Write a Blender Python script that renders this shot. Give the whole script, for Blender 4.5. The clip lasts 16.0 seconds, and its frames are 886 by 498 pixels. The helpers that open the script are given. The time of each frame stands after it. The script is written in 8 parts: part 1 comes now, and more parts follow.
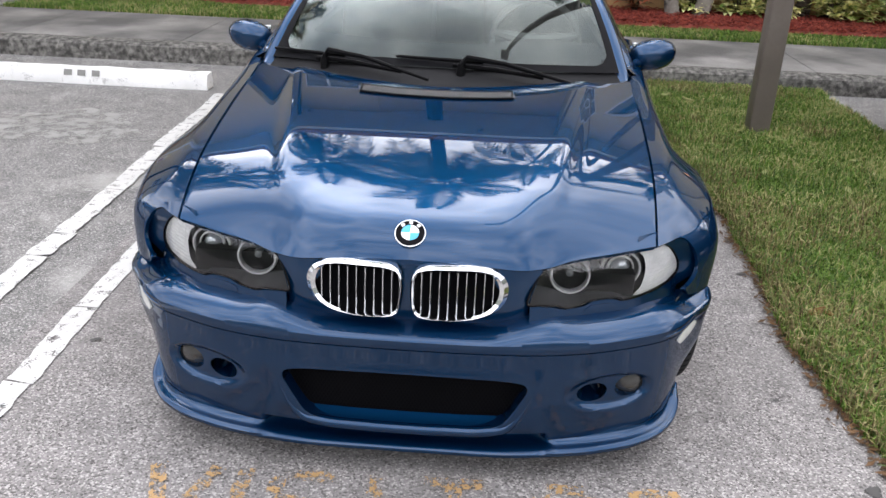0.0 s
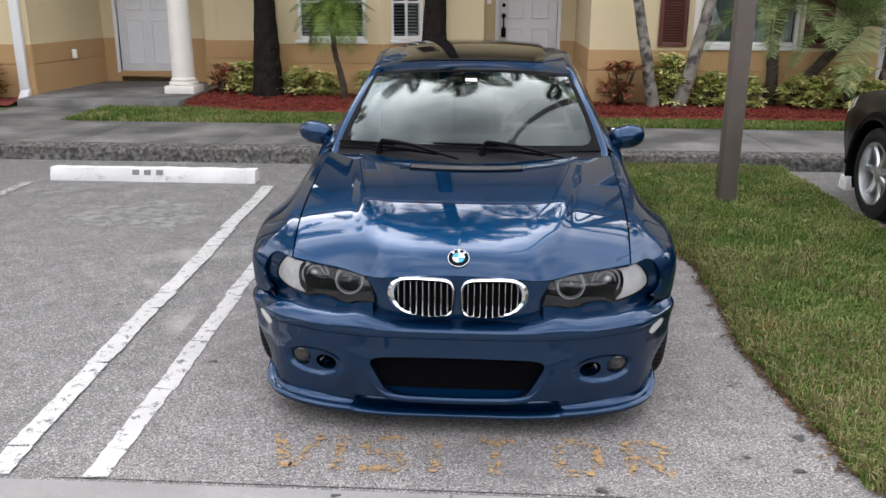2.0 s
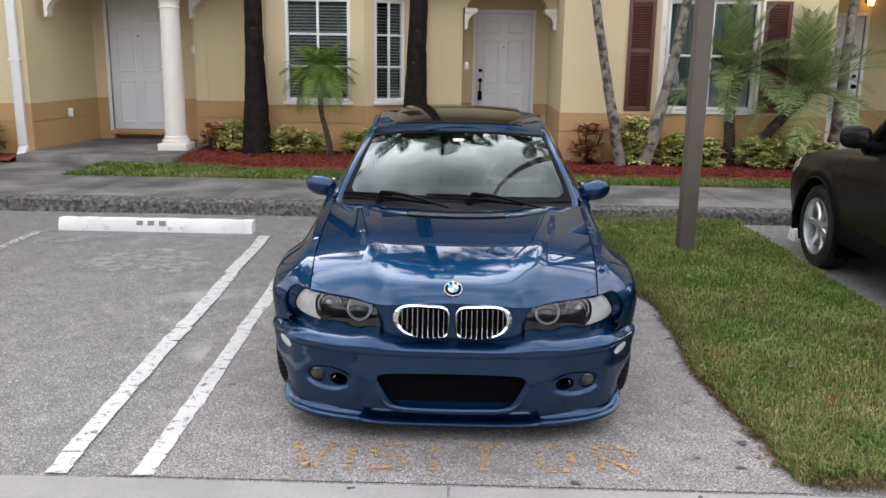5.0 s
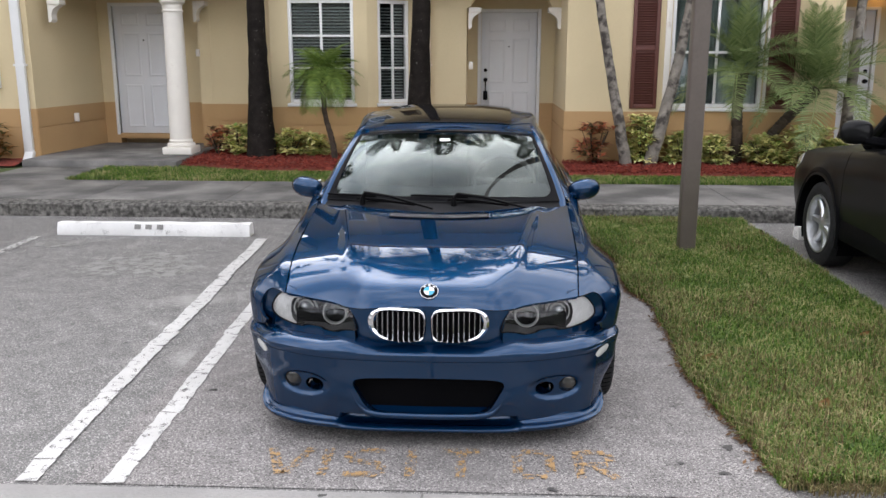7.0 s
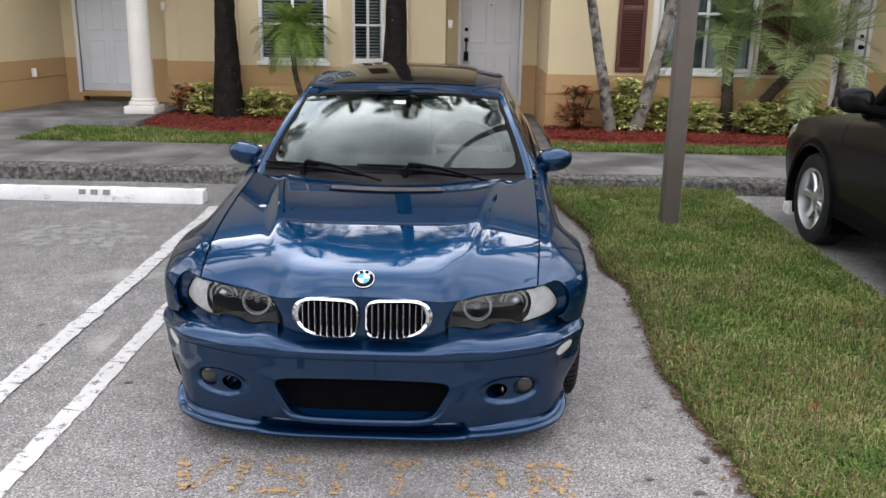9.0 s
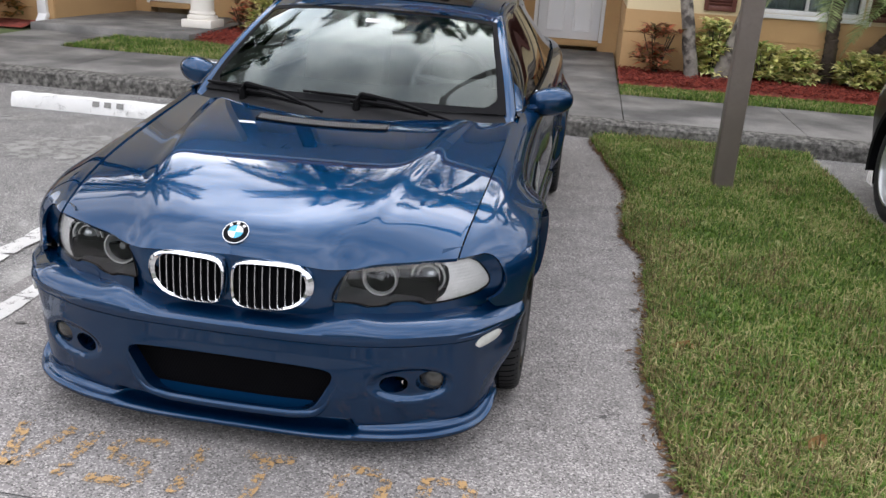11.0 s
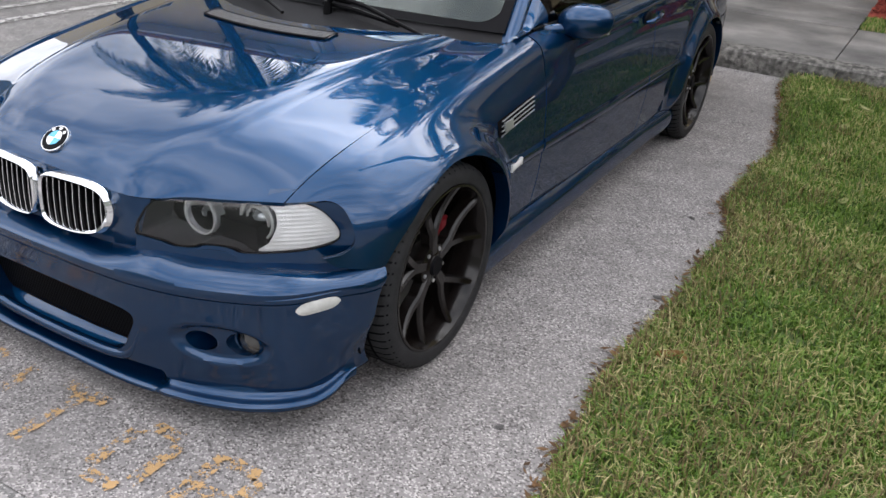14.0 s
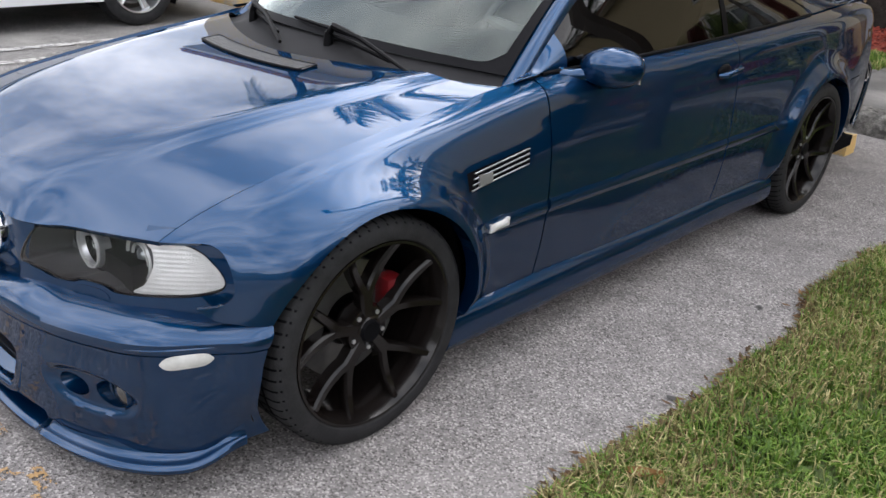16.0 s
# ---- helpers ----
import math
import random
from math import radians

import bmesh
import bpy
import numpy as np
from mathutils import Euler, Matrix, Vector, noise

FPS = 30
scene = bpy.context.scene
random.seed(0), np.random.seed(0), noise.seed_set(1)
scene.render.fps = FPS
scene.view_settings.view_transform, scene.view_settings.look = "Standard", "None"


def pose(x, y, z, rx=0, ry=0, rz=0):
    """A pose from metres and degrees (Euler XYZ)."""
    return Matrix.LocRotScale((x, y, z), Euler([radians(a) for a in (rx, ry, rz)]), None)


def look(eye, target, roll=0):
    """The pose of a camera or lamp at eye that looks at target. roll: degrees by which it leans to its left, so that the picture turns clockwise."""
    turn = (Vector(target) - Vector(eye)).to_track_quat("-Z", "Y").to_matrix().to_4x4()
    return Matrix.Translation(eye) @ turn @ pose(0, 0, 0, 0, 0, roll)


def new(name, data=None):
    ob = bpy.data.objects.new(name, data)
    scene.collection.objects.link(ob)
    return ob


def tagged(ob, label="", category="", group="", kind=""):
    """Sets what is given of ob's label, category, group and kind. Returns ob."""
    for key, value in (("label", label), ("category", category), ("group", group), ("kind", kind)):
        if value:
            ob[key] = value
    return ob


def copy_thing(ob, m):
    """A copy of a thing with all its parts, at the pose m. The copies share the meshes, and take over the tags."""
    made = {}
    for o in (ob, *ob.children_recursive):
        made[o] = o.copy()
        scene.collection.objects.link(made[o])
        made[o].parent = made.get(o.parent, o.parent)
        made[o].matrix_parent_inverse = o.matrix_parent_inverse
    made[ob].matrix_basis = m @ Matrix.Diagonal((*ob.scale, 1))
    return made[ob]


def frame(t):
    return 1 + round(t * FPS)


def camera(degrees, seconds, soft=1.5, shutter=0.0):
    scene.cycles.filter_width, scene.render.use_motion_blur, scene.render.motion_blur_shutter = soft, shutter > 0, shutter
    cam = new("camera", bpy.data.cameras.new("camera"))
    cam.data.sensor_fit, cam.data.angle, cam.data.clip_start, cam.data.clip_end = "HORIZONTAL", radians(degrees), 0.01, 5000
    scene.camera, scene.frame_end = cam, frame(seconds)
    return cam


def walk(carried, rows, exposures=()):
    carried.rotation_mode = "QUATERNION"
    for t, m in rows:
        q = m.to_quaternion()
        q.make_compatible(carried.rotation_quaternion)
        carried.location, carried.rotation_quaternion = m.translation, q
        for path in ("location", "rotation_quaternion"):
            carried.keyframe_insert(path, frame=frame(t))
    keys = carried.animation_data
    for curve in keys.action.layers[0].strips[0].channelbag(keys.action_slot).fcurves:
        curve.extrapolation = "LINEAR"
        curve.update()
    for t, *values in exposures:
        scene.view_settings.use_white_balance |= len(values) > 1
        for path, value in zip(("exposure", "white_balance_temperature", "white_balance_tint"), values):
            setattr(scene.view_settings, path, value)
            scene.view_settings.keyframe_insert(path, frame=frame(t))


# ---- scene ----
cam = camera(55.0, 16.0)
PATH = [
    (0, (0.173, -0.119, 1.521), (0.082, 1.714, 0.727), 2.3),
    (0.5, (0.221, -0.405, 1.577), (0.054, 1.446, 0.838), 1.3),
    (1, (0.147, -0.637, 1.593), (0.034, 1.237, 0.904), 1.5),
    (1.5, (0.068, -0.874, 1.618), (0.007, 1.014, 0.962), 0.5),
    (2, (0.095, -1.118, 1.636), (-0.01, 0.793, 1.056), 0.3),
    (2.5, (0.156, -1.314, 1.659), (0.051, 0.602, 1.095), -0.0),
    (3, (0.148, -1.417, 1.676), (0.102, 0.52, 1.183), 0.9),
    (3.5, (0.077, -1.534, 1.682), (0.084, 0.41, 1.215), 0.6),
    (4, (-0.006, -1.657, 1.688), (0.036, 0.287, 1.218), 1.5),
    (4.5, (-0.002, -1.713, 1.696), (-0.01, 0.236, 1.247), 1.5),
    (7, (0.203, -1.633, 1.684), (0.117, 0.314, 1.238), 0.1),
    (7.5, (0.227, -1.568, 1.678), (0.165, 0.363, 1.161), 0.3),
    (8, (0.233, -1.414, 1.658), (0.179, 0.52, 1.151), 1.7),
    (8.5, (0.265, -1.251, 1.653), (0.241, 0.679, 1.131), 1.6),
    (9, (0.37, -1.111, 1.635), (0.312, 0.817, 1.106), 1.0),
    (9.5, (0.562, -0.937, 1.629), (0.409, 0.98, 1.081), 1.5),
    (10, (0.678, -0.759, 1.595), (0.485, 1.141, 1.002), 1.2),
    (10.2, (0.717, -0.672, 1.579), (0.54, 1.22, 0.955), 2.2),
    (12.3, (1.422, 0.026, 1.527), (0.858, 1.789, 0.768), 2.0),
    (12.5, (1.48, 0.102, 1.522), (0.868, 1.838, 0.739), 1.0),
    (13, (1.663, 0.271, 1.503), (0.86, 1.929, 0.723), 1.6),
    (13.5, (1.83, 0.39, 1.506), (0.963, 1.967, 0.634), 2.2),
    (14, (1.894, 0.541, 1.492), (1.041, 2.114, 0.599), 4.1),
    (14.5, (1.96, 0.712, 1.499), (1.135, 2.305, 0.615), 4.2),
    (15, (2.121, 0.891, 1.478), (1.122, 2.433, 0.687), 3.6),
    (15.5, (2.245, 1.041, 1.469), (1.087, 2.472, 0.689), 3.3),
    (16, (2.234, 1.198, 1.424), (1.004, 2.546, 0.607), 4.1),
]
walk(cam, [(t, look(eye, target, roll)) for t, eye, target, roll in PATH], [(0, 0.28), (1, 0.0), (4.5, -0.05), (10, 0.04), (13, 0.12), (14.5, 0.16), (15.5, 0.26), (16, 0.26)])


# ---------------------------------------------------------------- helpers
def thing(name, label, category, loc=(0, 0, 0), group="", kind="", rz=0.0):
    ob = new(name)
    ob.empty_display_size = 0.1
    ob.matrix_basis = pose(*loc, 0, 0, rz)
    return tagged(ob, label, category, group, kind)


def finish(bm, name, mat, smooth=True, angle=35):
    me = bpy.data.meshes.new(name)
    bm.to_mesh(me)
    bm.free()
    me.materials.append(mat)
    if smooth:
        me.shade_smooth()
        me.set_sharp_from_angle(angle=radians(angle))
    return me


def part(name, bm, mat, parent=None, label="", smooth=True, angle=35):
    ob = new(name, finish(bm, name, mat, smooth, angle))
    if parent:
        ob.parent = parent
    return tagged(ob, label)


def solo(name, bm, mat, label, category, kind="", group="", smooth=True, angle=35):
    return tagged(new(name, finish(bm, name, mat, smooth, angle)), label, category, group, kind)


def raw(name, verts, faces, mat, parent=None, smooth=False):
    me = bpy.data.meshes.new(name)
    me.from_pydata(verts, [], faces)
    me.materials.append(mat)
    if smooth:
        me.shade_smooth()
    ob = new(name, me)
    if parent:
        ob.parent = parent
    return ob


def box(bm, x0, x1, y0, y1, z0, z1, bev=0.0, m=None):
    r = bmesh.ops.create_cube(bm, size=1)
    vs = r["verts"]
    mat = Matrix.Translation(((x0 + x1) / 2, (y0 + y1) / 2, (z0 + z1) / 2)) @ Matrix.Diagonal((x1 - x0, y1 - y0, z1 - z0, 1))
    bmesh.ops.transform(bm, matrix=mat, verts=vs)
    if bev:
        es = list({e for v in vs for e in v.link_edges})
        vs = bmesh.ops.bevel(bm, geom=es, offset=bev, segments=2, profile=0.5, affect="EDGES", clamp_overlap=True)["verts"]
        vs = list({v for v in vs})
    if m is not None:
        seen = set(vs)
        stack = list(vs)
        while stack:
            v = stack.pop()
            for e in v.link_edges:
                o = e.other_vert(v)
                if o not in seen:
                    seen.add(o)
                    stack.append(o)
        bmesh.ops.transform(bm, matrix=m, verts=list(seen))
    return bm


def cubes(*boxes, bev=0.0):
    bm = bmesh.new()
    for b in boxes:
        box(bm, *b, bev=bev)
    return bm


def tube(bm, pts, radii, n=10, caps=True, squash=1.0):
    """A tube along points with a radius at each."""
    pts = [Vector(p) for p in pts]
    if not hasattr(radii, "__len__"):
        radii = [radii] * len(pts)
    rings = []
    up = Vector((0.12, 0.31, 0.94))
    for i, p in enumerate(pts):
        d = (pts[min(i + 1, len(pts) - 1)] - pts[max(i - 1, 0)]).normalized()
        a = d.cross(up)
        if a.length < 1e-3:
            a = d.cross(Vector((1, 0, 0)))
        a.normalize()
        b = d.cross(a).normalized()
        rings.append([bm.verts.new(p + radii[i] * (a * math.cos(2 * math.pi * k / n) + b * squash * math.sin(2 * math.pi * k / n))) for k in range(n)])
    for r0, r1 in zip(rings, rings[1:]):
        for k in range(n):
            bm.faces.new((r0[k], r0[(k + 1) % n], r1[(k + 1) % n], r1[k]))
    if caps:
        bm.faces.new(rings[0][::-1])
        bm.faces.new(rings[-1])
    bmesh.ops.recalc_face_normals(bm, faces=bm.faces[:])
    return bm


def sheet(f, nu, nv, bm=None, flip=False):
    """A grid surface f(u, v) with u, v from 0 to 1."""
    bm = bm or bmesh.new()
    g = [[bm.verts.new(f(i / nu, j / nv)) for j in range(nv + 1)] for i in range(nu + 1)]
    for i in range(nu):
        for j in range(nv):
            q = (g[i][j], g[i + 1][j], g[i + 1][j + 1], g[i][j + 1])
            bm.faces.new(q[::-1] if flip else q)
    return bm


def lathe(bm, prof, n=32, axis="x", at=(0, 0, 0)):
    """Turns a profile of (radius, height along the axis) round an axis."""
    rings = []
    for r, h in prof:
        ring = []
        for k in range(n):
            a = 2 * math.pi * k / n
            c, s = r * math.cos(a), r * math.sin(a)
            p = {"x": (h, c, s), "y": (c, h, s), "z": (c, s, h)}[axis]
            ring.append(bm.verts.new(Vector(p) + Vector(at)))
        rings.append(ring)
    for a, b in zip(rings, rings[1:]):
        for k in range(n):
            bm.faces.new((a[k], a[(k + 1) % n], b[(k + 1) % n], b[k]))
    bmesh.ops.recalc_face_normals(bm, faces=bm.faces[:])
    return bm


def curve1(keys):
    """A smooth curve through (t, value) keys."""
    ts = np.array([k[0] for k in keys], float)
    vs = np.array([k[1] for k in keys], float)
    m = np.gradient(vs, ts)

    def at(t):
        t = min(max(t, ts[0]), ts[-1])
        i = min(max(int(np.searchsorted(ts, t)) - 1, 0), len(ts) - 2)
        h = ts[i + 1] - ts[i]
        s = (t - ts[i]) / h
        return float((2 * s**3 - 3 * s**2 + 1) * vs[i] + (s**3 - 2 * s**2 + s) * h * m[i] + (-2 * s**3 + 3 * s**2) * vs[i + 1] + (s**3 - s**2) * h * m[i + 1])

    return at


def chain(points):
    """A smooth way through points, by a parameter from 0 to 1."""
    points = [Vector(p) for p in points]
    ds = [0.0]
    for a, b in zip(points, points[1:]):
        ds.append(ds[-1] + max((b - a).length, 1e-6))
    cs = [curve1([(d / ds[-1], p[k]) for d, p in zip(ds, points)]) for k in range(len(points[0]))]
    return lambda t: Vector([c(t) for c in cs])


def smooth01(a, b, x):
    t = min(max((x - a) / (b - a), 0), 1)
    return t * t * (3 - 2 * t)


def solidify(bm, depth):
    """Folds the rim of an open sheet back by depth, against its normals."""
    bm.normal_update()
    edges = [e for e in bm.edges if e.is_boundary]
    old = {v: v.normal.copy() for e in edges for v in e.verts}
    r = bmesh.ops.extrude_edge_only(bm, edges=edges)
    new_vs = [g for g in r["geom"] if isinstance(g, bmesh.types.BMVert)]
    src = {tuple(round(c, 6) for c in v.co): n for v, n in old.items()}
    for v in new_vs:
        n = src.get(tuple(round(c, 6) for c in v.co))
        if n:
            v.co -= n * depth
    return bm


def face_to(bm, d):
    """Turns an open sheet so that its faces look along d."""
    bm.normal_update()
    if sum((f.normal * f.calc_area() for f in bm.faces), Vector()).dot(Vector(d)) < 0:
        bmesh.ops.reverse_faces(bm, faces=bm.faces[:])
    return bm


# ---------------------------------------------------------------- world and sun
def make_world():
    w = bpy.data.worlds.new("sky")
    scene.world = w
    w.use_nodes = True
    nt = w.node_tree
    bg = nt.nodes["Background"]
    sky = nt.nodes.new("ShaderNodeTexSky")
    sky.sky_type, sky.sun_disc = "NISHITA", False
    sky.sun_elevation, sky.sun_rotation = radians(52), radians(10)
    tc = nt.nodes.new("ShaderNodeTexCoord")
    mp = nt.nodes.new("ShaderNodeMapping")
    mp.inputs["Scale"].default_value = (1.0, 1.0, 1.7)
    nt.links.new(tc.outputs["Generated"], mp.inputs["Vector"])
    n = nt.nodes.new("ShaderNodeTexNoise")
    n.inputs["Scale"].default_value, n.inputs["Detail"].default_value, n.inputs["Roughness"].default_value = 3.0, 7, 0.58
    n.inputs["Distortion"].default_value = 0.35
    nt.links.new(mp.outputs["Vector"], n.inputs["Vector"])
    ramp = nt.nodes.new("ShaderNodeValToRGB")
    ramp.color_ramp.elements[0].position, ramp.color_ramp.elements[0].color = 0.36, (5.8, 6.2, 7.2, 1)
    ramp.color_ramp.elements[1].position, ramp.color_ramp.elements[1].color = 0.66, (20.2, 19.8, 20.4, 1)
    nt.links.new(n.outputs["Fac"], ramp.inputs["Fac"])
    mix = nt.nodes.new("ShaderNodeMix")
    mix.data_type = "RGBA"
    mix.inputs["Factor"].default_value = 0.88
    nt.links.new(sky.outputs["Color"], mix.inputs["A"])
    nt.links.new(ramp.outputs["Color"], mix.inputs["B"])
    # the cloud is thinner and brighter round the hidden sun
    dot = nt.nodes.new("ShaderNodeVectorMath")
    dot.operation = "DOT_PRODUCT"
    dot.inputs[1].default_value = (-0.20, 0.78, 0.59)
    nt.links.new(tc.outputs["Generated"], dot.inputs[0])
    r = nt.nodes.new("ShaderNodeMapRange")
    r.interpolation_type = "SMOOTHSTEP"
    r.inputs["From Min"].default_value, r.inputs["From Max"].default_value = 0.76, 0.97
    r.inputs["To Min"].default_value, r.inputs["To Max"].default_value = 1.2, 3.4
    nt.links.new(dot.outputs["Value"], r.inputs["Value"])
    gain = nt.nodes.new("ShaderNodeVectorMath")
    gain.operation = "SCALE"
    nt.links.new(mix.outputs["Result"], gain.inputs[0])
    nt.links.new(r.outputs["Result"], gain.inputs["Scale"])
    nt.links.new(gain.outputs["Vector"], bg.inputs["Color"])
    bg.inputs["Strength"].default_value = 0.166
    sun = new("sun", bpy.data.lights.new("sun", "SUN"))
    sun.data.energy, sun.data.angle, sun.data.color = 0.4, radians(75), (1, 0.97, 0.92)
    sun.matrix_basis = look((0, 0, 0), (-0.15, -0.62, -0.77))


make_world()


# ---------------------------------------------------------------- materials
def pbr(name, col, rough=0.6, metal=0.0, var=0.12, coarse=3.0, fine=60.0, bump=0.0, bscale=120.0, tint=None, coat=0.0, spec=0.5, each=0.0, stain=None, stain_at=(0.55, 0.7), stain_scale=2.0):
    """A surface with two scales of variation, fine relief, and if wanted stains of another colour."""
    m = bpy.data.materials.new(name)
    m.use_nodes = True
    nt = m.node_tree
    p = nt.nodes["Principled BSDF"]
    p.inputs["Roughness"].default_value, p.inputs["Metallic"].default_value = rough, metal
    p.inputs["Specular IOR Level"].default_value = spec
    p.inputs["Coat Weight"].default_value, p.inputs["Coat Roughness"].default_value = coat, 0.03
    tc = nt.nodes.new("ShaderNodeTexCoord")

    def noise_node(scale, detail=4.0):
        n = nt.nodes.new("ShaderNodeTexNoise")
        n.inputs["Scale"].default_value, n.inputs["Detail"].default_value = scale, detail
        nt.links.new(tc.outputs["Object"], n.inputs["Vector"])
        return n

    def mixed(a, b, fac):
        x = nt.nodes.new("ShaderNodeMix")
        x.data_type = "RGBA"
        for sock, val in (("A", a), ("B", b)):
            if isinstance(val, tuple):
                x.inputs[sock].default_value = (*val, 1)
            else:
                nt.links.new(val, x.inputs[sock])
        if isinstance(fac, float):
            x.inputs["Factor"].default_value = fac
        else:
            nt.links.new(fac, x.inputs["Factor"])
        return x.outputs["Result"]

    def span(sock, a, b):
        r = nt.nodes.new("ShaderNodeMapRange")
        r.inputs["From Min"].default_value, r.inputs["From Max"].default_value = a, b
        nt.links.new(sock, r.inputs["Value"])
        return r.outputs["Result"]

    dark = tuple(max(c * (1 - var), 0) for c in col)
    light = tuple(min(c * (1 + var), 1) for c in (tint or col))
    c = mixed(dark, light, span(noise_node(coarse).outputs["Fac"], 0.3, 0.7))
    n2 = noise_node(fine)
    d2 = tuple(k * (1 - 0.8 * var) for k in col)
    c = mixed(c, d2, span(n2.outputs["Fac"], 0.45, 0.9))
    if stain:
        c = mixed(c, stain, span(noise_node(stain_scale, 6).outputs["Fac"], *stain_at))
    if each:
        oi = nt.nodes.new("ShaderNodeObjectInfo")
        hs = nt.nodes.new("ShaderNodeHueSaturation")
        nt.links.new(c, hs.inputs["Color"])
        r = nt.nodes.new("ShaderNodeMapRange")
        r.inputs["To Min"].default_value, r.inputs["To Max"].default_value = 1 - each, 1 + each
        nt.links.new(oi.outputs["Random"], r.inputs["Value"])
        nt.links.new(r.outputs["Result"], hs.inputs["Value"])
        c = hs.outputs["Color"]
    nt.links.new(c, p.inputs["Base Color"])
    if bump:
        b = nt.nodes.new("ShaderNodeBump")
        b.inputs["Strength"].default_value, b.inputs["Distance"].default_value = bump, 0.01
        nt.links.new(noise_node(bscale, 3).outputs["Fac"], b.inputs["Height"])
        nt.links.new(b.outputs["Normal"], p.inputs["Normal"])
    return m


def plain(name, col, rough=0.5, metal=0.0, coat=0.0, spec=0.5):
    m = bpy.data.materials.new(name)
    m.use_nodes = True
    p = m.node_tree.nodes["Principled BSDF"]
    p.inputs["Base Color"].default_value = (*col, 1)
    p.inputs["Roughness"].default_value, p.inputs["Metallic"].default_value = rough, metal
    p.inputs["Coat Weight"].default_value, p.inputs["Coat Roughness"].default_value = coat, 0.03
    p.inputs["Specular IOR Level"].default_value = spec
    return m


def glass(name, tint=(1, 1, 1), clear=0.9, ior=1.65, sheen=(1, 1, 1)):
    """Thin glass: a clear body under a Fresnel gloss."""
    m = bpy.data.materials.new(name)
    m.use_nodes = True
    nt = m.node_tree
    nt.nodes.remove(nt.nodes["Principled BSDF"])
    out = nt.nodes["Material Output"]
    tr = nt.nodes.new("ShaderNodeBsdfTransparent")
    tr.inputs["Color"].default_value = (*[c * clear for c in tint], 1)
    gl = nt.nodes.new("ShaderNodeBsdfGlossy")
    gl.inputs["Roughness"].default_value = 0.01
    gl.inputs["Color"].default_value = (*sheen, 1)
    fr = nt.nodes.new("ShaderNodeFresnel")
    fr.inputs["IOR"].default_value = ior
    mx = nt.nodes.new("ShaderNodeMixShader")
    nt.links.new(fr.outputs["Fac"], mx.inputs["Fac"])
    nt.links.new(tr.outputs["BSDF"], mx.inputs[1])
    nt.links.new(gl.outputs["BSDF"], mx.inputs[2])
    nt.links.new(mx.outputs["Shader"], out.inputs["Surface"])
    return m


def aggregate(name, base, grit_dark, grit_light, stain, scale=150.0, lo=0.5, hi=0.72):
    """Worn exposed-aggregate paving: pale and dark chips, soft stains, fine relief."""
    m = bpy.data.materials.new(name)
    m.use_nodes = True
    nt = m.node_tree
    p = nt.nodes["Principled BSDF"]
    p.inputs["Roughness"].default_value = 0.88
    p.inputs["Specular IOR Level"].default_value = 0.25
    geo = nt.nodes.new("ShaderNodeNewGeometry")
    vor = nt.nodes.new("ShaderNodeTexVoronoi")
    vor.inputs["Scale"].default_value = scale
    nt.links.new(geo.outputs["Position"], vor.inputs["Vector"])
    sep = nt.nodes.new("ShaderNodeSeparateColor")
    nt.links.new(vor.outputs["Color"], sep.inputs["Color"])
    ramp = nt.nodes.new("ShaderNodeValToRGB")
    els = ramp.color_ramp.elements
    els[0].position, els[0].color = 0.05, (*grit_dark, 1)
    els[1].position, els[1].color = 0.95, (*grit_light, 1)
    for pos in (0.3, 0.7):
        e = els.new(pos)
        e.color = (*base, 1)
    nt.links.new(sep.outputs["Red"], ramp.inputs["Fac"])
    n = nt.nodes.new("ShaderNodeTexNoise")
    n.inputs["Scale"].default_value, n.inputs["Detail"].default_value, n.inputs["Roughness"].default_value = 0.9, 8, 0.62
    nt.links.new(geo.outputs["Position"], n.inputs["Vector"])
    r = nt.nodes.new("ShaderNodeMapRange")
    r.inputs["From Min"].default_value, r.inputs["From Max"].default_value = lo, hi
    r.inputs["To Max"].default_value = 0.75
    nt.links.new(n.outputs["Fac"], r.inputs["Value"])
    mx = nt.nodes.new("ShaderNodeMix")
    mx.data_type = "RGBA"
    mx.inputs["B"].default_value = (*stain, 1)
    nt.links.new(ramp.outputs["Color"], mx.inputs["A"])
    nt.links.new(r.outputs["Result"], mx.inputs["Factor"])
    n3 = nt.nodes.new("ShaderNodeTexNoise")
    n3.inputs["Scale"].default_value, n3.inputs["Detail"].default_value = 7, 6
    nt.links.new(geo.outputs["Position"], n3.inputs["Vector"])
    r3 = nt.nodes.new("ShaderNodeMapRange")
    r3.inputs["From Min"].default_value, r3.inputs["From Max"].default_value = 0.3, 0.75
    r3.inputs["To Min"].default_value, r3.inputs["To Max"].default_value = 0.82, 1.15
    nt.links.new(n3.outputs["Fac"], r3.inputs["Value"])
    hs = nt.nodes.new("ShaderNodeHueSaturation")
    nt.links.new(r3.outputs["Result"], hs.inputs["Value"])
    nt.links.new(mx.outputs["Result"], hs.inputs["Color"])
    nt.links.new(hs.outputs["Color"], p.inputs["Base Color"])
    b = nt.nodes.new("ShaderNodeBump")
    b.inputs["Strength"].default_value, b.inputs["Distance"].default_value = 0.35, 0.004
    nt.links.new(vor.outputs["Distance"], b.inputs["Height"])
    nt.links.new(b.outputs["Normal"], p.inputs["Normal"])
    return m


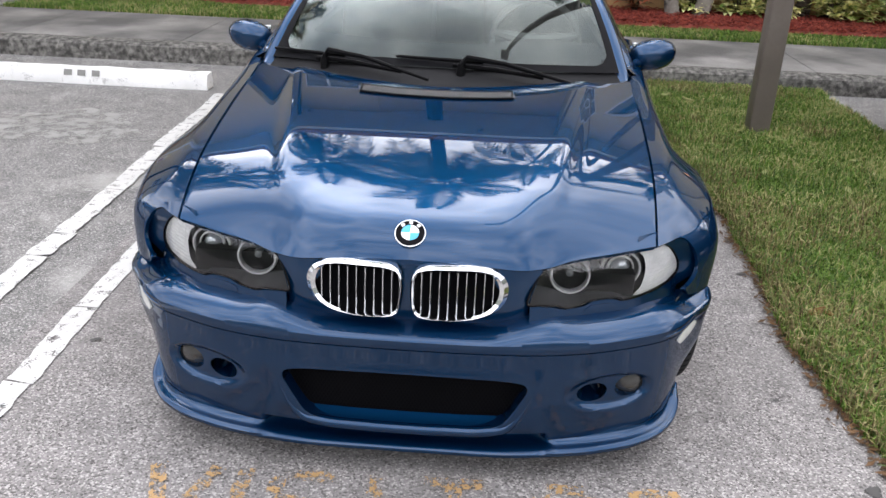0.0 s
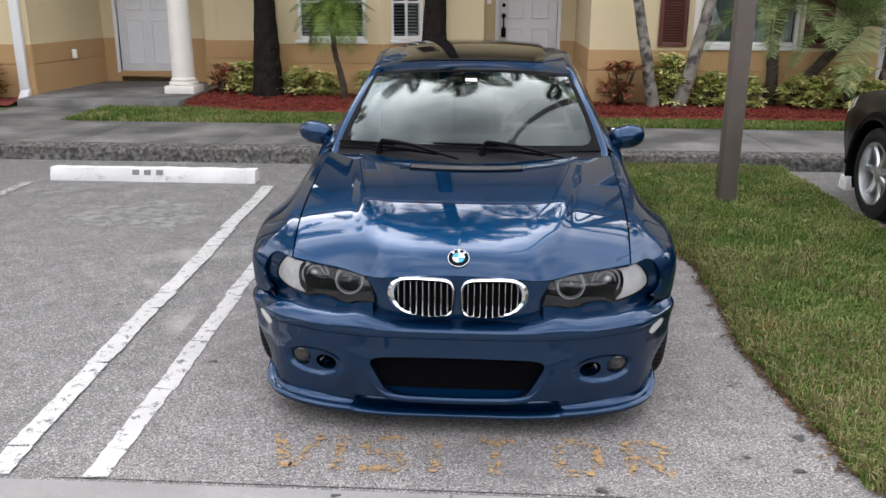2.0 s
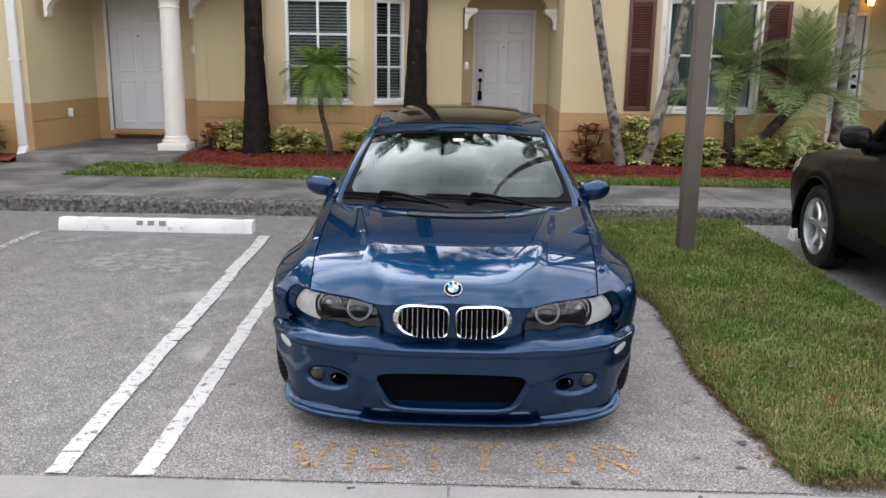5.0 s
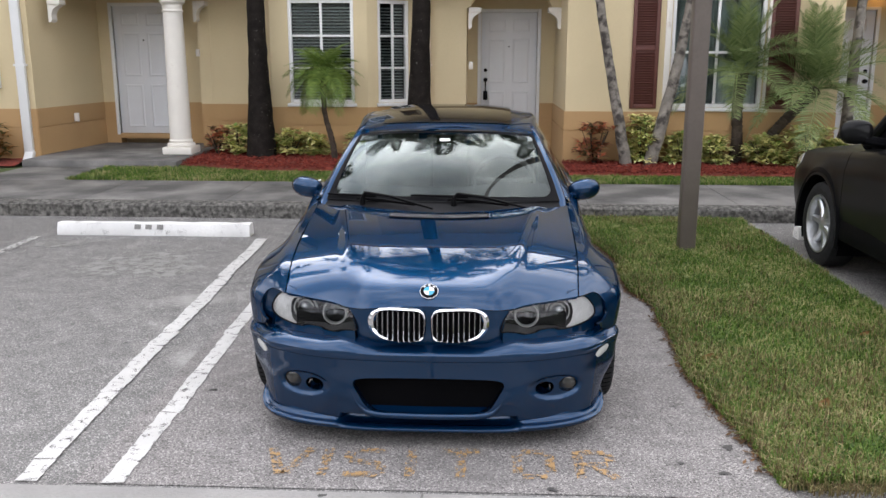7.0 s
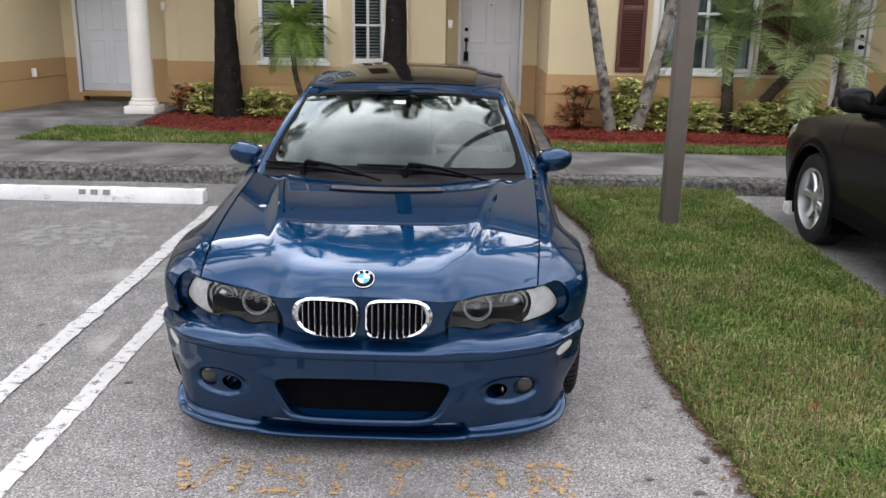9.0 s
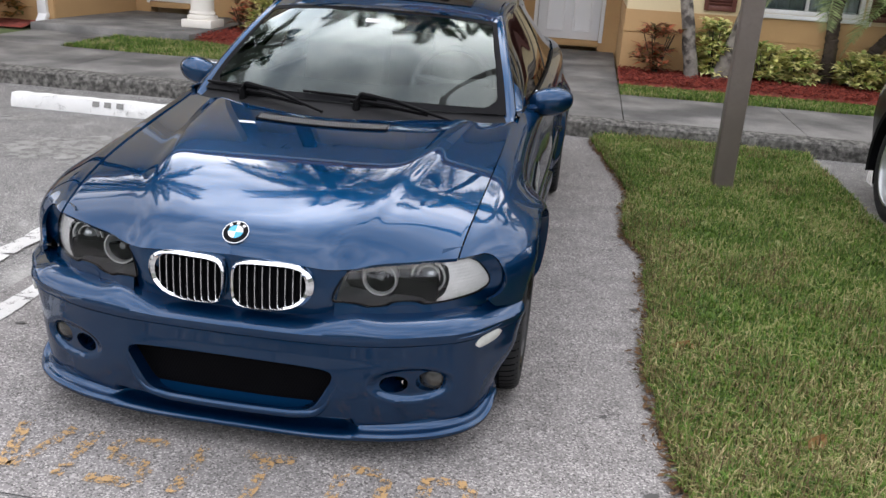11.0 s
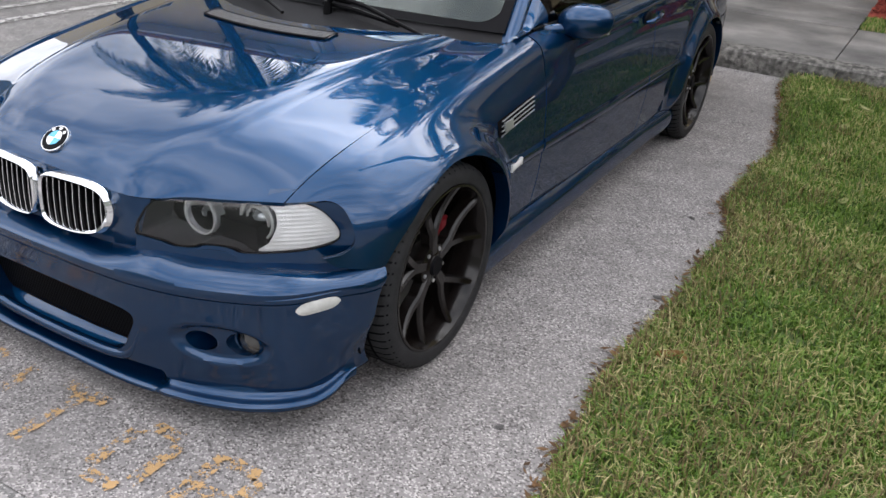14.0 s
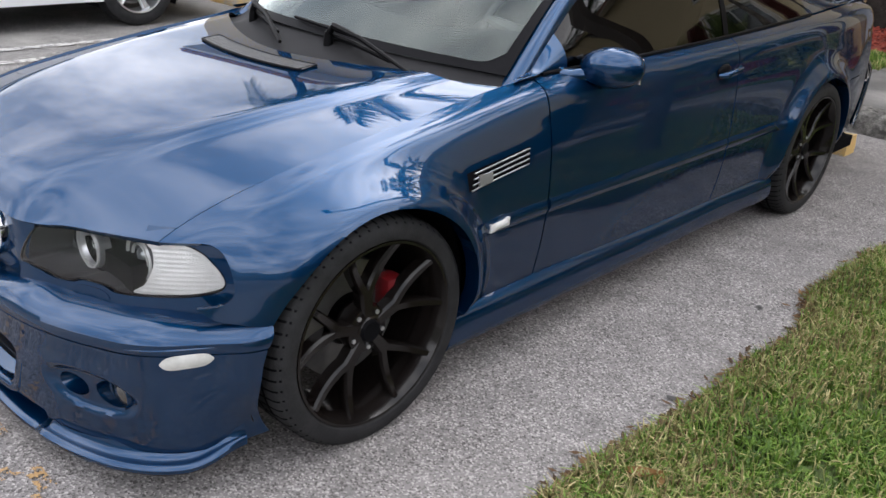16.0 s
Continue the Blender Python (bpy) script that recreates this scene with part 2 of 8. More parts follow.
def worn_paint(name, col, under, cover, scale=14.0, bare=False):
    """Road paint that is worn through to the paving in flecks."""
    m = pbr(name, col, 0.75, var=0.1, bump=0.2)
    nt = m.node_tree
    p = nt.nodes["Principled BSDF"]
    old = p.inputs["Base Color"].links[0].from_socket
    tc = nt.nodes.new("ShaderNodeTexCoord")
    facs = []
    for sc, det in ((scale, 8), (170.0, 2)):
        n = nt.nodes.new("ShaderNodeTexNoise")
        n.inputs["Scale"].default_value, n.inputs["Detail"].default_value = sc, det
        nt.links.new(tc.outputs["Object"], n.inputs["Vector"])
        facs.append(n.outputs["Fac"])
    add = nt.nodes.new("ShaderNodeMath")
    add.operation = "MULTIPLY_ADD"
    add.inputs[1].default_value = 0.6
    nt.links.new(facs[1], add.inputs[0])
    nt.links.new(facs[0], add.inputs[2])
    r = nt.nodes.new("ShaderNodeMapRange")
    r.inputs["From Min"].default_value, r.inputs["From Max"].default_value = cover - 0.05, cover + 0.05
    nt.links.new(add.outputs[0], r.inputs["Value"])
    if bare:
        r.inputs["From Min"].default_value, r.inputs["From Max"].default_value = cover - 0.025, cover + 0.025
        ms = nt.nodes.new("ShaderNodeMixShader")
        nt.links.new(r.outputs["Result"], ms.inputs["Fac"])
        nt.links.new(p.outputs["BSDF"], ms.inputs[1])
        nt.links.new(nt.nodes.new("ShaderNodeBsdfTransparent").outputs["BSDF"], ms.inputs[2])
        nt.links.new(ms.outputs["Shader"], nt.nodes["Material Output"].inputs["Surface"])
        return m
    mx = nt.nodes.new("ShaderNodeMix")
    mx.data_type = "RGBA"
    mx.inputs["B"].default_value = (*under, 1)
    nt.links.new(old, mx.inputs["A"])
    nt.links.new(r.outputs["Result"], mx.inputs["Factor"])
    nt.links.new(mx.outputs["Result"], p.inputs["Base Color"])
    return m


M_PAVE = aggregate("paving", (0.208, 0.195, 0.190), (0.085, 0.079, 0.075), (0.415, 0.39, 0.37), (0.175, 0.165, 0.158), 190.0)
M_LOT = aggregate("old_paving", (0.174, 0.167, 0.162), (0.095, 0.095, 0.09), (0.40, 0.385, 0.365), (0.345, 0.335, 0.315), 190.0, 0.56, 0.66)
M_WALK = pbr("sidewalk_concrete", (0.21, 0.201, 0.19), 0.9, var=0.3, coarse=2.4, fine=60, bump=0.4, stain=(0.085, 0.082, 0.079), stain_at=(0.40, 0.64), stain_scale=1.6)
M_KERB = pbr("kerb_concrete", (0.17, 0.162, 0.148), 0.95, var=0.5, coarse=22, fine=150, bump=0.8, bscale=90, stain=(0.04, 0.038, 0.034), stain_at=(0.40, 0.66), stain_scale=24)
M_STRIP = pbr("gutter_concrete", (0.27, 0.26, 0.25), 0.9, var=0.2, coarse=2, fine=60, bump=0.3, bscale=90)
M_WHITE_LINE = worn_paint("white_line_paint", (0.53, 0.52, 0.50), (0.23, 0.225, 0.22), 0.94, 22.0, True)
M_WHITE_FADED = worn_paint("faded_line_paint", (0.46, 0.45, 0.43), (0.2, 0.195, 0.19), 0.84, 22.0, True)
M_ORANGE = worn_paint("worn_orange_paint", (0.40, 0.25, 0.11), (0.245, 0.235, 0.225), 0.768, 45.0, True)
M_STAIN = worn_paint("pale_mineral_stain", (0.265, 0.258, 0.245), (0.2, 0.2, 0.2), 0.82, 11.0, True)
M_OIL = plain("oil_spot", (0.06, 0.057, 0.055), 0.6, 0.0, 0.0, 0.3)
M_STOP = worn_paint("white_stop_paint", (0.80, 0.79, 0.77), (0.33, 0.32, 0.30), 0.99, 10.0)
M_STOP_Y = worn_paint("yellow_stop_paint", (0.62, 0.42, 0.16), (0.38, 0.35, 0.29), 0.88, 7.0)
M_SOIL = pbr("soil", (0.075, 0.055, 0.035), 0.95, var=0.4, coarse=8, fine=80, bump=0.6, bscale=50)
M_TURF = pbr("turf", (0.07, 0.095, 0.03), 0.95, var=0.35, coarse=3, fine=60, bump=0.6, bscale=80)
M_MULCH_BED = pbr("mulch_bed", (0.20, 0.035, 0.022), 0.95, var=0.45, coarse=14, fine=90, bump=1.0, bscale=60)
M_WALL = pbr("yellow_stucco", (0.64, 0.53, 0.33), 0.9, var=0.04, coarse=1.2, fine=30, bump=0.25, bscale=160)
M_BAND = pbr("ochre_stucco", (0.46, 0.29, 0.135), 0.9, var=0.05, coarse=1.2, fine=30, bump=0.25, bscale=160)
M_TRIM = pbr("cream_trim", (0.76, 0.72, 0.65), 0.7, var=0.05, coarse=4, fine=60, bump=0.1, stain=(0.42, 0.33, 0.25), stain_at=(0.66, 0.8), stain_scale=5)
M_DOOR = pbr("white_door_paint", (0.74, 0.75, 0.77), 0.45, var=0.03, coarse=3, fine=80)
M_FRAME = pbr("white_frame", (0.78, 0.78, 0.77), 0.5, var=0.04)
M_SHUTTER = pbr("maroon_shutter", (0.115, 0.036, 0.026), 0.55, var=0.12, coarse=5, fine=50)
M_ROOF = pbr("roof_tile", (0.28, 0.13, 0.08), 0.8, var=0.25, coarse=4, fine=30, bump=0.3)
M_PIPE = pbr("pinkish_downspout", (0.72, 0.60, 0.52), 0.55, var=0.06)
M_POLE = pbr("bronze_pole_paint", (0.15, 0.125, 0.108), 0.5, var=0.12, coarse=3, fine=40, bump=0.08, bscale=30)
M_ROOM = plain("unlit_room_black", (0.02, 0.02, 0.022), 0.9)
M_BLIND = plain("white_blind", (0.62, 0.62, 0.60), 0.6)
M_WINDOW = glass("window_glass", (0.92, 0.97, 0.97), 0.85)
M_CURTAIN = pbr("grey_green_curtain", (0.20, 0.25, 0.235), 0.9, var=0.1, coarse=3, fine=80)
M_SHEER = pbr("pale_curtain", (0.52, 0.57, 0.54), 0.9, var=0.08, coarse=3, fine=80)
M_BLACK = plain("black_plastic", (0.0035, 0.0035, 0.004), 0.45, 0.0, 0.0, 0.07)
M_RUBBER = pbr("tyre_rubber", (0.021, 0.021, 0.022), 0.72, var=0.3, coarse=20, fine=120, bump=0.15, bscale=200, spec=0.2)
# near-black that puts shade into openings, wells and the underbody
M_DARK = plain("shade_black", (0.004, 0.004, 0.005), 0.9, 0.0, 0.0, 0.05)
M_CHROME = plain("chrome", (0.78, 0.79, 0.8), 0.09, 1.0)
M_SILVER = pbr("silver_alloy", (0.55, 0.56, 0.57), 0.33, 0.85, var=0.06)
M_BARS = plain("stencil_grey", (0.22, 0.215, 0.20), 0.8)


# ---------------------------------------------------------------- ground
def edge_x(y):
    """The ragged paving edge along the grass."""
    e = curve1([(1.3, 1.43), (2.03, 1.40), (2.57, 1.345), (2.9, 1.34), (3.35, 1.37), (3.75, 1.38), (4.0, 1.40), (4.27, 1.32), (4.8, 1.30), (5.17, 1.335), (6.2, 1.20), (7.05, 1.08)])
    return e(y) + 0.022 * noise.noise((y * 5.0, 1.7, 0)) + 0.012 * noise.noise((y * 19.0, 4.1, 0))


def make_ground():
    bm = bmesh.new()
    bmesh.ops.create_grid(bm, x_segments=24, y_segments=24, size=0.5)
    bmesh.ops.transform(bm, matrix=Matrix.Diagonal((1600, 1600, 1, 1)), verts=bm.verts)
    solo("ground", bm, M_LOT, "weathered grey parking lot paving", "ground", "structure")
    # smoother, newer paving of the bay the blue car stands in
    ys = np.linspace(1.42, 7.06, 140)
    bm = bmesh.new()
    a = [bm.verts.new((-1.42, y, 0.004)) for y in ys]
    b = [bm.verts.new((edge_x(y) + 0.03, y, 0.004)) for y in ys]
    for i in range(len(ys) - 1):
        bm.faces.new((a[i], b[i], b[i + 1], a[i + 1]))
    solo("parking_bay", bm, M_PAVE, "grey exposed-aggregate parking bay paving with stains", "pavement", "structure")
    bm = cubes((-30, -3.01, 0.55, 1.395, -0.2, 0.008), (-3.0, -0.016, 0.55, 1.395, -0.2, 0.008), (-0.006, 2.99, 0.55, 1.395, -0.2, 0.008), (3.0, 30, 0.55, 1.395, -0.2, 0.008), bev=0.004)
    solo("gutter_strip", bm, M_STRIP, "pale concrete gutter strip across the bay ends", "pavement", "structure")


def line(name, x0, x1, y0, y1, w, mat, label, wob=0.016):
    """A hand-worn painted stripe with ragged edges."""
    rnd = random.Random(int(100 * x0))
    bm = bmesh.new()
    y = y0
    while y < y1 - 0.02:
        e = min(y + rnd.uniform(0.16, 0.75), y1)
        k = max(4, int((e - y) / 0.025))
        dx, tilt, dw = rnd.uniform(-0.5, 0.5) * wob, rnd.uniform(-0.01, 0.01), rnd.uniform(0.93, 1.07)
        sl0, sl1 = rnd.uniform(-0.015, 0.015), rnd.uniform(-0.015, 0.015)
        prev = None
        for i in range(k + 1):
            t = i / k
            yy = y + (e - 0.007 - y) * t
            x = x0 + (x1 - x0) * (yy - y0) / (y1 - y0) + dx + tilt * (t - 0.5)
            wl = w * dw * (0.5 + 0.10 * noise.noise((x0, yy * 14, 5)) + 0.05 * noise.noise((x0, yy * 50, 2)))
            wr = w * dw * (0.5 + 0.10 * noise.noise((x0 + 9, yy * 14, 5)) + 0.05 * noise.noise((x0 + 9, yy * 50, 2)))
            sl = sl0 * (1 - t) + sl1 * t
            cur = (bm.verts.new((x - wl, yy - sl, 0.009)), bm.verts.new((x + wr, yy + sl, 0.009)))
            if prev:
                bm.faces.new((prev[0], prev[1], cur[1], cur[0]))
            prev = cur
        y = e
    solo(name, bm, mat, label, "road marking", "structure", smooth=False)


def make_lines():
    line("bay_line", -1.62, -1.82, 1.42, 6.03, 0.10, M_WHITE_LINE, "cracked white painted bay line")
    line("bay_line", -1.25, -1.40, 1.42, 5.9, 0.092, M_WHITE_LINE, "cracked white painted bay line beside the blue car")
    line("bay_line", -3.90, -3.96, 1.42, 6.02, 0.09, M_WHITE_FADED, "worn white painted bay line")
    line("bay_line", -4.30, -4.36, 1.42, 5.95, 0.09, M_WHITE_FADED, "worn white painted bay line")


def stroke(bm, pts, w):
    """A flat painted stroke along points on the ground."""
    for (x0, y0), (x1, y1) in zip(pts, pts[1:]):
        d = Vector((x1 - x0, y1 - y0, 0)).normalized()
        n = Vector((-d.y, d.x, 0)) * w / 2
        a, b = Vector((x0, y0, 0.0095)), Vector((x1, y1, 0.0095))
        k = max(2, int((b - a).length / 0.02))
        prev = None
        for i in range(k + 1):
            p = a.lerp(b, i / k)
            j = 1 + 0.25 * noise.noise(p * 30)
            cur = (bm.verts.new(p - n * j), bm.verts.new(p + n * j))
            if prev:
                bm.faces.new((prev[0], cur[0], cur[1], prev[1]))
            prev = cur


def make_letters():
    """The word VISITOR, stencilled on the paving."""
    letters = {
        "V": [[(0, 1), (0.45, 0.05)], [(1, 1), (0.58, 0.05)]],
        "I": [[(0.5, 1), (0.5, 0)]],
        "S": [[(0.95, 0.93), (0.15, 0.93)], [(0.08, 0.9), (0.08, 0.6)], [(0.12, 0.52), (0.9, 0.45)], [(0.94, 0.4), (0.94, 0.1)], [(0.88, 0.06), (0.05, 0.06)]],
        "T": [[(0.5, 0.97), (0.5, 0)], [(0.02, 0.95), (0.4, 0.95)], [(0.6, 0.95), (0.98, 0.95)]],
        "O": [[(0.1, 0.85), (0.1, 0.15)], [(0.9, 0.85), (0.9, 0.15)], [(0.2, 0.95), (0.8, 0.95)], [(0.2, 0.05), (0.8, 0.05)]],
        "R": [[(0.08, 1), (0.08, 0)], [(0.2, 0.95), (0.8, 0.95)], [(0.88, 0.9), (0.88, 0.6)], [(0.8, 0.5), (0.2, 0.5)], [(0.45, 0.42), (0.95, 0.02)]],
    }
    root = thing("painted_word", "worn orange stencilled word on grey paving", "road marking", kind="structure")
    centres = (-0.60, -0.435, -0.27, -0.075, 0.135, 0.44, 0.70)
    for ch, cx in zip("VISITOR", centres):
        bm = bmesh.new()
        for st in letters[ch]:
            stroke(bm, [(cx + (u - 0.5) * 0.17, 1.53 + 0.245 * v + 0.02 * cx) for u, v in st], 0.042)
        part("letter", bm, M_ORANGE, root, "worn orange letter " + ch, smooth=False)


def make_kerb():
    def face(u, v):
        x = -30 + 60 * u
        w = 0.012 * noise.noise((x * 2, v * 3, 0)) + 0.006 * noise.noise((x * 11, v * 9, 3))
        if v < 0.7:
            return (x, 7.06 + 0.03 * v + w, -0.05 + 0.185 * v / 0.7 + 0.0)
        s = (v - 0.7) / 0.3
        return (x, 7.08 + 0.17 * s + w * (1 - s), 0.135 + 0.02 * smooth01(0, 0.35, s) + 0.3 * w * (1 - s))

    solo("kerb", sheet(face, 900, 12), M_KERB, "dark weathered concrete kerb with mould stains", "kerb", "structure")
    root = thing("pavement", "grey stained concrete sidewalk slabs before the houses", "pavement", kind="structure")
    joints = [-16, -13, -10.3, -8.7, -7.2, -5.65, -4.1, -2.55, -1.3, 0.05, 1.34, 2.9, 4.45, 6.0, 7.6, 9.2, 12, 15, 18]
    for x0, x1 in zip(joints, joints[1:]):
        part("slab", cubes((x0 + 0.004, x1 - 0.004, 7.245, 8.66, 0.0, 0.156), bev=0.006), M_WALK, root)
    for y0, y1 in ((8.668, 9.75), (9.758, 10.9), (10.908, 12.5)):
        part("slab", cubes((0.05, 1.33, y0, y1, 0.0, 0.160), bev=0.006), M_WALK, root)
    part("slab", cubes((-6.1, -4.95, 8.668, 9.86, 0.0, 0.158), bev=0.006), M_WALK, root)


def mound(name, x0, x1, y0, y1, z, mat, label, category, bump=0.03, trim=None):
    def f(u, v):
        x = x0 + (x1 - x0) * u
        ya = trim(x) if trim else y0
        y = ya + (y1 - ya) * v
        e = smooth01(0, 0.06, v)
        return (x, y, z + e * 0.02 + e * bump * (noise.noise((x * 2.2, y * 2.2, 3)) * 0.5 + 0.4 * noise.noise((x * 9, y * 9, 1))))

    return solo(name, sheet(f, max(8, int((x1 - x0) * 12)), 24), mat, label, category, "structure")


def left_bed(x):
    return 9.5 + 0.5 * smooth01(-2.6, -4.2, x)


def make_beds():
    mound("lawn_verge", -4.95, 0.04, 8.66, 10.3, 0.13, M_TURF, "narrow strip of mown lawn before the red mulch", "lawn", 0.02)
    mound("lawn_verge", 1.34, 9.0, 8.66, 9.5, 0.13, M_TURF, "narrow strip of mown lawn before the red mulch", "lawn", 0.02)
    mound("lawn_verge", -12, -6.12, 8.66, 10.5, 0.13, M_TURF, "strip of mown lawn beside the porch path", "lawn", 0.02)
    mound("mulch_bed", -4.35, 0.04, 9.5, 12.3, 0.175, M_MULCH_BED, "red bark mulch bed under the bay window", "mulch", 0.05, left_bed)
    mound("mulch_bed", 1.34, 5.4, 9.28, 10.6, 0.175, M_MULCH_BED, "red bark mulch bed under the shuttered window", "mulch", 0.05)
    mound("mulch_bed", -12, -6.2, 9.75, 10.6, 0.175, M_MULCH_BED, "brown mulch bed beside the downspout", "mulch", 0.05)


def make_island():
    """Grass island between the bays, with its bare soil edge."""
    def f(u, v):
        y = 1.50 + (7.07 - 1.50) * v
        xa = edge_x(y) - 0.01
        x = xa + (2.86 + 0.03 * noise.noise((y * 4, 9, 0)) - xa) * u
        e = smooth01(0, 0.05, u) * smooth01(0, 0.05, 1 - u) * smooth01(0, 0.02, v)
        return (x, y, 0.002 + e * (0.03 + 0.02 * noise.noise((x * 3, y * 3, 0))))

    solo("lawn_island", sheet(f, 40, 150), M_TURF, "grass island with a ragged soil edge between parking bays", "lawn", "structure")


make_ground()
make_lines()
make_letters()
make_kerb()
make_beds()
make_island()


# ---------------------------------------------------------------- the house
BAND, SKIRT = 0.91, 0.64


def wall(name, a, b, z1, label, holes=(), thick=0.2, z0=0.05):
    """A wall from a to b on the plan, ochre below and yellow above, with openings (s0, s1, z0, z1) through it."""
    ax, ay = a
    bx, by = b
    L = math.hypot(bx - ax, by - ay)
    m = Matrix.Translation((ax, ay, 0)) @ Matrix.Rotation(math.atan2(by - ay, bx - ax), 4, "Z")
    root = thing(name, label, "wall", kind="structure")
    root.matrix_basis = m
    for nm, mat, lo, hi, y0 in (("lower_wall", M_BAND, z0, BAND, -0.012), ("upper_wall", M_WALL, BAND, z1, 0.0)):
        cuts_s = sorted({0.0, L, *[h[0] for h in holes], *[h[1] for h in holes]})
        cuts_z = sorted({lo, hi, *[min(max(k, lo), hi) for h in holes for k in (h[2], h[3])]} | ({SKIRT, SKIRT + 0.012} if lo < SKIRT < hi else set()))
        bm = bmesh.new()
        for s0, s1 in zip(cuts_s, cuts_s[1:]):
            for k0, k1 in zip(cuts_z, cuts_z[1:]):
                sm, km = (s0 + s1) / 2, (k0 + k1) / 2
                if any(h[0] < sm < h[1] and h[2] < km < h[3] for h in holes):
                    continue
                groove = 0.018 if abs(k0 - SKIRT) < 1e-6 else 0.0
                box(bm, s0, s1, y0 + groove, thick, k0, k1)
        bmesh.ops.remove_doubles(bm, verts=bm.verts, dist=1e-5)
        part(nm, bm, mat, root, smooth=False)
    return root


def window(name, at, angle, w, z0, z1, cols, rows, label, blinds=True, sash=0.05, depth=0.09):
    """A white-framed window with panes, muntins and blinds before a near-black room box; its origin is the lower left
    corner of the opening.
    """
    root = thing(name, label, "window", kind="structure")
    root.matrix_basis = Matrix.Translation((at[0], at[1], 0)) @ Matrix.Rotation(angle, 4, "Z")
    part("window_frame", cubes((0, sash, 0.02, depth, z0, z1), (w - sash, w, 0.02, depth, z0, z1), (sash, w - sash, 0.02, depth, z1 - sash, z1), (sash, w - sash, 0.02, depth, z0, z0 + sash), bev=0.004), M_FRAME, root)
    part("window_sill", cubes((-0.03, w + 0.03, -0.05, 0.06, z0 - 0.05, z0 - 0.002), bev=0.006), M_FRAME, root)
    iw, ih = (w - 2 * sash), (z1 - z0 - 2 * sash)
    for i in range(1, cols):
        x = sash + iw * i / cols
        part("muntin", cubes((x - 0.018, x + 0.018, 0.03, 0.07, z0 + sash, z1 - sash), bev=0.003), M_FRAME, root)
    for j in range(1, rows):
        z = z0 + sash + ih * j / rows
        part("rail", cubes((sash, w - sash, 0.034, 0.066, z - 0.016, z + 0.016), bev=0.003), M_FRAME, root)
    for i in range(cols):
        for j in range(rows):
            xa, za = sash + iw * i / cols, z0 + sash + ih * j / rows
            p = part("pane", cubes((xa + 0.019, xa + iw / cols - 0.019, 0.048, 0.052, za + 0.017, za + ih / rows - 0.017)), M_WINDOW, root, smooth=False)
            p.visible_shadow = False
    if blinds:
        bm = bmesh.new()
        n = int(ih / 0.045)
        for k in range(n):
            z = z0 + sash + 0.02 + k * 0.045
            box(bm, sash, w - sash, -0.02, 0.02, -0.0015, 0.0015, m=Matrix.Translation((0, 0.125, z)) @ Matrix.Rotation(radians(28), 4, "X"))
        tagged(part("blind", bm, M_BLIND, root, "white horizontal slat blind", smooth=False), kind="stuff")
    if not blinds:
        for x0, x1, mat in ((sash, w / 2, M_CURTAIN), (w / 2 + 0.004, w - sash, M_SHEER)):
            bm = sheet(lambda u, v: (x0 + (x1 - x0) * u, 0.13 + 0.012 * math.sin(44 * u) + 0.005 * math.sin(97 * u + 1), z0 + sash + ih * v), 60, 2)
            part("curtain", solidify(bm, 0.003), mat, root)
    # open box whose near-black colour stands for the unlit interior
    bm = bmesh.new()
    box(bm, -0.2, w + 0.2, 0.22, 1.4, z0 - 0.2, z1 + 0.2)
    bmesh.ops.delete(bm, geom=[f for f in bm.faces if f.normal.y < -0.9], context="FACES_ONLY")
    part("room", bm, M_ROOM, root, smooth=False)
    return root


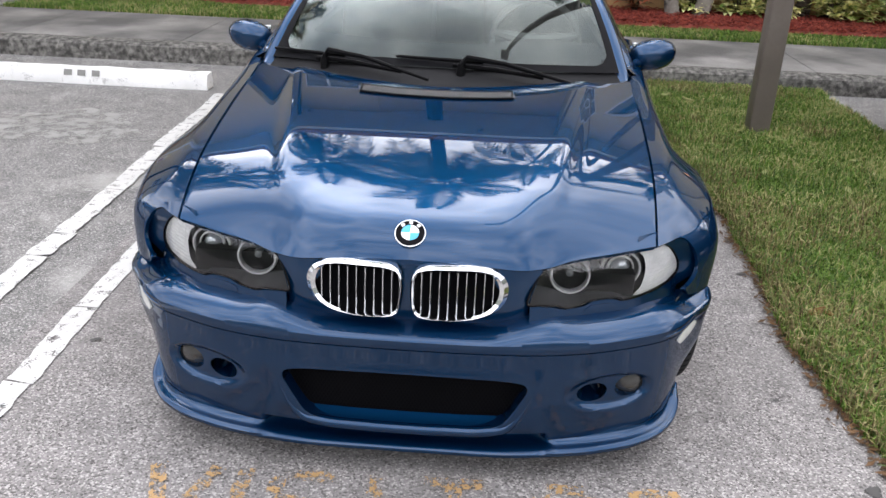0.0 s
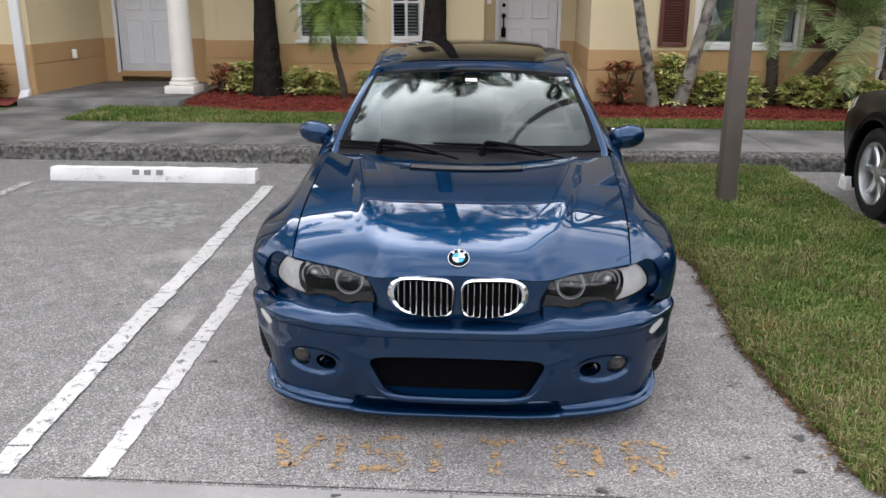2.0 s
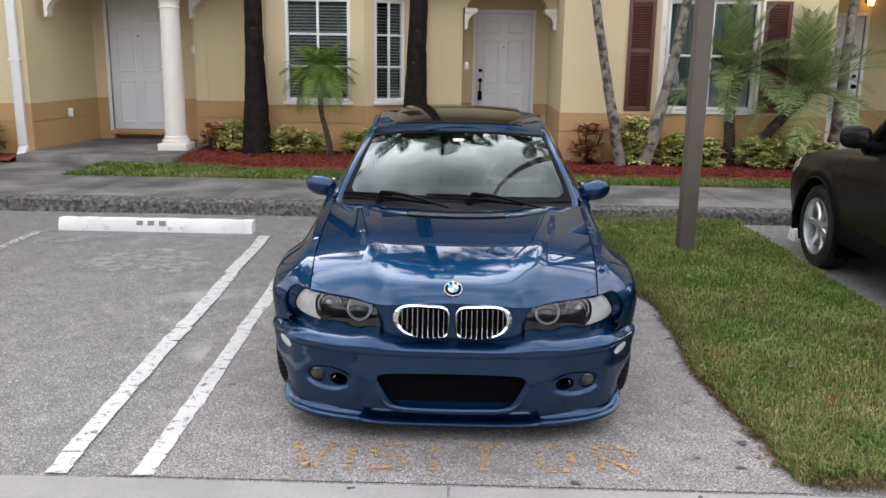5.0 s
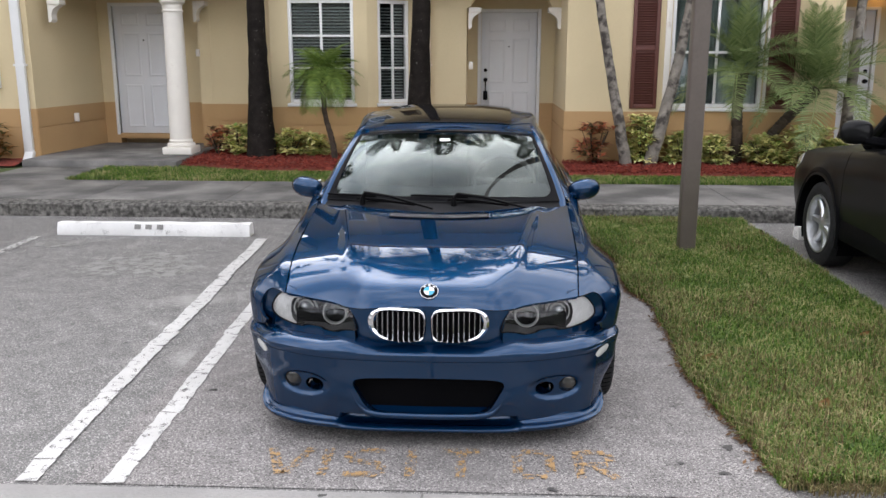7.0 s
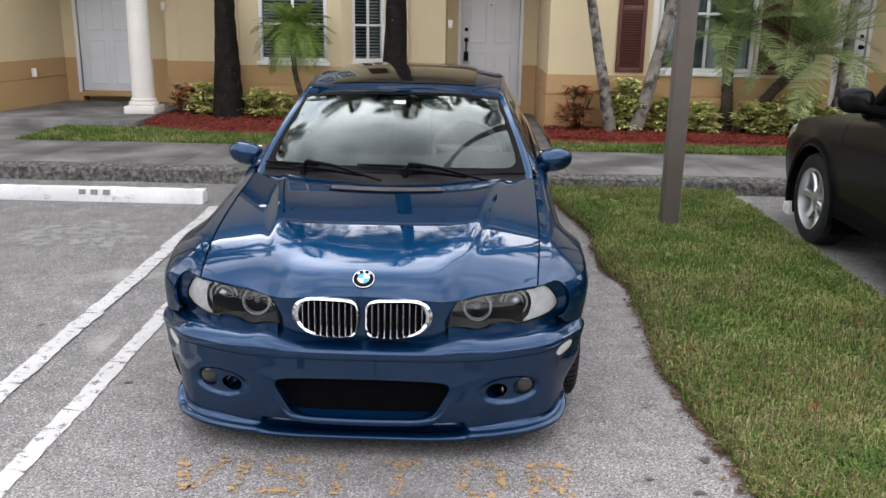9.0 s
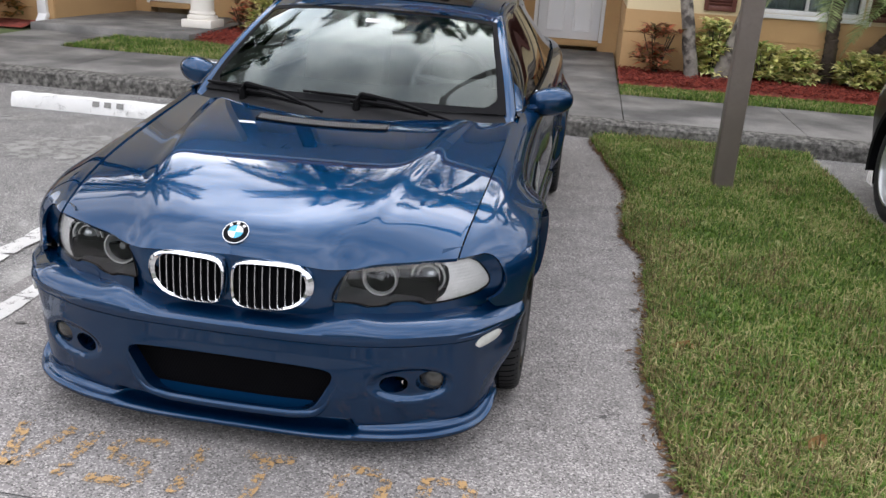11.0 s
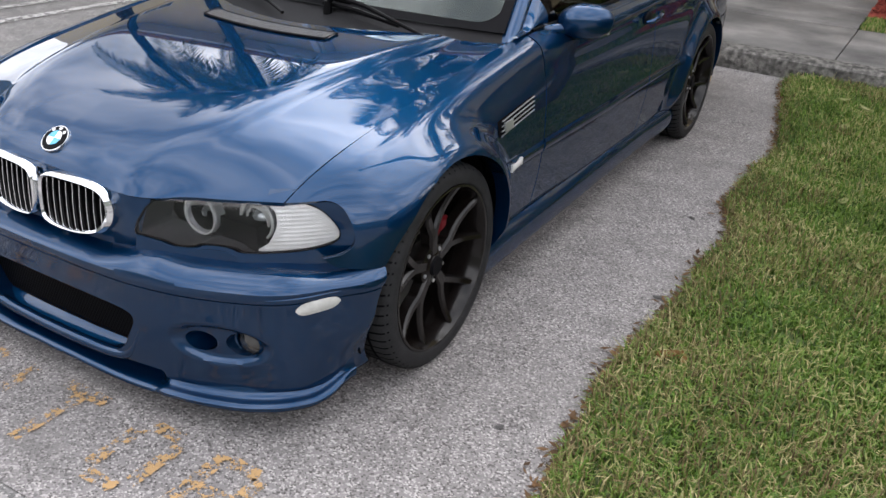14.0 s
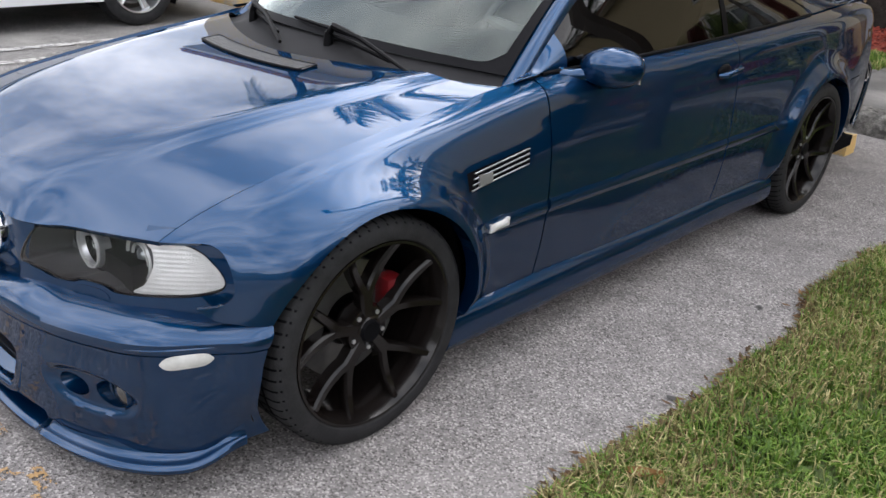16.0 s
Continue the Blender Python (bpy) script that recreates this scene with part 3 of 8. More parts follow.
def door(name, at, w, h, label, z0, lock=False, knob_side=1):
    root = thing(name, label, "door", (at[0], at[1], z0), kind="structure")
    part("door_frame", cubes((-0.055, 0.0, -0.03, 0.1, 0, h + 0.05), (w, w + 0.055, -0.03, 0.1, 0, h + 0.05), (0, w, -0.03, 0.1, h, h + 0.05), bev=0.005), M_FRAME, root)
    part("threshold", cubes((0, w, -0.04, 0.06, -0.06, 0.02), bev=0.004), M_BAND, root)
    part("leaf_slab", cubes((0.004, w - 0.004, 0.02, 0.06, 0.025, h - 0.004), bev=0.003), M_DOOR, root)
    for z_lo, z_hi in ((0.12, 0.40 * h), (0.46 * h, 0.80 * h), (0.85 * h, 0.95 * h)):
        for xa in (0.13 * w, 0.56 * w):
            xb = xa + 0.31 * w
            bm = bmesh.new()
            outer = [(xa, z_lo), (xb, z_lo), (xb, z_hi), (xa, z_hi)]
            d = 0.022
            inner = [(xa + d, z_lo + d), (xb - d, z_lo + d), (xb - d, z_hi - d), (xa + d, z_hi - d)]
            o = [bm.verts.new((x, 0.0185, z)) for x, z in outer]
            i1 = [bm.verts.new((x, 0.009, z)) for x, z in inner]
            i2 = [bm.verts.new((x + (0.02 if k in (0, 3) else -0.02), 0.0165, z + (0.02 if k < 2 else -0.02))) for k, (x, z) in enumerate(inner)]
            for r0, r1 in ((o, i1), (i1, i2)):
                for k in range(4):
                    bm.faces.new((r0[k], r0[(k + 1) % 4], r1[(k + 1) % 4], r1[k]))
            bm.faces.new(i2)
            part("door_panel", bm, M_DOOR, root, smooth=False)
    kx = 0.075 if knob_side < 0 else w - 0.075
    bm = bmesh.new()
    lathe(bm, [(0.0, -0.02), (0.02, -0.02), (0.03, 0.0), (0.03, 0.02)], 16, "y", (kx, 0, 0.56 * h))
    part("deadbolt", bm, M_BLACK, root, "dark bronze deadbolt")
    bm = bmesh.new()
    lathe(bm, [(0.0, -0.07), (0.025, -0.065), (0.032, -0.045), (0.02, -0.02), (0.035, 0.0), (0.035, 0.02)], 16, "y", (kx, 0, 0.485 * h))
    part("door_knob", bm, M_BLACK, root, "dark bronze knob")
    if lock:
        bm = bmesh.new()
        tube(bm, [(kx, -0.06, 0.48 * h), (kx, -0.065, 0.40 * h)], 0.012, 8)
        box(bm, kx - 0.035, kx + 0.035, -0.075, -0.025, 0.33 * h, 0.40 * h, bev=0.01)
        part("lockbox", bm, M_BLACK, root, "black key box hung on the knob")
    bm = bmesh.new()
    lathe(bm, [(0.0, -0.006), (0.012, -0.004), (0.012, 0.02)], 12, "y", (w / 2, 0.015, 0.74 * h))
    part("peephole", bm, M_BLACK, root)
    return root


def bracket(at, side, label="cream moulded wall bracket at the arch foot"):
    """An S-curved bracket; side says which way it leans out."""
    root = thing("wall_bracket", label, "bracket", at, kind="structure")
    prof = chain([(0.02, 0), (0.05, 0.03), (0.045, 0.1), (0.09, 0.19), (0.17, 0.24)])
    bm = bmesh.new()
    pts = [prof(i / 14) for i in range(15)]
    rows = []
    for p in pts:
        rows.append((bm.verts.new((0, -0.08, p[1])), bm.verts.new((side * p[0], -0.08, p[1])), bm.verts.new((side * p[0], 0.08, p[1])), bm.verts.new((0, 0.08, p[1]))))
    for a, b in zip(rows, rows[1:]):
        for k in range(4):
            bm.faces.new((a[k], a[(k + 1) % 4], b[(k + 1) % 4], b[k]))
    bm.faces.new(rows[0])
    bm.faces.new(rows[-1])
    bmesh.ops.recalc_face_normals(bm, faces=bm.faces[:])
    part("scroll", bm, M_TRIM, root)
    part("cap", cubes((min(0, side * 0.19), max(0, side * 0.19), -0.1, 0.1, 0.24, 0.31), bev=0.012), M_TRIM, root)
    return root


Y_WING, Y_LEFT, Y_BAY, Y_MID, Y_D1, Y_D2, Y_ARCH = 10.45, 10.45, 11.15, 11.9, 12.3, 12.5, 11.55
TOP = 5.7


def make_house():
    wall("wall_left", (-14, Y_LEFT), (-6.18, Y_LEFT), TOP, "yellow stucco house wall with an ochre base", [(3.2, 4.5, 3.2, 4.4)])
    wall("wall_porch_side", (-6.18, Y_LEFT + 0.004), (-6.0, Y_D1), TOP, "yellow stucco porch side wall with an ochre base")
    wall("wall_porch", (-6.0, Y_D1), (-4.22, Y_D1), 3.0, "yellow stucco porch back wall with an ochre base", [(0.25, 1.21, 0.0, 2.45)])
    wall("wall_porch_return", (-4.22, Y_D1), (-4.24, Y_MID + 0.004), TOP, "yellow stucco porch return wall")
    wall("wall_middle", (-4.24, Y_MID), (-3.42, Y_MID), TOP, "yellow stucco wall between porch and bay window")
    wall("wall_bay_left", (-3.42, Y_MID), (-2.92, Y_BAY), TOP, "yellow stucco angled bay wall", [(0.18, 0.72, 0.97, 2.46), (0.18, 0.72, 3.2, 4.4)])
    wall("wall_bay_front", (-2.92, Y_BAY), (-1.48, Y_BAY), TOP, "yellow stucco bay front wall with an ochre base", [(0.27, 1.24, 0.97, 2.46), (0.27, 1.24, 3.2, 4.5)])
    wall("wall_bay_right", (-1.48, Y_BAY), (-0.80, Y_ARCH), TOP, "yellow stucco angled bay wall", [(0.17, 0.68, 0.97, 2.46), (0.17, 0.68, 3.2, 4.4)])
    wall("wall_by_door", (-0.80, Y_ARCH), (-0.03, Y_ARCH), TOP, "yellow stucco wall beside the arched entry")
    wall("wall_entry_side", (-0.03, Y_ARCH + 0.004), (-0.03, Y_D2), 3.0, "yellow stucco entry side wall")
    wall("wall_entry", (-0.03, Y_D2), (1.42, Y_D2), 3.0, "yellow stucco entry back wall", [(0.22, 1.12, 0.0, 2.36)])
    wall("wall_wing_side", (1.37, Y_D2), (1.37, Y_WING + 0.004), TOP, "yellow stucco side wall of the projecting wing")
    wall("wall_wing", (1.37, Y_WING), (5.08, Y_WING), TOP, "yellow stucco wing front wall with an ochre base", [(1.42, 2.68, 0.97, 2.46), (1.42, 2.68, 3.2, 4.5)])
    wall("wall_wing_return", (5.08, Y_WING + 0.004), (5.12, Y_D1), TOP, "yellow stucco return wall of the wing")
    wall("wall_far_porch", (5.12, Y_D1), (7.2, Y_D1), 3.0, "ochre-lit stucco porch back wall", [(0.28, 1.18, 0.0, 2.4)])
    wall("wall_right", (7.2, Y_LEFT), (15, Y_LEFT), TOP, "yellow stucco house wall with an ochre base", [(1.5, 2.9, 3.2, 4.4)])
    # upper walls over the porches and the arch
    solo("wall_over_porch", cubes((-6.3, -4.1, Y_LEFT + 0.25, Y_LEFT + 0.5, 2.55, TOP)), M_WALL, "yellow stucco wall above the porch", "wall", "structure", smooth=False)
    solo("wall_over_porch", cubes((5.0, 7.3, Y_LEFT + 0.25, Y_LEFT + 0.5, 2.6, TOP)), M_WALL, "yellow stucco wall above the far porch", "wall", "structure", smooth=False)
    bm = bmesh.new()
    n = 24
    arc = []
    for i in range(n + 1):
        a = math.pi * (1 - i / n)
        arc.append((0.63 + 0.60 * math.cos(a), 2.36 + 0.30 * math.sin(a)))
    fr = [[bm.verts.new((x, y, z)) for x, z in arc] for y in (Y_ARCH, Y_ARCH + 0.25)]
    tp = [[bm.verts.new((x, y, TOP)) for x, z in arc] for y in (Y_ARCH, Y_ARCH + 0.25)]
    for i in range(n):
        bm.faces.new((fr[0][i], fr[0][i + 1], tp[0][i + 1], tp[0][i]))
        bm.faces.new((fr[1][i + 1], fr[1][i], tp[1][i], tp[1][i + 1]))
        bm.faces.new((fr[0][i + 1], fr[0][i], fr[1][i], fr[1][i + 1]))
    box(bm, -0.04, 0.03, Y_ARCH + 0.002, Y_ARCH + 0.25, 2.36, TOP)
    box(bm, 1.23, 1.38, Y_ARCH + 0.002, Y_ARCH + 0.25, 2.36, TOP)
    solo("wall_arch", bm, M_WALL, "yellow stucco arch over the entry", "wall", "structure", smooth=False)
    solo("ceiling", cubes((-6.2, 7.4, Y_LEFT + 0.5, 12.7, 2.75, 2.85)), M_WALL, "stucco soffit above the porches", "ceiling", "structure", smooth=False)
    # roof with eaves
    bm = bmesh.new()
    v = [bm.verts.new(p) for p in ((-14.5, 9.75, TOP - 0.02), (15.5, 9.75, TOP - 0.02), (15.5, 16.5, 7.75), (-14.5, 16.5, 7.75), (-14.5, 9.75, TOP + 0.14), (15.5, 9.75, TOP + 0.14), (15.5, 16.5, 7.91), (-14.5, 16.5, 7.91))]
    for q in ((0, 3, 2, 1), (4, 5, 6, 7), (0, 1, 5, 4), (1, 2, 6, 5), (2, 3, 7, 6), (3, 0, 4, 7)):
        bm.faces.new([v[k] for k in q])
    solo("roof", bm, M_ROOF, "brown tiled roof with wide eaves", "roof", "structure", smooth=False)
    solo("soffit", cubes((-14.4, 15.4, 9.8, 13.0, TOP - 0.12, TOP - 0.03)), M_TRIM, "cream eaves soffit", "roof", "structure", smooth=False)
    solo("wall_back", cubes((-14, 15, 13.6, 13.8, 0, TOP)), M_WALL, "plain yellow house back wall", "wall", "structure", smooth=False)
    # windows
    ang = math.atan2(Y_ARCH - Y_BAY, 0.68)
    window("window_1", (-2.92 + 0.27, Y_BAY), 0, 0.97, 0.97, 2.46, 2, 3, "white double window with slat blinds in the bay front")
    window("window_2", (-1.48 + 0.17 * math.cos(ang), Y_BAY + 0.17 * math.sin(ang)), ang, 0.51, 0.97, 2.46, 2, 3, "narrow white window with slat blinds in the angled bay wall")
    window("window_3", (1.37 + 1.42, Y_WING), 0, 1.26, 0.97, 2.46, 2, 2, "white shuttered window with a pale curtain", False)
    al = math.atan2(Y_BAY - Y_MID, 0.5)
    window("window_4", (-3.42 + 0.18 * math.cos(al), Y_MID + 0.18 * math.sin(al)), al, 0.54, 0.97, 2.46, 1, 3, "narrow white window in the angled bay wall")
    window("window_5", (-2.92 + 0.27, Y_BAY), 0, 0.97, 3.2, 4.5, 2, 2, "white upper floor window over the bay")
    window("window_6", (1.37 + 1.42, Y_WING), 0, 1.26, 3.2, 4.5, 2, 2, "white upper floor window of the wing")
    window("window_7", (-14 + 3.2, Y_LEFT), 0, 1.3, 3.2, 4.4, 2, 2, "white upper floor window")
    window("window_8", (7.2 + 1.5, Y_LEFT), 0, 1.4, 3.2, 4.4, 2, 2, "white upper floor window")
    solo("trim", cubes((2.70, 2.775, Y_WING - 0.03, Y_WING + 0.02, 0.90, 2.54), (4.065, 4.14, Y_WING - 0.03, Y_WING + 0.02, 0.90, 2.54), (2.70, 4.14, Y_WING - 0.032, Y_WING + 0.02, 2.47, 2.56), bev=0.006), M_TRIM, "pale moulded trim round the shuttered window", "trim", "structure")
    door("door_1", (-5.75, Y_D1), 0.96, 2.05, "white six-panel front door behind a porch column", 0.38)
    door("door_2", (0.19, Y_D2), 0.90, 2.06, "white six-panel front door with a black key box", 0.28, lock=True, knob_side=-1)
    door("door_3", (5.40, Y_D1), 0.90, 2.1, "white front door of the far porch", 0.26)
    bracket((-5.98, Y_LEFT + 0.3, 2.12), 1)
    bracket((-4.22, Y_MID - 0.15, 2.16), 1)
    bracket((0.0, Y_ARCH - 0.02, 2.05), 1)
    bracket((1.37, Y_ARCH - 0.02, 2.05), -1)


make_house()


def make_unseen_walls():
    """Added unseen walls that close the lot and block low sky from reflections."""
    m = pbr("unseen_wall_grey", (0.15, 0.16, 0.14), 0.9, var=0.2, coarse=0.6, fine=12)
    solo("wall_far_row", cubes((-24, 22, -17.3, -17, 0, 6.2)), m, "plain grey wall added out of view across the lot", "wall", "structure", smooth=False)
    solo("wall_far_side", cubes((-24.3, -24.01, -17, 10.4, 0, 5.6)), m, "plain grey wall added out of view at the lot side", "wall", "structure", smooth=False)
    solo("wall_far_side", cubes((22.01, 22.3, -17, 10.4, 0, 5.6)), m, "plain grey wall added out of view at the lot side", "wall", "structure", smooth=False)


make_unseen_walls()


def make_porch():
    solo("porch_slab", cubes((-6.16, -3.98, 9.87, 12.32, 0.02, 0.245), bev=0.012), M_WALK, "grey concrete porch slab with a low step", "porch", "structure")
    root = thing("porch_column", "cream round porch column on a square base", "column", (-4.24, 10.85, 0.243))
    part("base_block", cubes((-0.215, 0.215, -0.215, 0.215, 0, 0.105), bev=0.012), M_TRIM, root)
    bm = bmesh.new()
    lathe(bm, [(0.0, 0.105), (0.195, 0.105), (0.205, 0.13), (0.195, 0.155), (0.165, 0.165), (0.175, 0.19), (0.155, 0.215), (0.15, 0.9), (0.135, 2.02), (0.15, 2.03), (0.15, 2.05), (0.135, 2.06), (0.14, 2.12), (0.18, 2.16), (0.18, 2.2), (0.0, 2.2)], 32, "z")
    part("shaft", bm, M_TRIM, root)
    part("capital", cubes((-0.2, 0.2, -0.2, 0.2, 2.2, 2.36), bev=0.01), M_TRIM, root)
    solo("wall_porch_beam", cubes((-6.18, -4.0, 10.72, 10.98, 2.60, 3.0)), M_WALL, "yellow stucco beam over the porch column", "wall", "structure", smooth=False)


make_porch()


def shutter(x):
    root = thing("window_shutter", "maroon louvred window shutter on the yellow wall", "shutter", (x, Y_WING - 0.035, 0.955), group="shutters beside the window")
    w, h = 0.365, 1.5
    part("shutter_frame", cubes((0, 0.05, 0, 0.032, 0, h), (w - 0.05, w, 0, 0.032, 0, h), (0.05, w - 0.05, 0, 0.032, 0, 0.06), (0.05, w - 0.05, 0, 0.032, h - 0.06, h), (0.05, w - 0.05, 0, 0.032, h * 0.52, h * 0.52 + 0.05), (0.05, w - 0.05, 0.024, 0.03, 0.06, h - 0.06), bev=0.004), M_SHUTTER, root)
    bm = bmesh.new()
    box(bm, 0.05, w - 0.05, -0.016, 0.016, -0.003, 0.003, m=Matrix.Rotation(radians(-42), 4, "X"))
    me = finish(bm, "louvre", M_SHUTTER, False)
    z = 0.08
    while z < h - 0.07:
        if abs(z - h * 0.535) > 0.04:
            ob = new("louvre", me)
            ob.parent = root
            ob.location = (0, 0.014, z)
        z += 0.033
    return root


shutter(2.255)
shutter(4.10)


def downspout(x, y, w, label, mat, z1=TOP):
    root = thing("downspout", label, "downspout", (x, y, 0.16), kind="structure")
    bm = bmesh.new()
    box(bm, -w / 2, w / 2, -0.07, 0, 0.12, z1 - 0.16, bev=0.012)
    box(bm, -w / 2, w / 2, -0.04, 0.04, -0.1, 0.1, bev=0.012, m=Matrix.Translation((0.01, -0.075, 0.075)) @ Matrix.Rotation(radians(-40), 4, "X"))
    part("pipe", bm, mat, root)
    part("strap", cubes((-w / 2 - 0.02, w / 2 + 0.02, -0.074, 0.0, 1.35, 1.38)), mat, root)


downspout(-6.32, Y_LEFT - 0.005, 0.13, "pale aluminium downspout on the house corner", M_FRAME)
downspout(-0.60, Y_ARCH - 0.005, 0.06, "slim pinkish downspout beside the palm", M_PIPE)


def small_box(name, at, size, mat, label, category):
    x, y, z = at
    w, d, h = size
    root = thing(name, label, category, at)
    part("plate", cubes((-w / 2, w / 2, -d, 0, -h / 2, h / 2), bev=0.004), mat, root)
    part("cover", cubes((-w / 4, w / 4, -d - 0.012, -d + 0.001, -h / 3, h / 3), bev=0.003), mat, root)


small_box("wall_outlet", (-6.02, 11.35, 0.73), (0.075, 0.02, 0.13), M_TRIM, "cream outdoor outlet cover on the porch wall", "outlet")
small_box("doorbell", (-4.245, 11.88, 1.70), (0.06, 0.02, 0.11), M_TRIM, "small white doorbell plate", "doorbell")
small_box("doorbell", (0.04, Y_ARCH - 0.002, 1.52), (0.06, 0.02, 0.11), M_TRIM, "small white doorbell plate beside the entry", "doorbell")


def make_extinguisher_box():
    root = thing("extinguisher_cabinet", "white wall cabinet with a red extinguisher inside", "cabinet", (-6.78, Y_LEFT - 0.002, 1.2))
    part("body", cubes((-0.14, 0.14, -0.1, 0, 0, 0.62), bev=0.015), M_FRAME, root)
    part("window", cubes((-0.085, 0.085, -0.108, -0.095, 0.1, 0.52), bev=0.004), plain("cabinet_red", (0.35, 0.02, 0.03), 0.35), root, "red panel behind the glass")


make_extinguisher_box()


def wheel_stop(at, L, mat, label, bars=False, rz=0.0):
    root = thing("wheel_stop", label, "wheel stop", at, group="wheel stops", rz=rz)
    prof = [(-0.075, 0.0), (-0.075, 0.05), (-0.05, 0.115), (0.05, 0.115), (0.075, 0.05), (0.075, 0.0)]
    bm = bmesh.new()
    n = 60
    rows = []
    for i in range(n + 1):
        x = -L / 2 + L * i / n
        rows.append([bm.verts.new((x, y + 0.006 * noise.noise((x * 9, z * 30, at[0])), z + (0.008 * noise.noise((x * 7, y * 30, 2 + at[0])) if z > 0.02 else 0))) for y, z in prof])
    for a, b in zip(rows, rows[1:]):
        for k in range(len(prof) - 1):
            bm.faces.new((a[k], b[k], b[k + 1], a[k + 1]))
    bm.faces.new(rows[0])
    bm.faces.new(rows[-1][::-1])
    bmesh.ops.recalc_face_normals(bm, faces=bm.faces[:])
    part("block", bm, mat, root, angle=25)
    if bars:
        for x in (-0.145, -0.04, 0.07):
            part("stencil_bar", cubes((x - 0.03, x + 0.03, -0.022, 0.022, -0.002, 0.002), bev=0.0), M_BARS, root, "faded grey stencilled bar", smooth=False).matrix_basis = Matrix.Translation((0, -0.066, 0.085)) @ Matrix.Rotation(radians(69), 4, "X")
    return root


wheel_stop((-2.89, 6.2, 0.001), 1.85, M_STOP, "white painted concrete wheel stop with chipped edges", True)
wheel_stop((-0.28, 6.5, 0.005), 1.85, M_STOP_Y, "worn yellow painted wheel stop behind the blue car")
wheel_stop((-5.55, 6.22, 0.001), 1.85, M_STOP_Y, "worn yellow painted wheel stop before the white car")
wheel_stop((4.1, 6.35, 0.001), 1.85, M_STOP, "white concrete wheel stop before the black car")


def make_pole():
    root = thing("street_lamp", "square bronze-painted lamp post with a small box head", "lamp post", (1.985, 5.64, 0.01))
    part("post", cubes((-0.068, 0.068, -0.068, 0.068, 0, 13.0), bev=0.012), M_POLE, root)
    part("lamp_head", cubes((-0.22, 0.22, -0.16, 0.16, 13.0, 13.14), bev=0.02), M_POLE, root)


make_pole()


def blot(name, x, y, rx, ry, z, mat, label, category, seed):
    """A flat stain with an uneven outline."""
    rnd = random.Random(seed)
    ph = [rnd.uniform(0, 6.28) for _ in range(4)]
    bm = bmesh.new()
    ring = []
    for i in range(40):
        a = 2 * math.pi * i / 40
        k = 1 + 0.22 * math.sin(2 * a + ph[0]) + 0.16 * math.sin(3 * a + ph[1]) + 0.09 * math.sin(7 * a + ph[2]) + 0.06 * math.sin(11 * a + ph[3])
        ring.append(bm.verts.new((x + rx * k * math.cos(a), y + ry * k * math.sin(a), z)))
    bm.faces.new(ring)
    return solo(name, bm, mat, label, category, "structure", smooth=False)


def make_stains():
    blot("pale_stain", -2.55, 5.0, 0.42, 0.45, 0.004, M_STAIN, "pale mineral stain on the old paving", "stain", 3)
    blot("pale_stain", -3.62, 5.72, 0.20, 0.14, 0.004, M_STAIN, "pale mineral stain near the wheel stop", "stain", 8)
    rnd = random.Random(12)
    for x, y, r in ((1.06, 1.70, 0.011), (1.22, 1.62, 0.016), (1.30, 1.86, 0.02), (0.98, 1.36, 0.012), (1.16, 2.3, 0.012), (1.3, 3.3, 0.016), (1.2, 4.1, 0.012), (0.5, 1.45, 0.014), (-0.4, 1.36, 0.012), (-1.15, 2.4, 0.014), (-1.7, 3.4, 0.02), (-1.9, 3.1, 0.013), (-2.6, 2.7, 0.016)):
        blot("oil_spot", x, y, r * rnd.uniform(0.8, 1.5), r, 0.0085 if x > -1.42 else 0.004, M_OIL, "small dark oil spot on the paving", "stain", int(1000 * r + 100 * x))


def make_lantern():
    root = thing("wall_lantern", "small lit amber lantern on the far porch wall", "lamp", (6.29, Y_D1 - 0.02, 2.50))
    part("lantern_cap", lathe(bmesh.new(), [(0.0, 0.235), (0.012, 0.23), (0.03, 0.205), (0.075, 0.18), (0.078, 0.17)], 12, "z", (0, -0.11, 0)), M_TRIMDARK, root)
    g = part("lantern_glass", lathe(bmesh.new(), [(0.0, 0.02), (0.045, 0.02), (0.062, 0.17), (0.0, 0.17)], 12, "z", (0, -0.11, 0)), M_AMBER, root, "glowing amber glass")
    for k in range(4):
        a = math.pi / 4 + math.pi / 2 * k
        bm = bmesh.new()
        tube(bm, [(0.05 * math.cos(a), -0.11 + 0.05 * math.sin(a), 0.0), (0.068 * math.cos(a), -0.11 + 0.068 * math.sin(a), 0.178)], 0.005, 6)
        part("lantern_bar", bm, M_TRIMDARK, root)
    part("lantern_arm", tube(bmesh.new(), [(0, 0.02, 0.12), (0, -0.03, 0.27), (0, -0.11, 0.24)], 0.008, 8), M_TRIMDARK, root)
    part("lantern_plate", cubes((-0.04, 0.04, 0.0, 0.02, 0.06, 0.22), bev=0.004), M_TRIMDARK, root)


M_TRIMDARK = plain("dark_bronze", (0.03, 0.022, 0.016), 0.4, 0.6)
M_AMBER = plain("amber_lamp_glass", (0.8, 0.45, 0.12), 0.3)
M_AMBER.node_tree.nodes["Principled BSDF"].inputs["Emission Color"].default_value = (1.0, 0.5, 0.14, 1)
M_AMBER.node_tree.nodes["Principled BSDF"].inputs["Emission Strength"].default_value = 6.0
make_stains()
make_lantern()


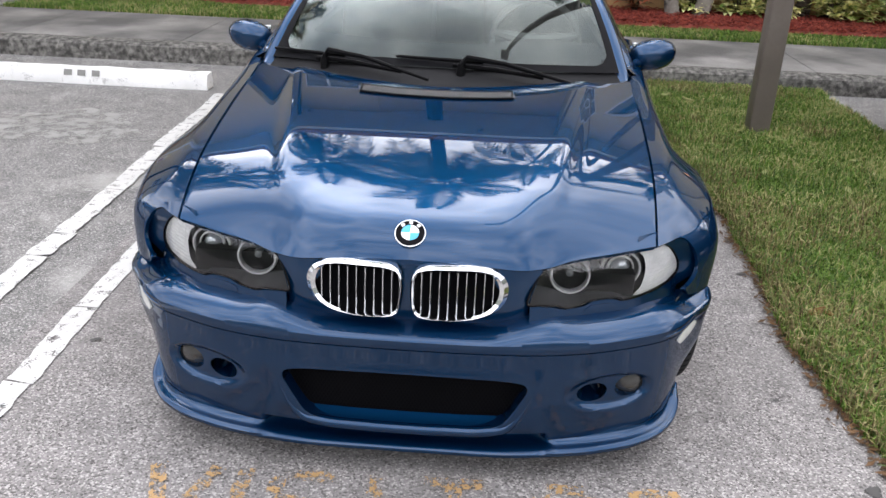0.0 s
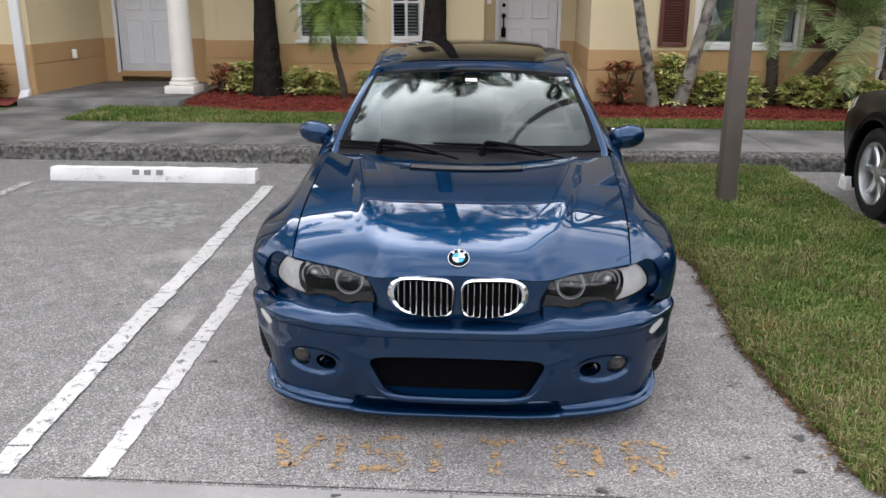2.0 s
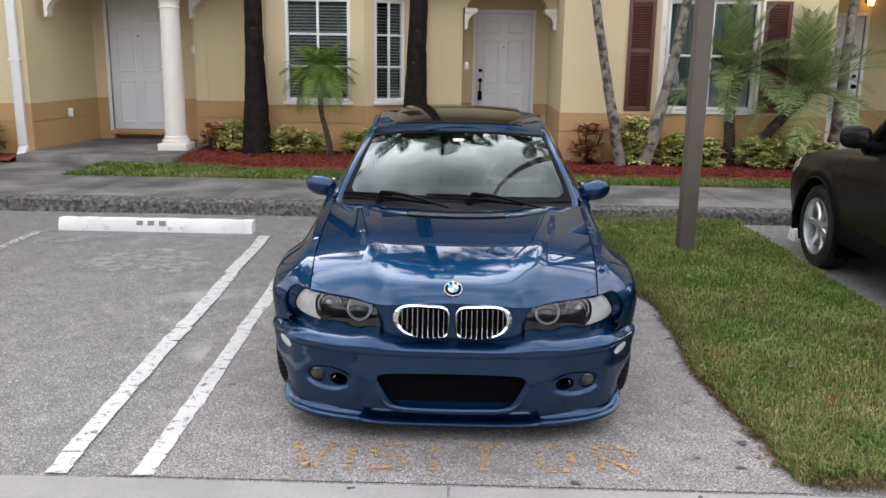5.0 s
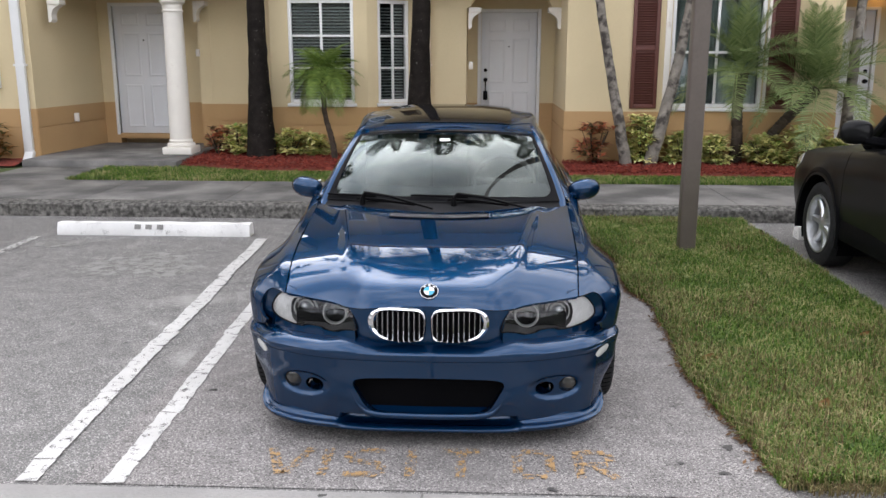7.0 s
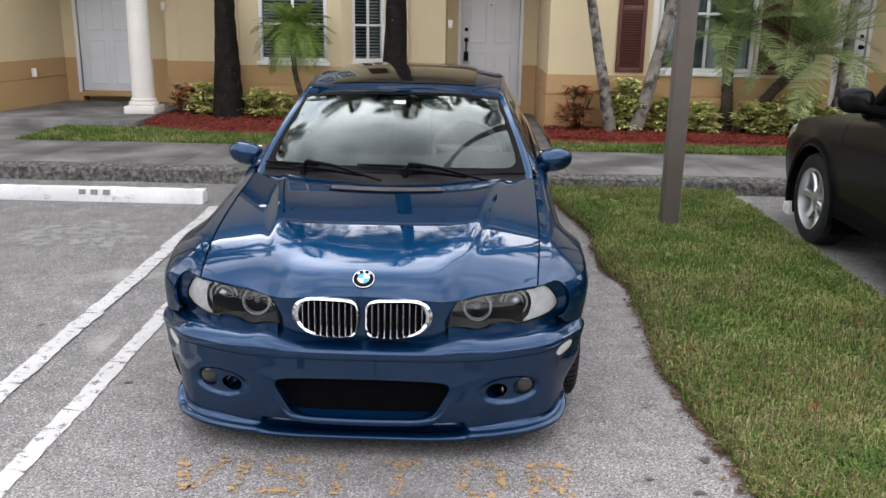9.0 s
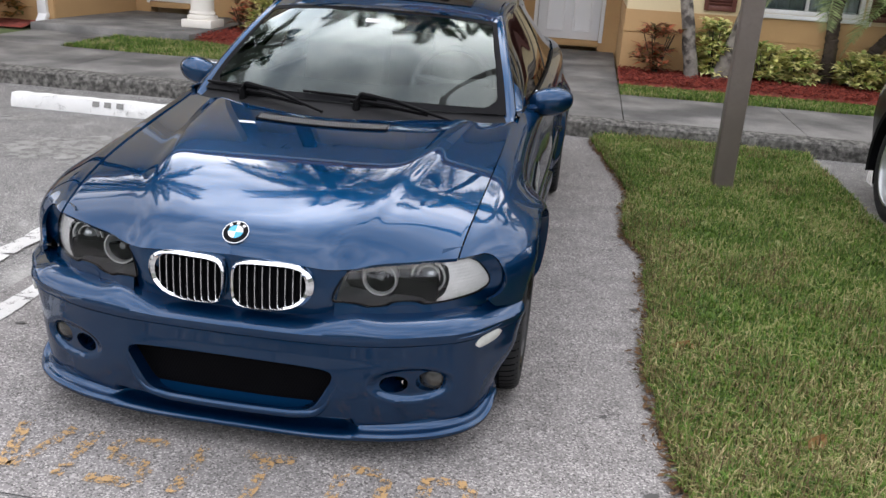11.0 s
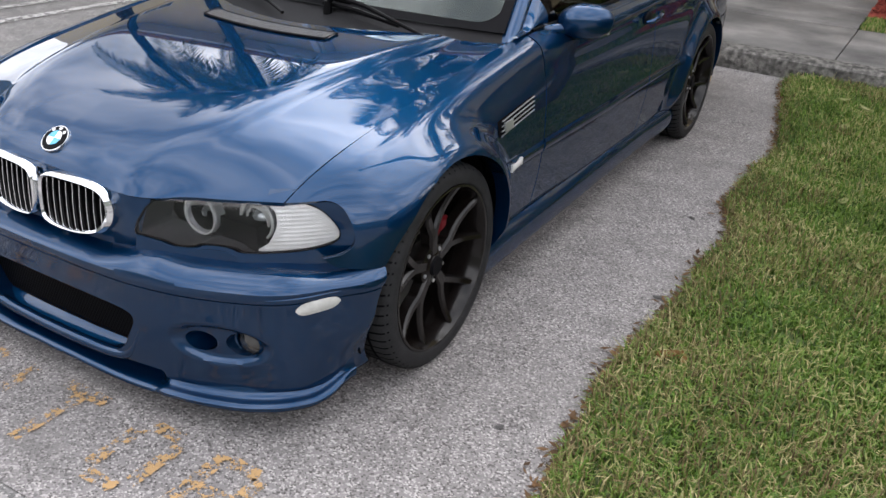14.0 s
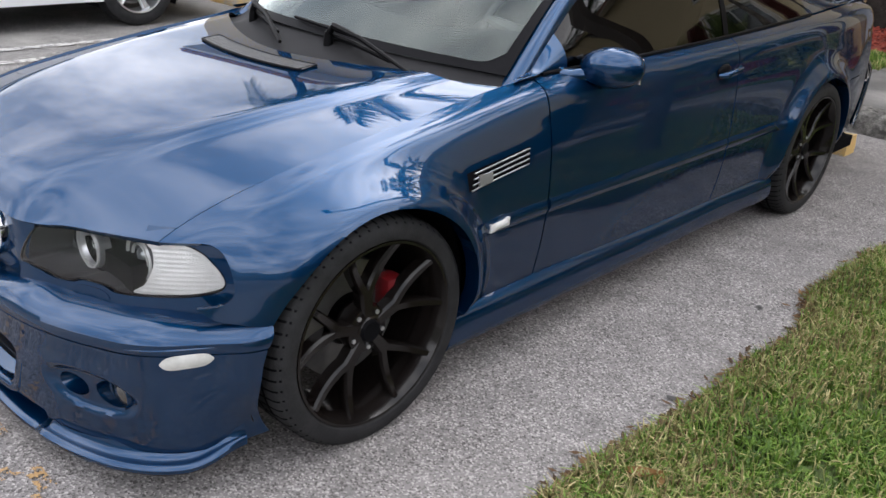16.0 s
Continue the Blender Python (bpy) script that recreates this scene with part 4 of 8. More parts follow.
# ---------------------------------------------------------------- the blue coupe
def car_paint():
    """Metallic paint: a matt pigment and soft flakes under a clear mirror coat."""
    m = bpy.data.materials.new("blue_metallic_paint")
    m.use_nodes = True
    nt = m.node_tree
    nt.nodes.remove(nt.nodes["Principled BSDF"])
    tc = nt.nodes.new("ShaderNodeTexCoord")
    n = nt.nodes.new("ShaderNodeTexNoise")
    n.inputs["Scale"].default_value, n.inputs["Detail"].default_value = 900, 2
    nt.links.new(tc.outputs["Object"], n.inputs["Vector"])
    fleck = nt.nodes.new("ShaderNodeMix")
    fleck.data_type = "RGBA"
    fleck.inputs["A"].default_value, fleck.inputs["B"].default_value = (0.0016, 0.040, 0.112, 1), (0.004, 0.060, 0.160, 1)
    nt.links.new(n.outputs["Fac"], fleck.inputs["Factor"])
    pig = nt.nodes.new("ShaderNodeBsdfDiffuse")
    pig.inputs["Color"].default_value = (0.0010, 0.012, 0.040, 1)
    flake = nt.nodes.new("ShaderNodeBsdfGlossy")
    flake.inputs["Roughness"].default_value = 0.33
    nt.links.new(fleck.outputs["Result"], flake.inputs["Color"])
    body = nt.nodes.new("ShaderNodeMixShader")
    body.inputs["Fac"].default_value = 0.5
    nt.links.new(pig.outputs["BSDF"], body.inputs[1])
    nt.links.new(flake.outputs["BSDF"], body.inputs[2])
    clear = nt.nodes.new("ShaderNodeBsdfGlossy")
    clear.inputs["Roughness"].default_value = 0.01
    fr = nt.nodes.new("ShaderNodeFresnel")
    fr.inputs["IOR"].default_value = 1.55
    top = nt.nodes.new("ShaderNodeMixShader")
    nt.links.new(fr.outputs["Fac"], top.inputs["Fac"])
    nt.links.new(body.outputs["Shader"], top.inputs[1])
    nt.links.new(clear.outputs["BSDF"], top.inputs[2])
    nt.links.new(top.outputs["Shader"], nt.nodes["Material Output"].inputs["Surface"])
    return m


M_BLUE = car_paint()
M_RIM = pbr("gloss_black_rim", (0.007, 0.0055, 0.005), 0.16, 0.0, var=0.1, coarse=8, fine=80, spec=0.3)
M_TRIMB = pbr("black_trim", (0.004, 0.004, 0.005), 0.5, var=0.15, coarse=9, fine=90, spec=0.05)
M_COWL = pbr("grey_cowl_plastic", (0.016, 0.016, 0.017), 0.6, var=0.12, coarse=6, fine=60, spec=0.06)
M_SCREEN = glass("windscreen_glass", (0.80, 0.88, 0.86), 0.80, 1.57, (0.90, 1.0, 0.97))
M_TINT = glass("tinted_glass", (0.5, 0.5, 0.5), 0.08, 1.30)
M_LENS = glass("headlamp_cover", (1, 1, 1), 0.96, 1.5)
M_FOG = plain("fog_lamp_glass", (0.045, 0.044, 0.041), 0.15, 0.2, 0.8)
M_CLEAR = pbr("clear_indicator", (0.70, 0.70, 0.69), 0.2, 0.1, var=0.12, coarse=30, fine=150, bump=0.12, bscale=200, coat=1.0)
M_MARKER = pbr("frosted_marker", (0.5, 0.5, 0.47), 0.3, var=0.15, coarse=30, fine=150, coat=1.0)
M_BLADE = plain("satin_grey_blade", (0.30, 0.31, 0.32), 0.35, 0.8)
M_HOUSING = plain("smoked_lamp_housing", (0.075, 0.077, 0.082), 0.5, 0.0, 0.0, 0.2)
M_RING = plain("frosted_ring", (0.66, 0.67, 0.66), 0.2, 0.3, 0.5)
M_BULB = plain("projector_glass", (0.25, 0.27, 0.28), 0.06, 0.6, 1.0)
M_DISC = pbr("brake_disc", (0.19, 0.185, 0.18), 0.4, 0.8, var=0.15, coarse=20, fine=200)
M_RED = plain("red_caliper", (0.14, 0.006, 0.009), 0.4, 0, 0.3)
M_CABIN = pbr("dark_interior", (0.022, 0.022, 0.023), 0.7, var=0.2, coarse=10, fine=90)
M_WHEELGREY = pbr("grey_leather", (0.13, 0.13, 0.13), 0.6, var=0.15, coarse=10, fine=90)
M_MARK_BLUE = plain("roundel_blue", (0.02, 0.32, 0.52), 0.3, 0, 1.0)
M_MARK_WHITE = plain("roundel_white", (0.75, 0.75, 0.75), 0.3, 0, 1.0)
M_STICKER = plain("white_sticker", (0.78, 0.80, 0.79), 0.6)

HUB_F, HUB_R, HUB_Z, ARCH = 2.50, 5.231, 0.318, 0.350
coupe = thing("sports_coupe", "dark blue metallic two-door coupe with black wheels, parked in the bay", "car", (-0.012, 0, 0))

# plan and section curves of the body
shut_x = curve1([(2.0, 0.652), (2.3, 0.676), (2.7, 0.692), (3.12, 0.705)])


def rise_mid(d):
    return 0.078 * (1 - math.exp(-d / 0.06)) + 0.147 * d


def rise_side(d):
    return 0.078 * (1 - math.exp(-d / 0.20)) + 0.132 * d


lip_y = curve1([(0, 1.842), (0.2, 1.848), (0.31, 1.864), (0.36, 1.888), (0.42, 1.920), (0.52, 1.964), (0.66, 2.030)])
lip_z = curve1([(0, 0.637), (0.2, 0.632), (0.31, 0.622), (0.36, 0.621), (0.42, 0.629), (0.52, 0.634), (0.66, 0.641)])
dome_x = curve1([(1.85, 0.335), (2.1, 0.40), (2.5, 0.47), (3.1, 0.56)])


def hood_edge(y):
    return 0.640 + rise_side(y - 2.02)


def hood_sheet(ax, y):
    """The even crown of the hood, before its lip is drawn down to the lamps."""
    d = max(y - 1.842, 0.0)
    mid = 0.637 + rise_mid(d) + 0.0875 * (0.16 - (y - 2.4) ** 2) * smooth01(1.86, 2.1, y)
    # nearly flat between the creases, falling off to the shut lines
    q, qd = min(ax / shut_x(y), 1.0), dome_x(y) / shut_x(y)
    fall = math.log1p(math.exp((q - qd) / (1 - qd) / 0.14)) / math.log1p(math.exp(1 / 0.14))
    w = 0.16 * q * q + 0.84 * fall
    return mid * (1 - w) + hood_edge(y) * w


def hood_z(x, y):
    ax = abs(x)
    ly = lip_y(ax)
    d = max(y - ly, 0.0)
    z = hood_sheet(ax, y) + (lip_z(ax) - hood_sheet(ax, ly)) * math.exp(-((d / 0.10) ** 1.3))
    dome = 0.015 * smooth01(0.0, 0.45, d)
    return z - 0.004 * smooth01(0.0, 0.45, d) + dome / (1 + math.exp((ax - dome_x(y)) / 0.011))


def hood_rear(x):
    return 2.80 + 0.30 * (abs(x) / 0.7) ** 1.7


top_x = curve1([(2.0, 0.656), (2.3, 0.680), (2.7, 0.696), (3.12, 0.709), (3.25, 0.728), (3.6, 0.752), (4.1, 0.765), (4.7, 0.765), (5.2, 0.75), (5.7, 0.705), (6.1, 0.64), (6.3, 0.56)])
top_z = curve1([(2.0 + 0.08 * k, 0.640 + rise_side(0.08 * k - 0.02) + 0.001) for k in range(15)] + [ (3.25, 0.874), (3.6, 0.882), (4.1, 0.894), (4.7, 0.912), (5.2, 0.93), (5.7, 0.94), (6.1, 0.925), (6.3, 0.90)])
wide = curve1([(2.0, 0.735), (2.1, 0.768), (2.2, 0.818), (2.35, 0.838), (2.5, 0.840), (2.9, 0.833), (3.2, 0.830), (3.8, 0.838), (4.5, 0.843), (5.0, 0.848), (5.23, 0.852), (5.6, 0.838), (5.9, 0.80), (6.15, 0.73), (6.3, 0.62)])


def flare(y, z):
    out = 0.0
    for hy in (HUB_F, HUB_R):
        r = math.hypot(y - hy, z - HUB_Z)
        ahead = smooth01(2.45, 2.15, y) if hy == HUB_F else 0.0
        g = (0.062 if hy == HUB_F else 0.046) * math.exp(-(((r - 0.355) / (0.06 + 0.05 * ahead if r > 0.355 else 0.2)) ** 2))
        if hy == HUB_F:
            g *= (1 - 0.3 * ahead) * smooth01(1.95, 2.14, y)
        out = max(out, g * smooth01(0.16, 0.34, z))
    return out


def side(y, v):
    """The body side at y; v runs from the shoulder (0) down to the sill (1)."""
    xt, zt, xw = top_x(y), top_z(y), wide(y)
    zw = min(0.60, zt - 0.10)
    prof = chain([(xt, zt), (xt + 0.42 * (xw - xt), zt - 0.022), (xt + 0.80 * (xw - xt), zt - 0.4 * (zt - zw) - 0.02), (xw - 0.003, zw), (xw, 0.50), (xw - 0.006, 0.40), (xw - 0.028, 0.245)])
    p = prof(v)
    return Vector((p[0] + flare(y, p[1]) * smooth01(0.0, 0.32, v), y, p[1]))


def carve(bm, g, fold=None):
    """Cuts a hole where g(co) < 0, along its true rim; fold bends the rim inward by a vector."""
    ins = {v: g(v.co) for v in bm.verts}
    dead = [f for f in bm.faces if all(ins[v] < 0 for v in f.verts)]
    moved = {}
    for f in bm.faces:
        neg = [v for v in f.verts if ins[v] < 0]
        if neg and len(neg) < len(f.verts):
            for v in neg:
                if v in moved:
                    continue
                best = None
                for e in v.link_edges:
                    o = e.other_vert(v)
                    if ins[o] >= 0:
                        a, b = v.co.copy(), o.co.copy()
                        for _ in range(18):
                            m = (a + b) / 2
                            if g(m) < 0:
                                a = m
                            else:
                                b = m
                        if best is None or (b - v.co).length < (best - v.co).length:
                            best = b.copy()
                if best is None:
                    for e in v.link_edges:
                        for e2 in e.other_vert(v).link_edges:
                            o = e2.other_vert(e.other_vert(v))
                            if ins[o] >= 0 and best is None:
                                a, b = v.co.copy(), o.co.copy()
                                for _ in range(18):
                                    m = (a + b) / 2
                                    if g(m) < 0:
                                        a = m
                                    else:
                                        b = m
                                best = b.copy()
                if best is not None:
                    moved[v] = best
    for v, co in moved.items():
        v.co = co
    bmesh.ops.delete(bm, geom=dead, context="FACES")
    ring = [v for v in moved if v.is_valid and any(e.is_boundary for e in v.link_edges)]
    for _ in range(3):
        nxt = {}
        for v in ring:
            ns = [e.other_vert(v) for e in v.link_edges if e.is_boundary]
            if len(ns) == 2:
                nxt[v] = v.co * 0.5 + (ns[0].co + ns[1].co) * 0.25
        for v, co in nxt.items():
            v.co = co
    if fold:
        rim = [e for e in bm.edges if e.is_boundary and all(v in moved for v in e.verts)]
        r = bmesh.ops.extrude_edge_only(bm, edges=rim)
        for v in (q for q in r["geom"] if isinstance(q, bmesh.types.BMVert)):
            v.co += Vector(fold(v.co))
    return bm


def arch_hole(hy):
    return lambda co: math.hypot(co.y - hy, co.z - HUB_Z) - ARCH


def mirrored(bm, s):
    if s < 0:
        bmesh.ops.scale(bm, vec=(-1, 1, 1), verts=bm.verts)
        bmesh.ops.reverse_faces(bm, faces=bm.faces[:])
    return bm


def side_panel(y0, y1, nu, holes=(), slant=0.0, fold=True):
    def f(u, v):
        y = y0 + (y1 - y0) * u + (slant * (v - 0.35) * (u if u > 0.5 else 0))
        return side(y, v)

    bm = sheet(f, nu, 44, flip=True)
    for hy in holes:
        carve(bm, arch_hole(hy), lambda co: (-0.05 if co.x > 0 else 0.05, 0, 0))
    return solidify(bm, 0.012) if fold else bm


def make_sides():
    for s in (1, -1):
        part("front_wing", mirrored(solidify(carve(carve(side_panel(1.985, 3.205, 100, (HUB_F,), fold=False), lambda co: 1.0 if co.y > 2.3 else co.z - 0.452 - 0.022 * smooth01(2.20, 2.05, co.y) - 0.04 * smooth01(2.085, 2.03, co.y)), lamp_hole), 0.012), s), M_BLUE, coupe)
        d = part("door", mirrored(side_panel(3.211, 4.36, 46), s), M_BLUE, coupe)
        part("rear_wing", mirrored(side_panel(4.366, 6.22, 100, (HUB_R,), 0.0), s), M_BLUE, coupe)
        # door handle with its bowl
        bm = bmesh.new()
        tube(bm, [(0.842, 4.17, 0.790), (0.862, 4.19, 0.795), (0.867, 4.24, 0.802), (0.866, 4.29, 0.808), (0.846, 4.32, 0.812)], [0.007, 0.012, 0.013, 0.012, 0.008], 10)
        part("handle", mirrored(bm, s), M_BLUE, d)
        bm = bmesh.new()
        bmesh.ops.create_uvsphere(bm, u_segments=16, v_segments=8, radius=1)
        bmesh.ops.transform(bm, matrix=Matrix.Translation((0.826, 4.24, 0.797)) @ Matrix.Diagonal((0.012, 0.05, 0.028, 1)), verts=bm.verts)
        part("handle_bowl", mirrored(bm, s), M_TRIMB, d)
        # rubbing strips along the side
        for y0, y1, owner in ((2.86, 3.200, coupe), (3.216, 4.345, d), (4.355, 4.86, coupe)):
            bm = sheet(lambda u, v, y0=y0, y1=y1: (wide(y0 + (y1 - y0) * u) + flare(y0 + (y1 - y0) * u, 0.5) + 0.011 * math.sin(math.pi * (0.12 + 0.76 * v)) - 0.003, y0 + (y1 - y0) * u, 0.478 + 0.046 * v), 24, 6)
            part("rubbing_strip", mirrored(solidify(face_to(bm, (1, 0, 0)), 0.01), s), M_BLUE, owner)
        # sill skirt
        bm = sheet(lambda u, v: (chain([(0.80, 0.262), (0.826, 0.235), (0.835, 0.19), (0.825, 0.14), (0.77, 0.125)])(v)[0] + 0.012 * smooth01(0.8, 1, u), 2.80 + 2.10 * u, chain([(0.80, 0.262), (0.826, 0.235), (0.835, 0.19), (0.825, 0.14), (0.77, 0.125)])(v)[1]), 40, 14, flip=True)
        part("side_skirt", mirrored(solidify(face_to(bm, (1, 0, 0)), 0.02), s), M_BLUE, coupe)
        # wing vent: bright blades over a near-black sheet that paints the shaded slot
        w = part("wing_vent", mirrored(sheet(lambda u, v: side_at(2.835 + 0.27 * u, 0.628 + 0.050 * v + 0.028 * u, 0.002), 10, 6), s), M_DARK, coupe, "dark wing vent with bright blades")
        for k in range(4):
            zz = 0.631 + 0.0145 * k
            bm = bmesh.new()
            pts = [side_at(2.842 + 0.006 * k + (0.25 - 0.004 * k) * i / 8, zz + 0.028 * i / 8, 0.008) for i in range(9)]
            tube(bm, pts, 0.0023, 8)
            part("blade", mirrored(bm, s), M_BLADE, w)
        bm = sheet(lambda u, v: side_at(2.875 + 0.055 * u, 0.640 + 0.028 * v, 0.011), 2, 2)
        part("plaque", mirrored(solidify(bm, 0.006), s), M_SILVER, w, "small silver plaque")
        # white side repeater
        bm = sheet(lambda u, v: side_at(2.925 + 0.085 * u, 0.489 + 0.026 * v + 0.004 * u, 0.014 + 0.006 * math.sin(math.pi * u) * math.sin(math.pi * v)), 10, 5)
        part("side_repeater", mirrored(solidify(bm, 0.012), s), M_CLEAR, coupe, "clear white side repeater")


def side_at(y, z, out=0.0):
    """A point on the body side at a height."""
    lo, hi = 0.0, 1.0
    for _ in range(20):
        m = (lo + hi) / 2
        if side(y, m).z > z:
            lo = m
        else:
            hi = m
    p = side(y, lo)
    return Vector((p.x + out, y, z))


def make_hood():
    def f(u, v):
        s = 2 * u - 1
        y0 = lip_y(abs(s) * 0.655) - 0.004
        x_f = s * 0.652
        y1 = hood_rear(s * 0.7)
        vv = v ** 1.25
        y = y0 + (y1 - y0) * vv
        x = s * (shut_x(y) - 0.002)
        y = max(lip_y(abs(x)) - 0.004 + (y1 - lip_y(abs(x))) * vv, 1.8)
        return Vector((x, y, hood_z(x, y)))

    bm = sheet(f, 200, 100)
    solidify(bm, 0.015)
    hood = part("hood", bm, M_BLUE, coupe)
    # kidney-side nose below the hood lip
    def g(u, v):
        x = (2 * u - 1) * (0.313 + 0.036 * v * v)
        zt = lip_z(abs(x)) - 0.001
        z = 0.455 + (zt - 0.455) * v
        return Vector((x, lip_y(abs(x)) + 0.002 - 0.004 * math.sin(math.pi * min(v, 1)) + 0.004 * (1 - v), z))

    part("nose", face_to(sheet(g, 60, 20), (0, -1, 0)), M_BLUE, hood)
    # mesh vent at the back of the hood
    bm = bmesh.new()
    def vent_pt(u, v, up=0.0):
        x = -0.255 + 0.51 * u
        y = 2.672 + 0.068 * v + 0.03 * (abs(x) / 0.255) ** 2
        return Vector((x, y, hood_z(x, y) + up))
    # near-black sheet on the hood stands for the shade under the mesh
    sheet(lambda u, v: vent_pt(u, v, 0.0025), 40, 4, bm)
    part("vent", bm, M_DARK, hood, "black mesh hood vent")
    verts, faces = [], []
    def bar(a, b, w):
        d = (b - a).normalized()
        n = Vector((-d.y, d.x, 0)) * w
        i = len(verts)
        verts.extend([a - n, a + n, b + n, b - n])
        faces.append((i, i + 3, i + 2, i + 1))
    for k in range(52):
        for s in (1, -1):
            u0 = k / 50
            a, b = vent_pt(u0, 0.05, 0.006), vent_pt(min(max(u0 + s * 0.045, 0), 1), 0.95, 0.006)
            bar(a, b, 0.0017)
    raw("vent_mesh", verts, faces, plain("vent_mesh_grey", (0.09, 0.09, 0.092), 0.5), hood)
    bm = bmesh.new()
    ring = [vent_pt(i / 30, 0, 0.004) for i in range(31)] + [vent_pt(1, 1, 0.004)] + [vent_pt(1 - i / 30, 1, 0.004) for i in range(1, 31)] + [vent_pt(0, 0, 0.004)]
    tube(bm, ring, 0.0042, 6, False)
    part("vent_frame", bm, M_TRIMB, hood)
    # round badge on the nose
    b = part("roundel", lathe(bmesh.new(), [(0.0, 0.004), (0.040, 0.004), (0.041, 0.0), (0.041, -0.006)], 40, "z"), M_CHROME, hood, "round black, blue and white badge")
    y = 1.888
    n = Vector((0, -(hood_z(0, y + 0.02) - hood_z(0, y - 0.02)) / 0.04, 1)).normalized()
    b.matrix_basis = Matrix.Translation((0, y, hood_z(0, y) + 0.003)) @ n.to_track_quat("Z", "Y").to_matrix().to_4x4()
    part("roundel_ring", lathe(bmesh.new(), [(0.0, 0.0055), (0.037, 0.0055), (0.038, 0.004)], 40, "z"), M_TRIMB, b)
    for k in range(4):
        bm = bmesh.new()
        c = bm.verts.new((0, 0, 0.0065))
        arc = [bm.verts.new((0.023 * math.cos(math.pi / 2 * k + math.pi / 2 * i / 8), 0.023 * math.sin(math.pi / 2 * k + math.pi / 2 * i / 8), 0.0065)) for i in range(9)]
        for p, q in zip(arc, arc[1:]):
            bm.faces.new((c, p, q))
        part("roundel_quarter", bm, M_MARK_BLUE if k % 2 else M_MARK_WHITE, b)
    for k in (-1, 0, 1):
        a = math.pi / 2 + k * 0.75
        bm = cubes((-0.0045, 0.0045, -0.004, 0.004, 0, 0.0012))
        o = part("roundel_bar", bm, M_MARK_WHITE, b, smooth=False)
        o.matrix_basis = Matrix.Translation((0.030 * math.cos(a), 0.030 * math.sin(a), 0.0058)) @ Matrix.Rotation(a - math.pi / 2, 4, "Z")


# front bumper
plan_x = curve1([(0, 0), (0.2, 0.2), (0.35, 0.35), (0.5, 0.498), (0.62, 0.61), (0.70, 0.685), (0.78, 0.742), (0.88, 0.792), (1.02, 0.823), (1.12, 0.835)])
plan_y = curve1([(0, 1.772), (0.2, 1.776), (0.35, 1.788), (0.5, 1.822), (0.62, 1.868), (0.70, 1.908), (0.78, 1.960), (0.88, 2.045), (1.02, 2.18), (1.12, 2.28)])
BUMP_ROWS = [(0.515, 0.14), (0.512, 0.10), (0.508, 0.070), (0.502, 0.048), (0.492, 0.030), (0.478, 0.016), (0.462, 0.006), (0.445, 0.0), (0.425, 0.001), (0.4125, 0.004), (0.4115, 0.009), (0.4085, 0.009), (0.4075, 0.006), (0.39, 0.009), (0.37, 0.012), (0.355, 0.014), (0.34, 0.015)]
BUMP_ROWS += [(0.34 - 0.007 * k, 0.015 + 0.0006 * k) for k in range(1, 31)] + [(0.125, 0.036), (0.115, 0.055)]


def bumper_point(s, z, off):
    a = abs(s) * 1.12
    x, y = plan_x(a), plan_y(a)
    dx, dy = plan_x(a + 0.01) - plan_x(a - 0.01) if a > 0.01 else plan_x(0.02), plan_y(a + 0.01) - plan_y(max(a - 0.01, 0))
    L = math.hypot(dx, dy)
    nx, ny = -dy / L, dx / L
    # the upper face rises towards the corners and turns in less there
    lift = -0.046 * (1 - smooth01(0.20, 0.42, a)) - 0.030 * smooth01(0.24, 0.5, a) - 0.026 * smooth01(0.7, 1.1, a)
    zz = z + lift * smooth01(0.42, 0.515, z)
    k = 1 - 0.93 * smooth01(0.86, 1.05, a) if z > 0.45 else 1
    x += flare(y, zz)
    return Vector((math.copysign(x + nx * off * k, s) if s else 0.0, y + ny * off * k, zz))


def intake(co):
    """The wide trapezoid air intake of the bumper."""
    z0, z1 = 0.165, 0.323
    t = (co.z - z0) / (z1 - z0)
    half = 0.262 + 0.085 * t
    a = abs(co.x) / half
    b = abs(co.z - (z0 + z1) / 2 - 0.012 * (1 - (co.x / 0.3) ** 2) * (1 if co.z > 0.25 else -1) * 0.6) / ((z1 - z0) / 2)
    return (a ** 9 + b ** 6) ** (1 / 7) - 1


def ellipse(cx, cz, rx, rz):
    return lambda co: math.hypot((abs(co.x) - cx) / rx, (co.z - cz) / rz) - 1


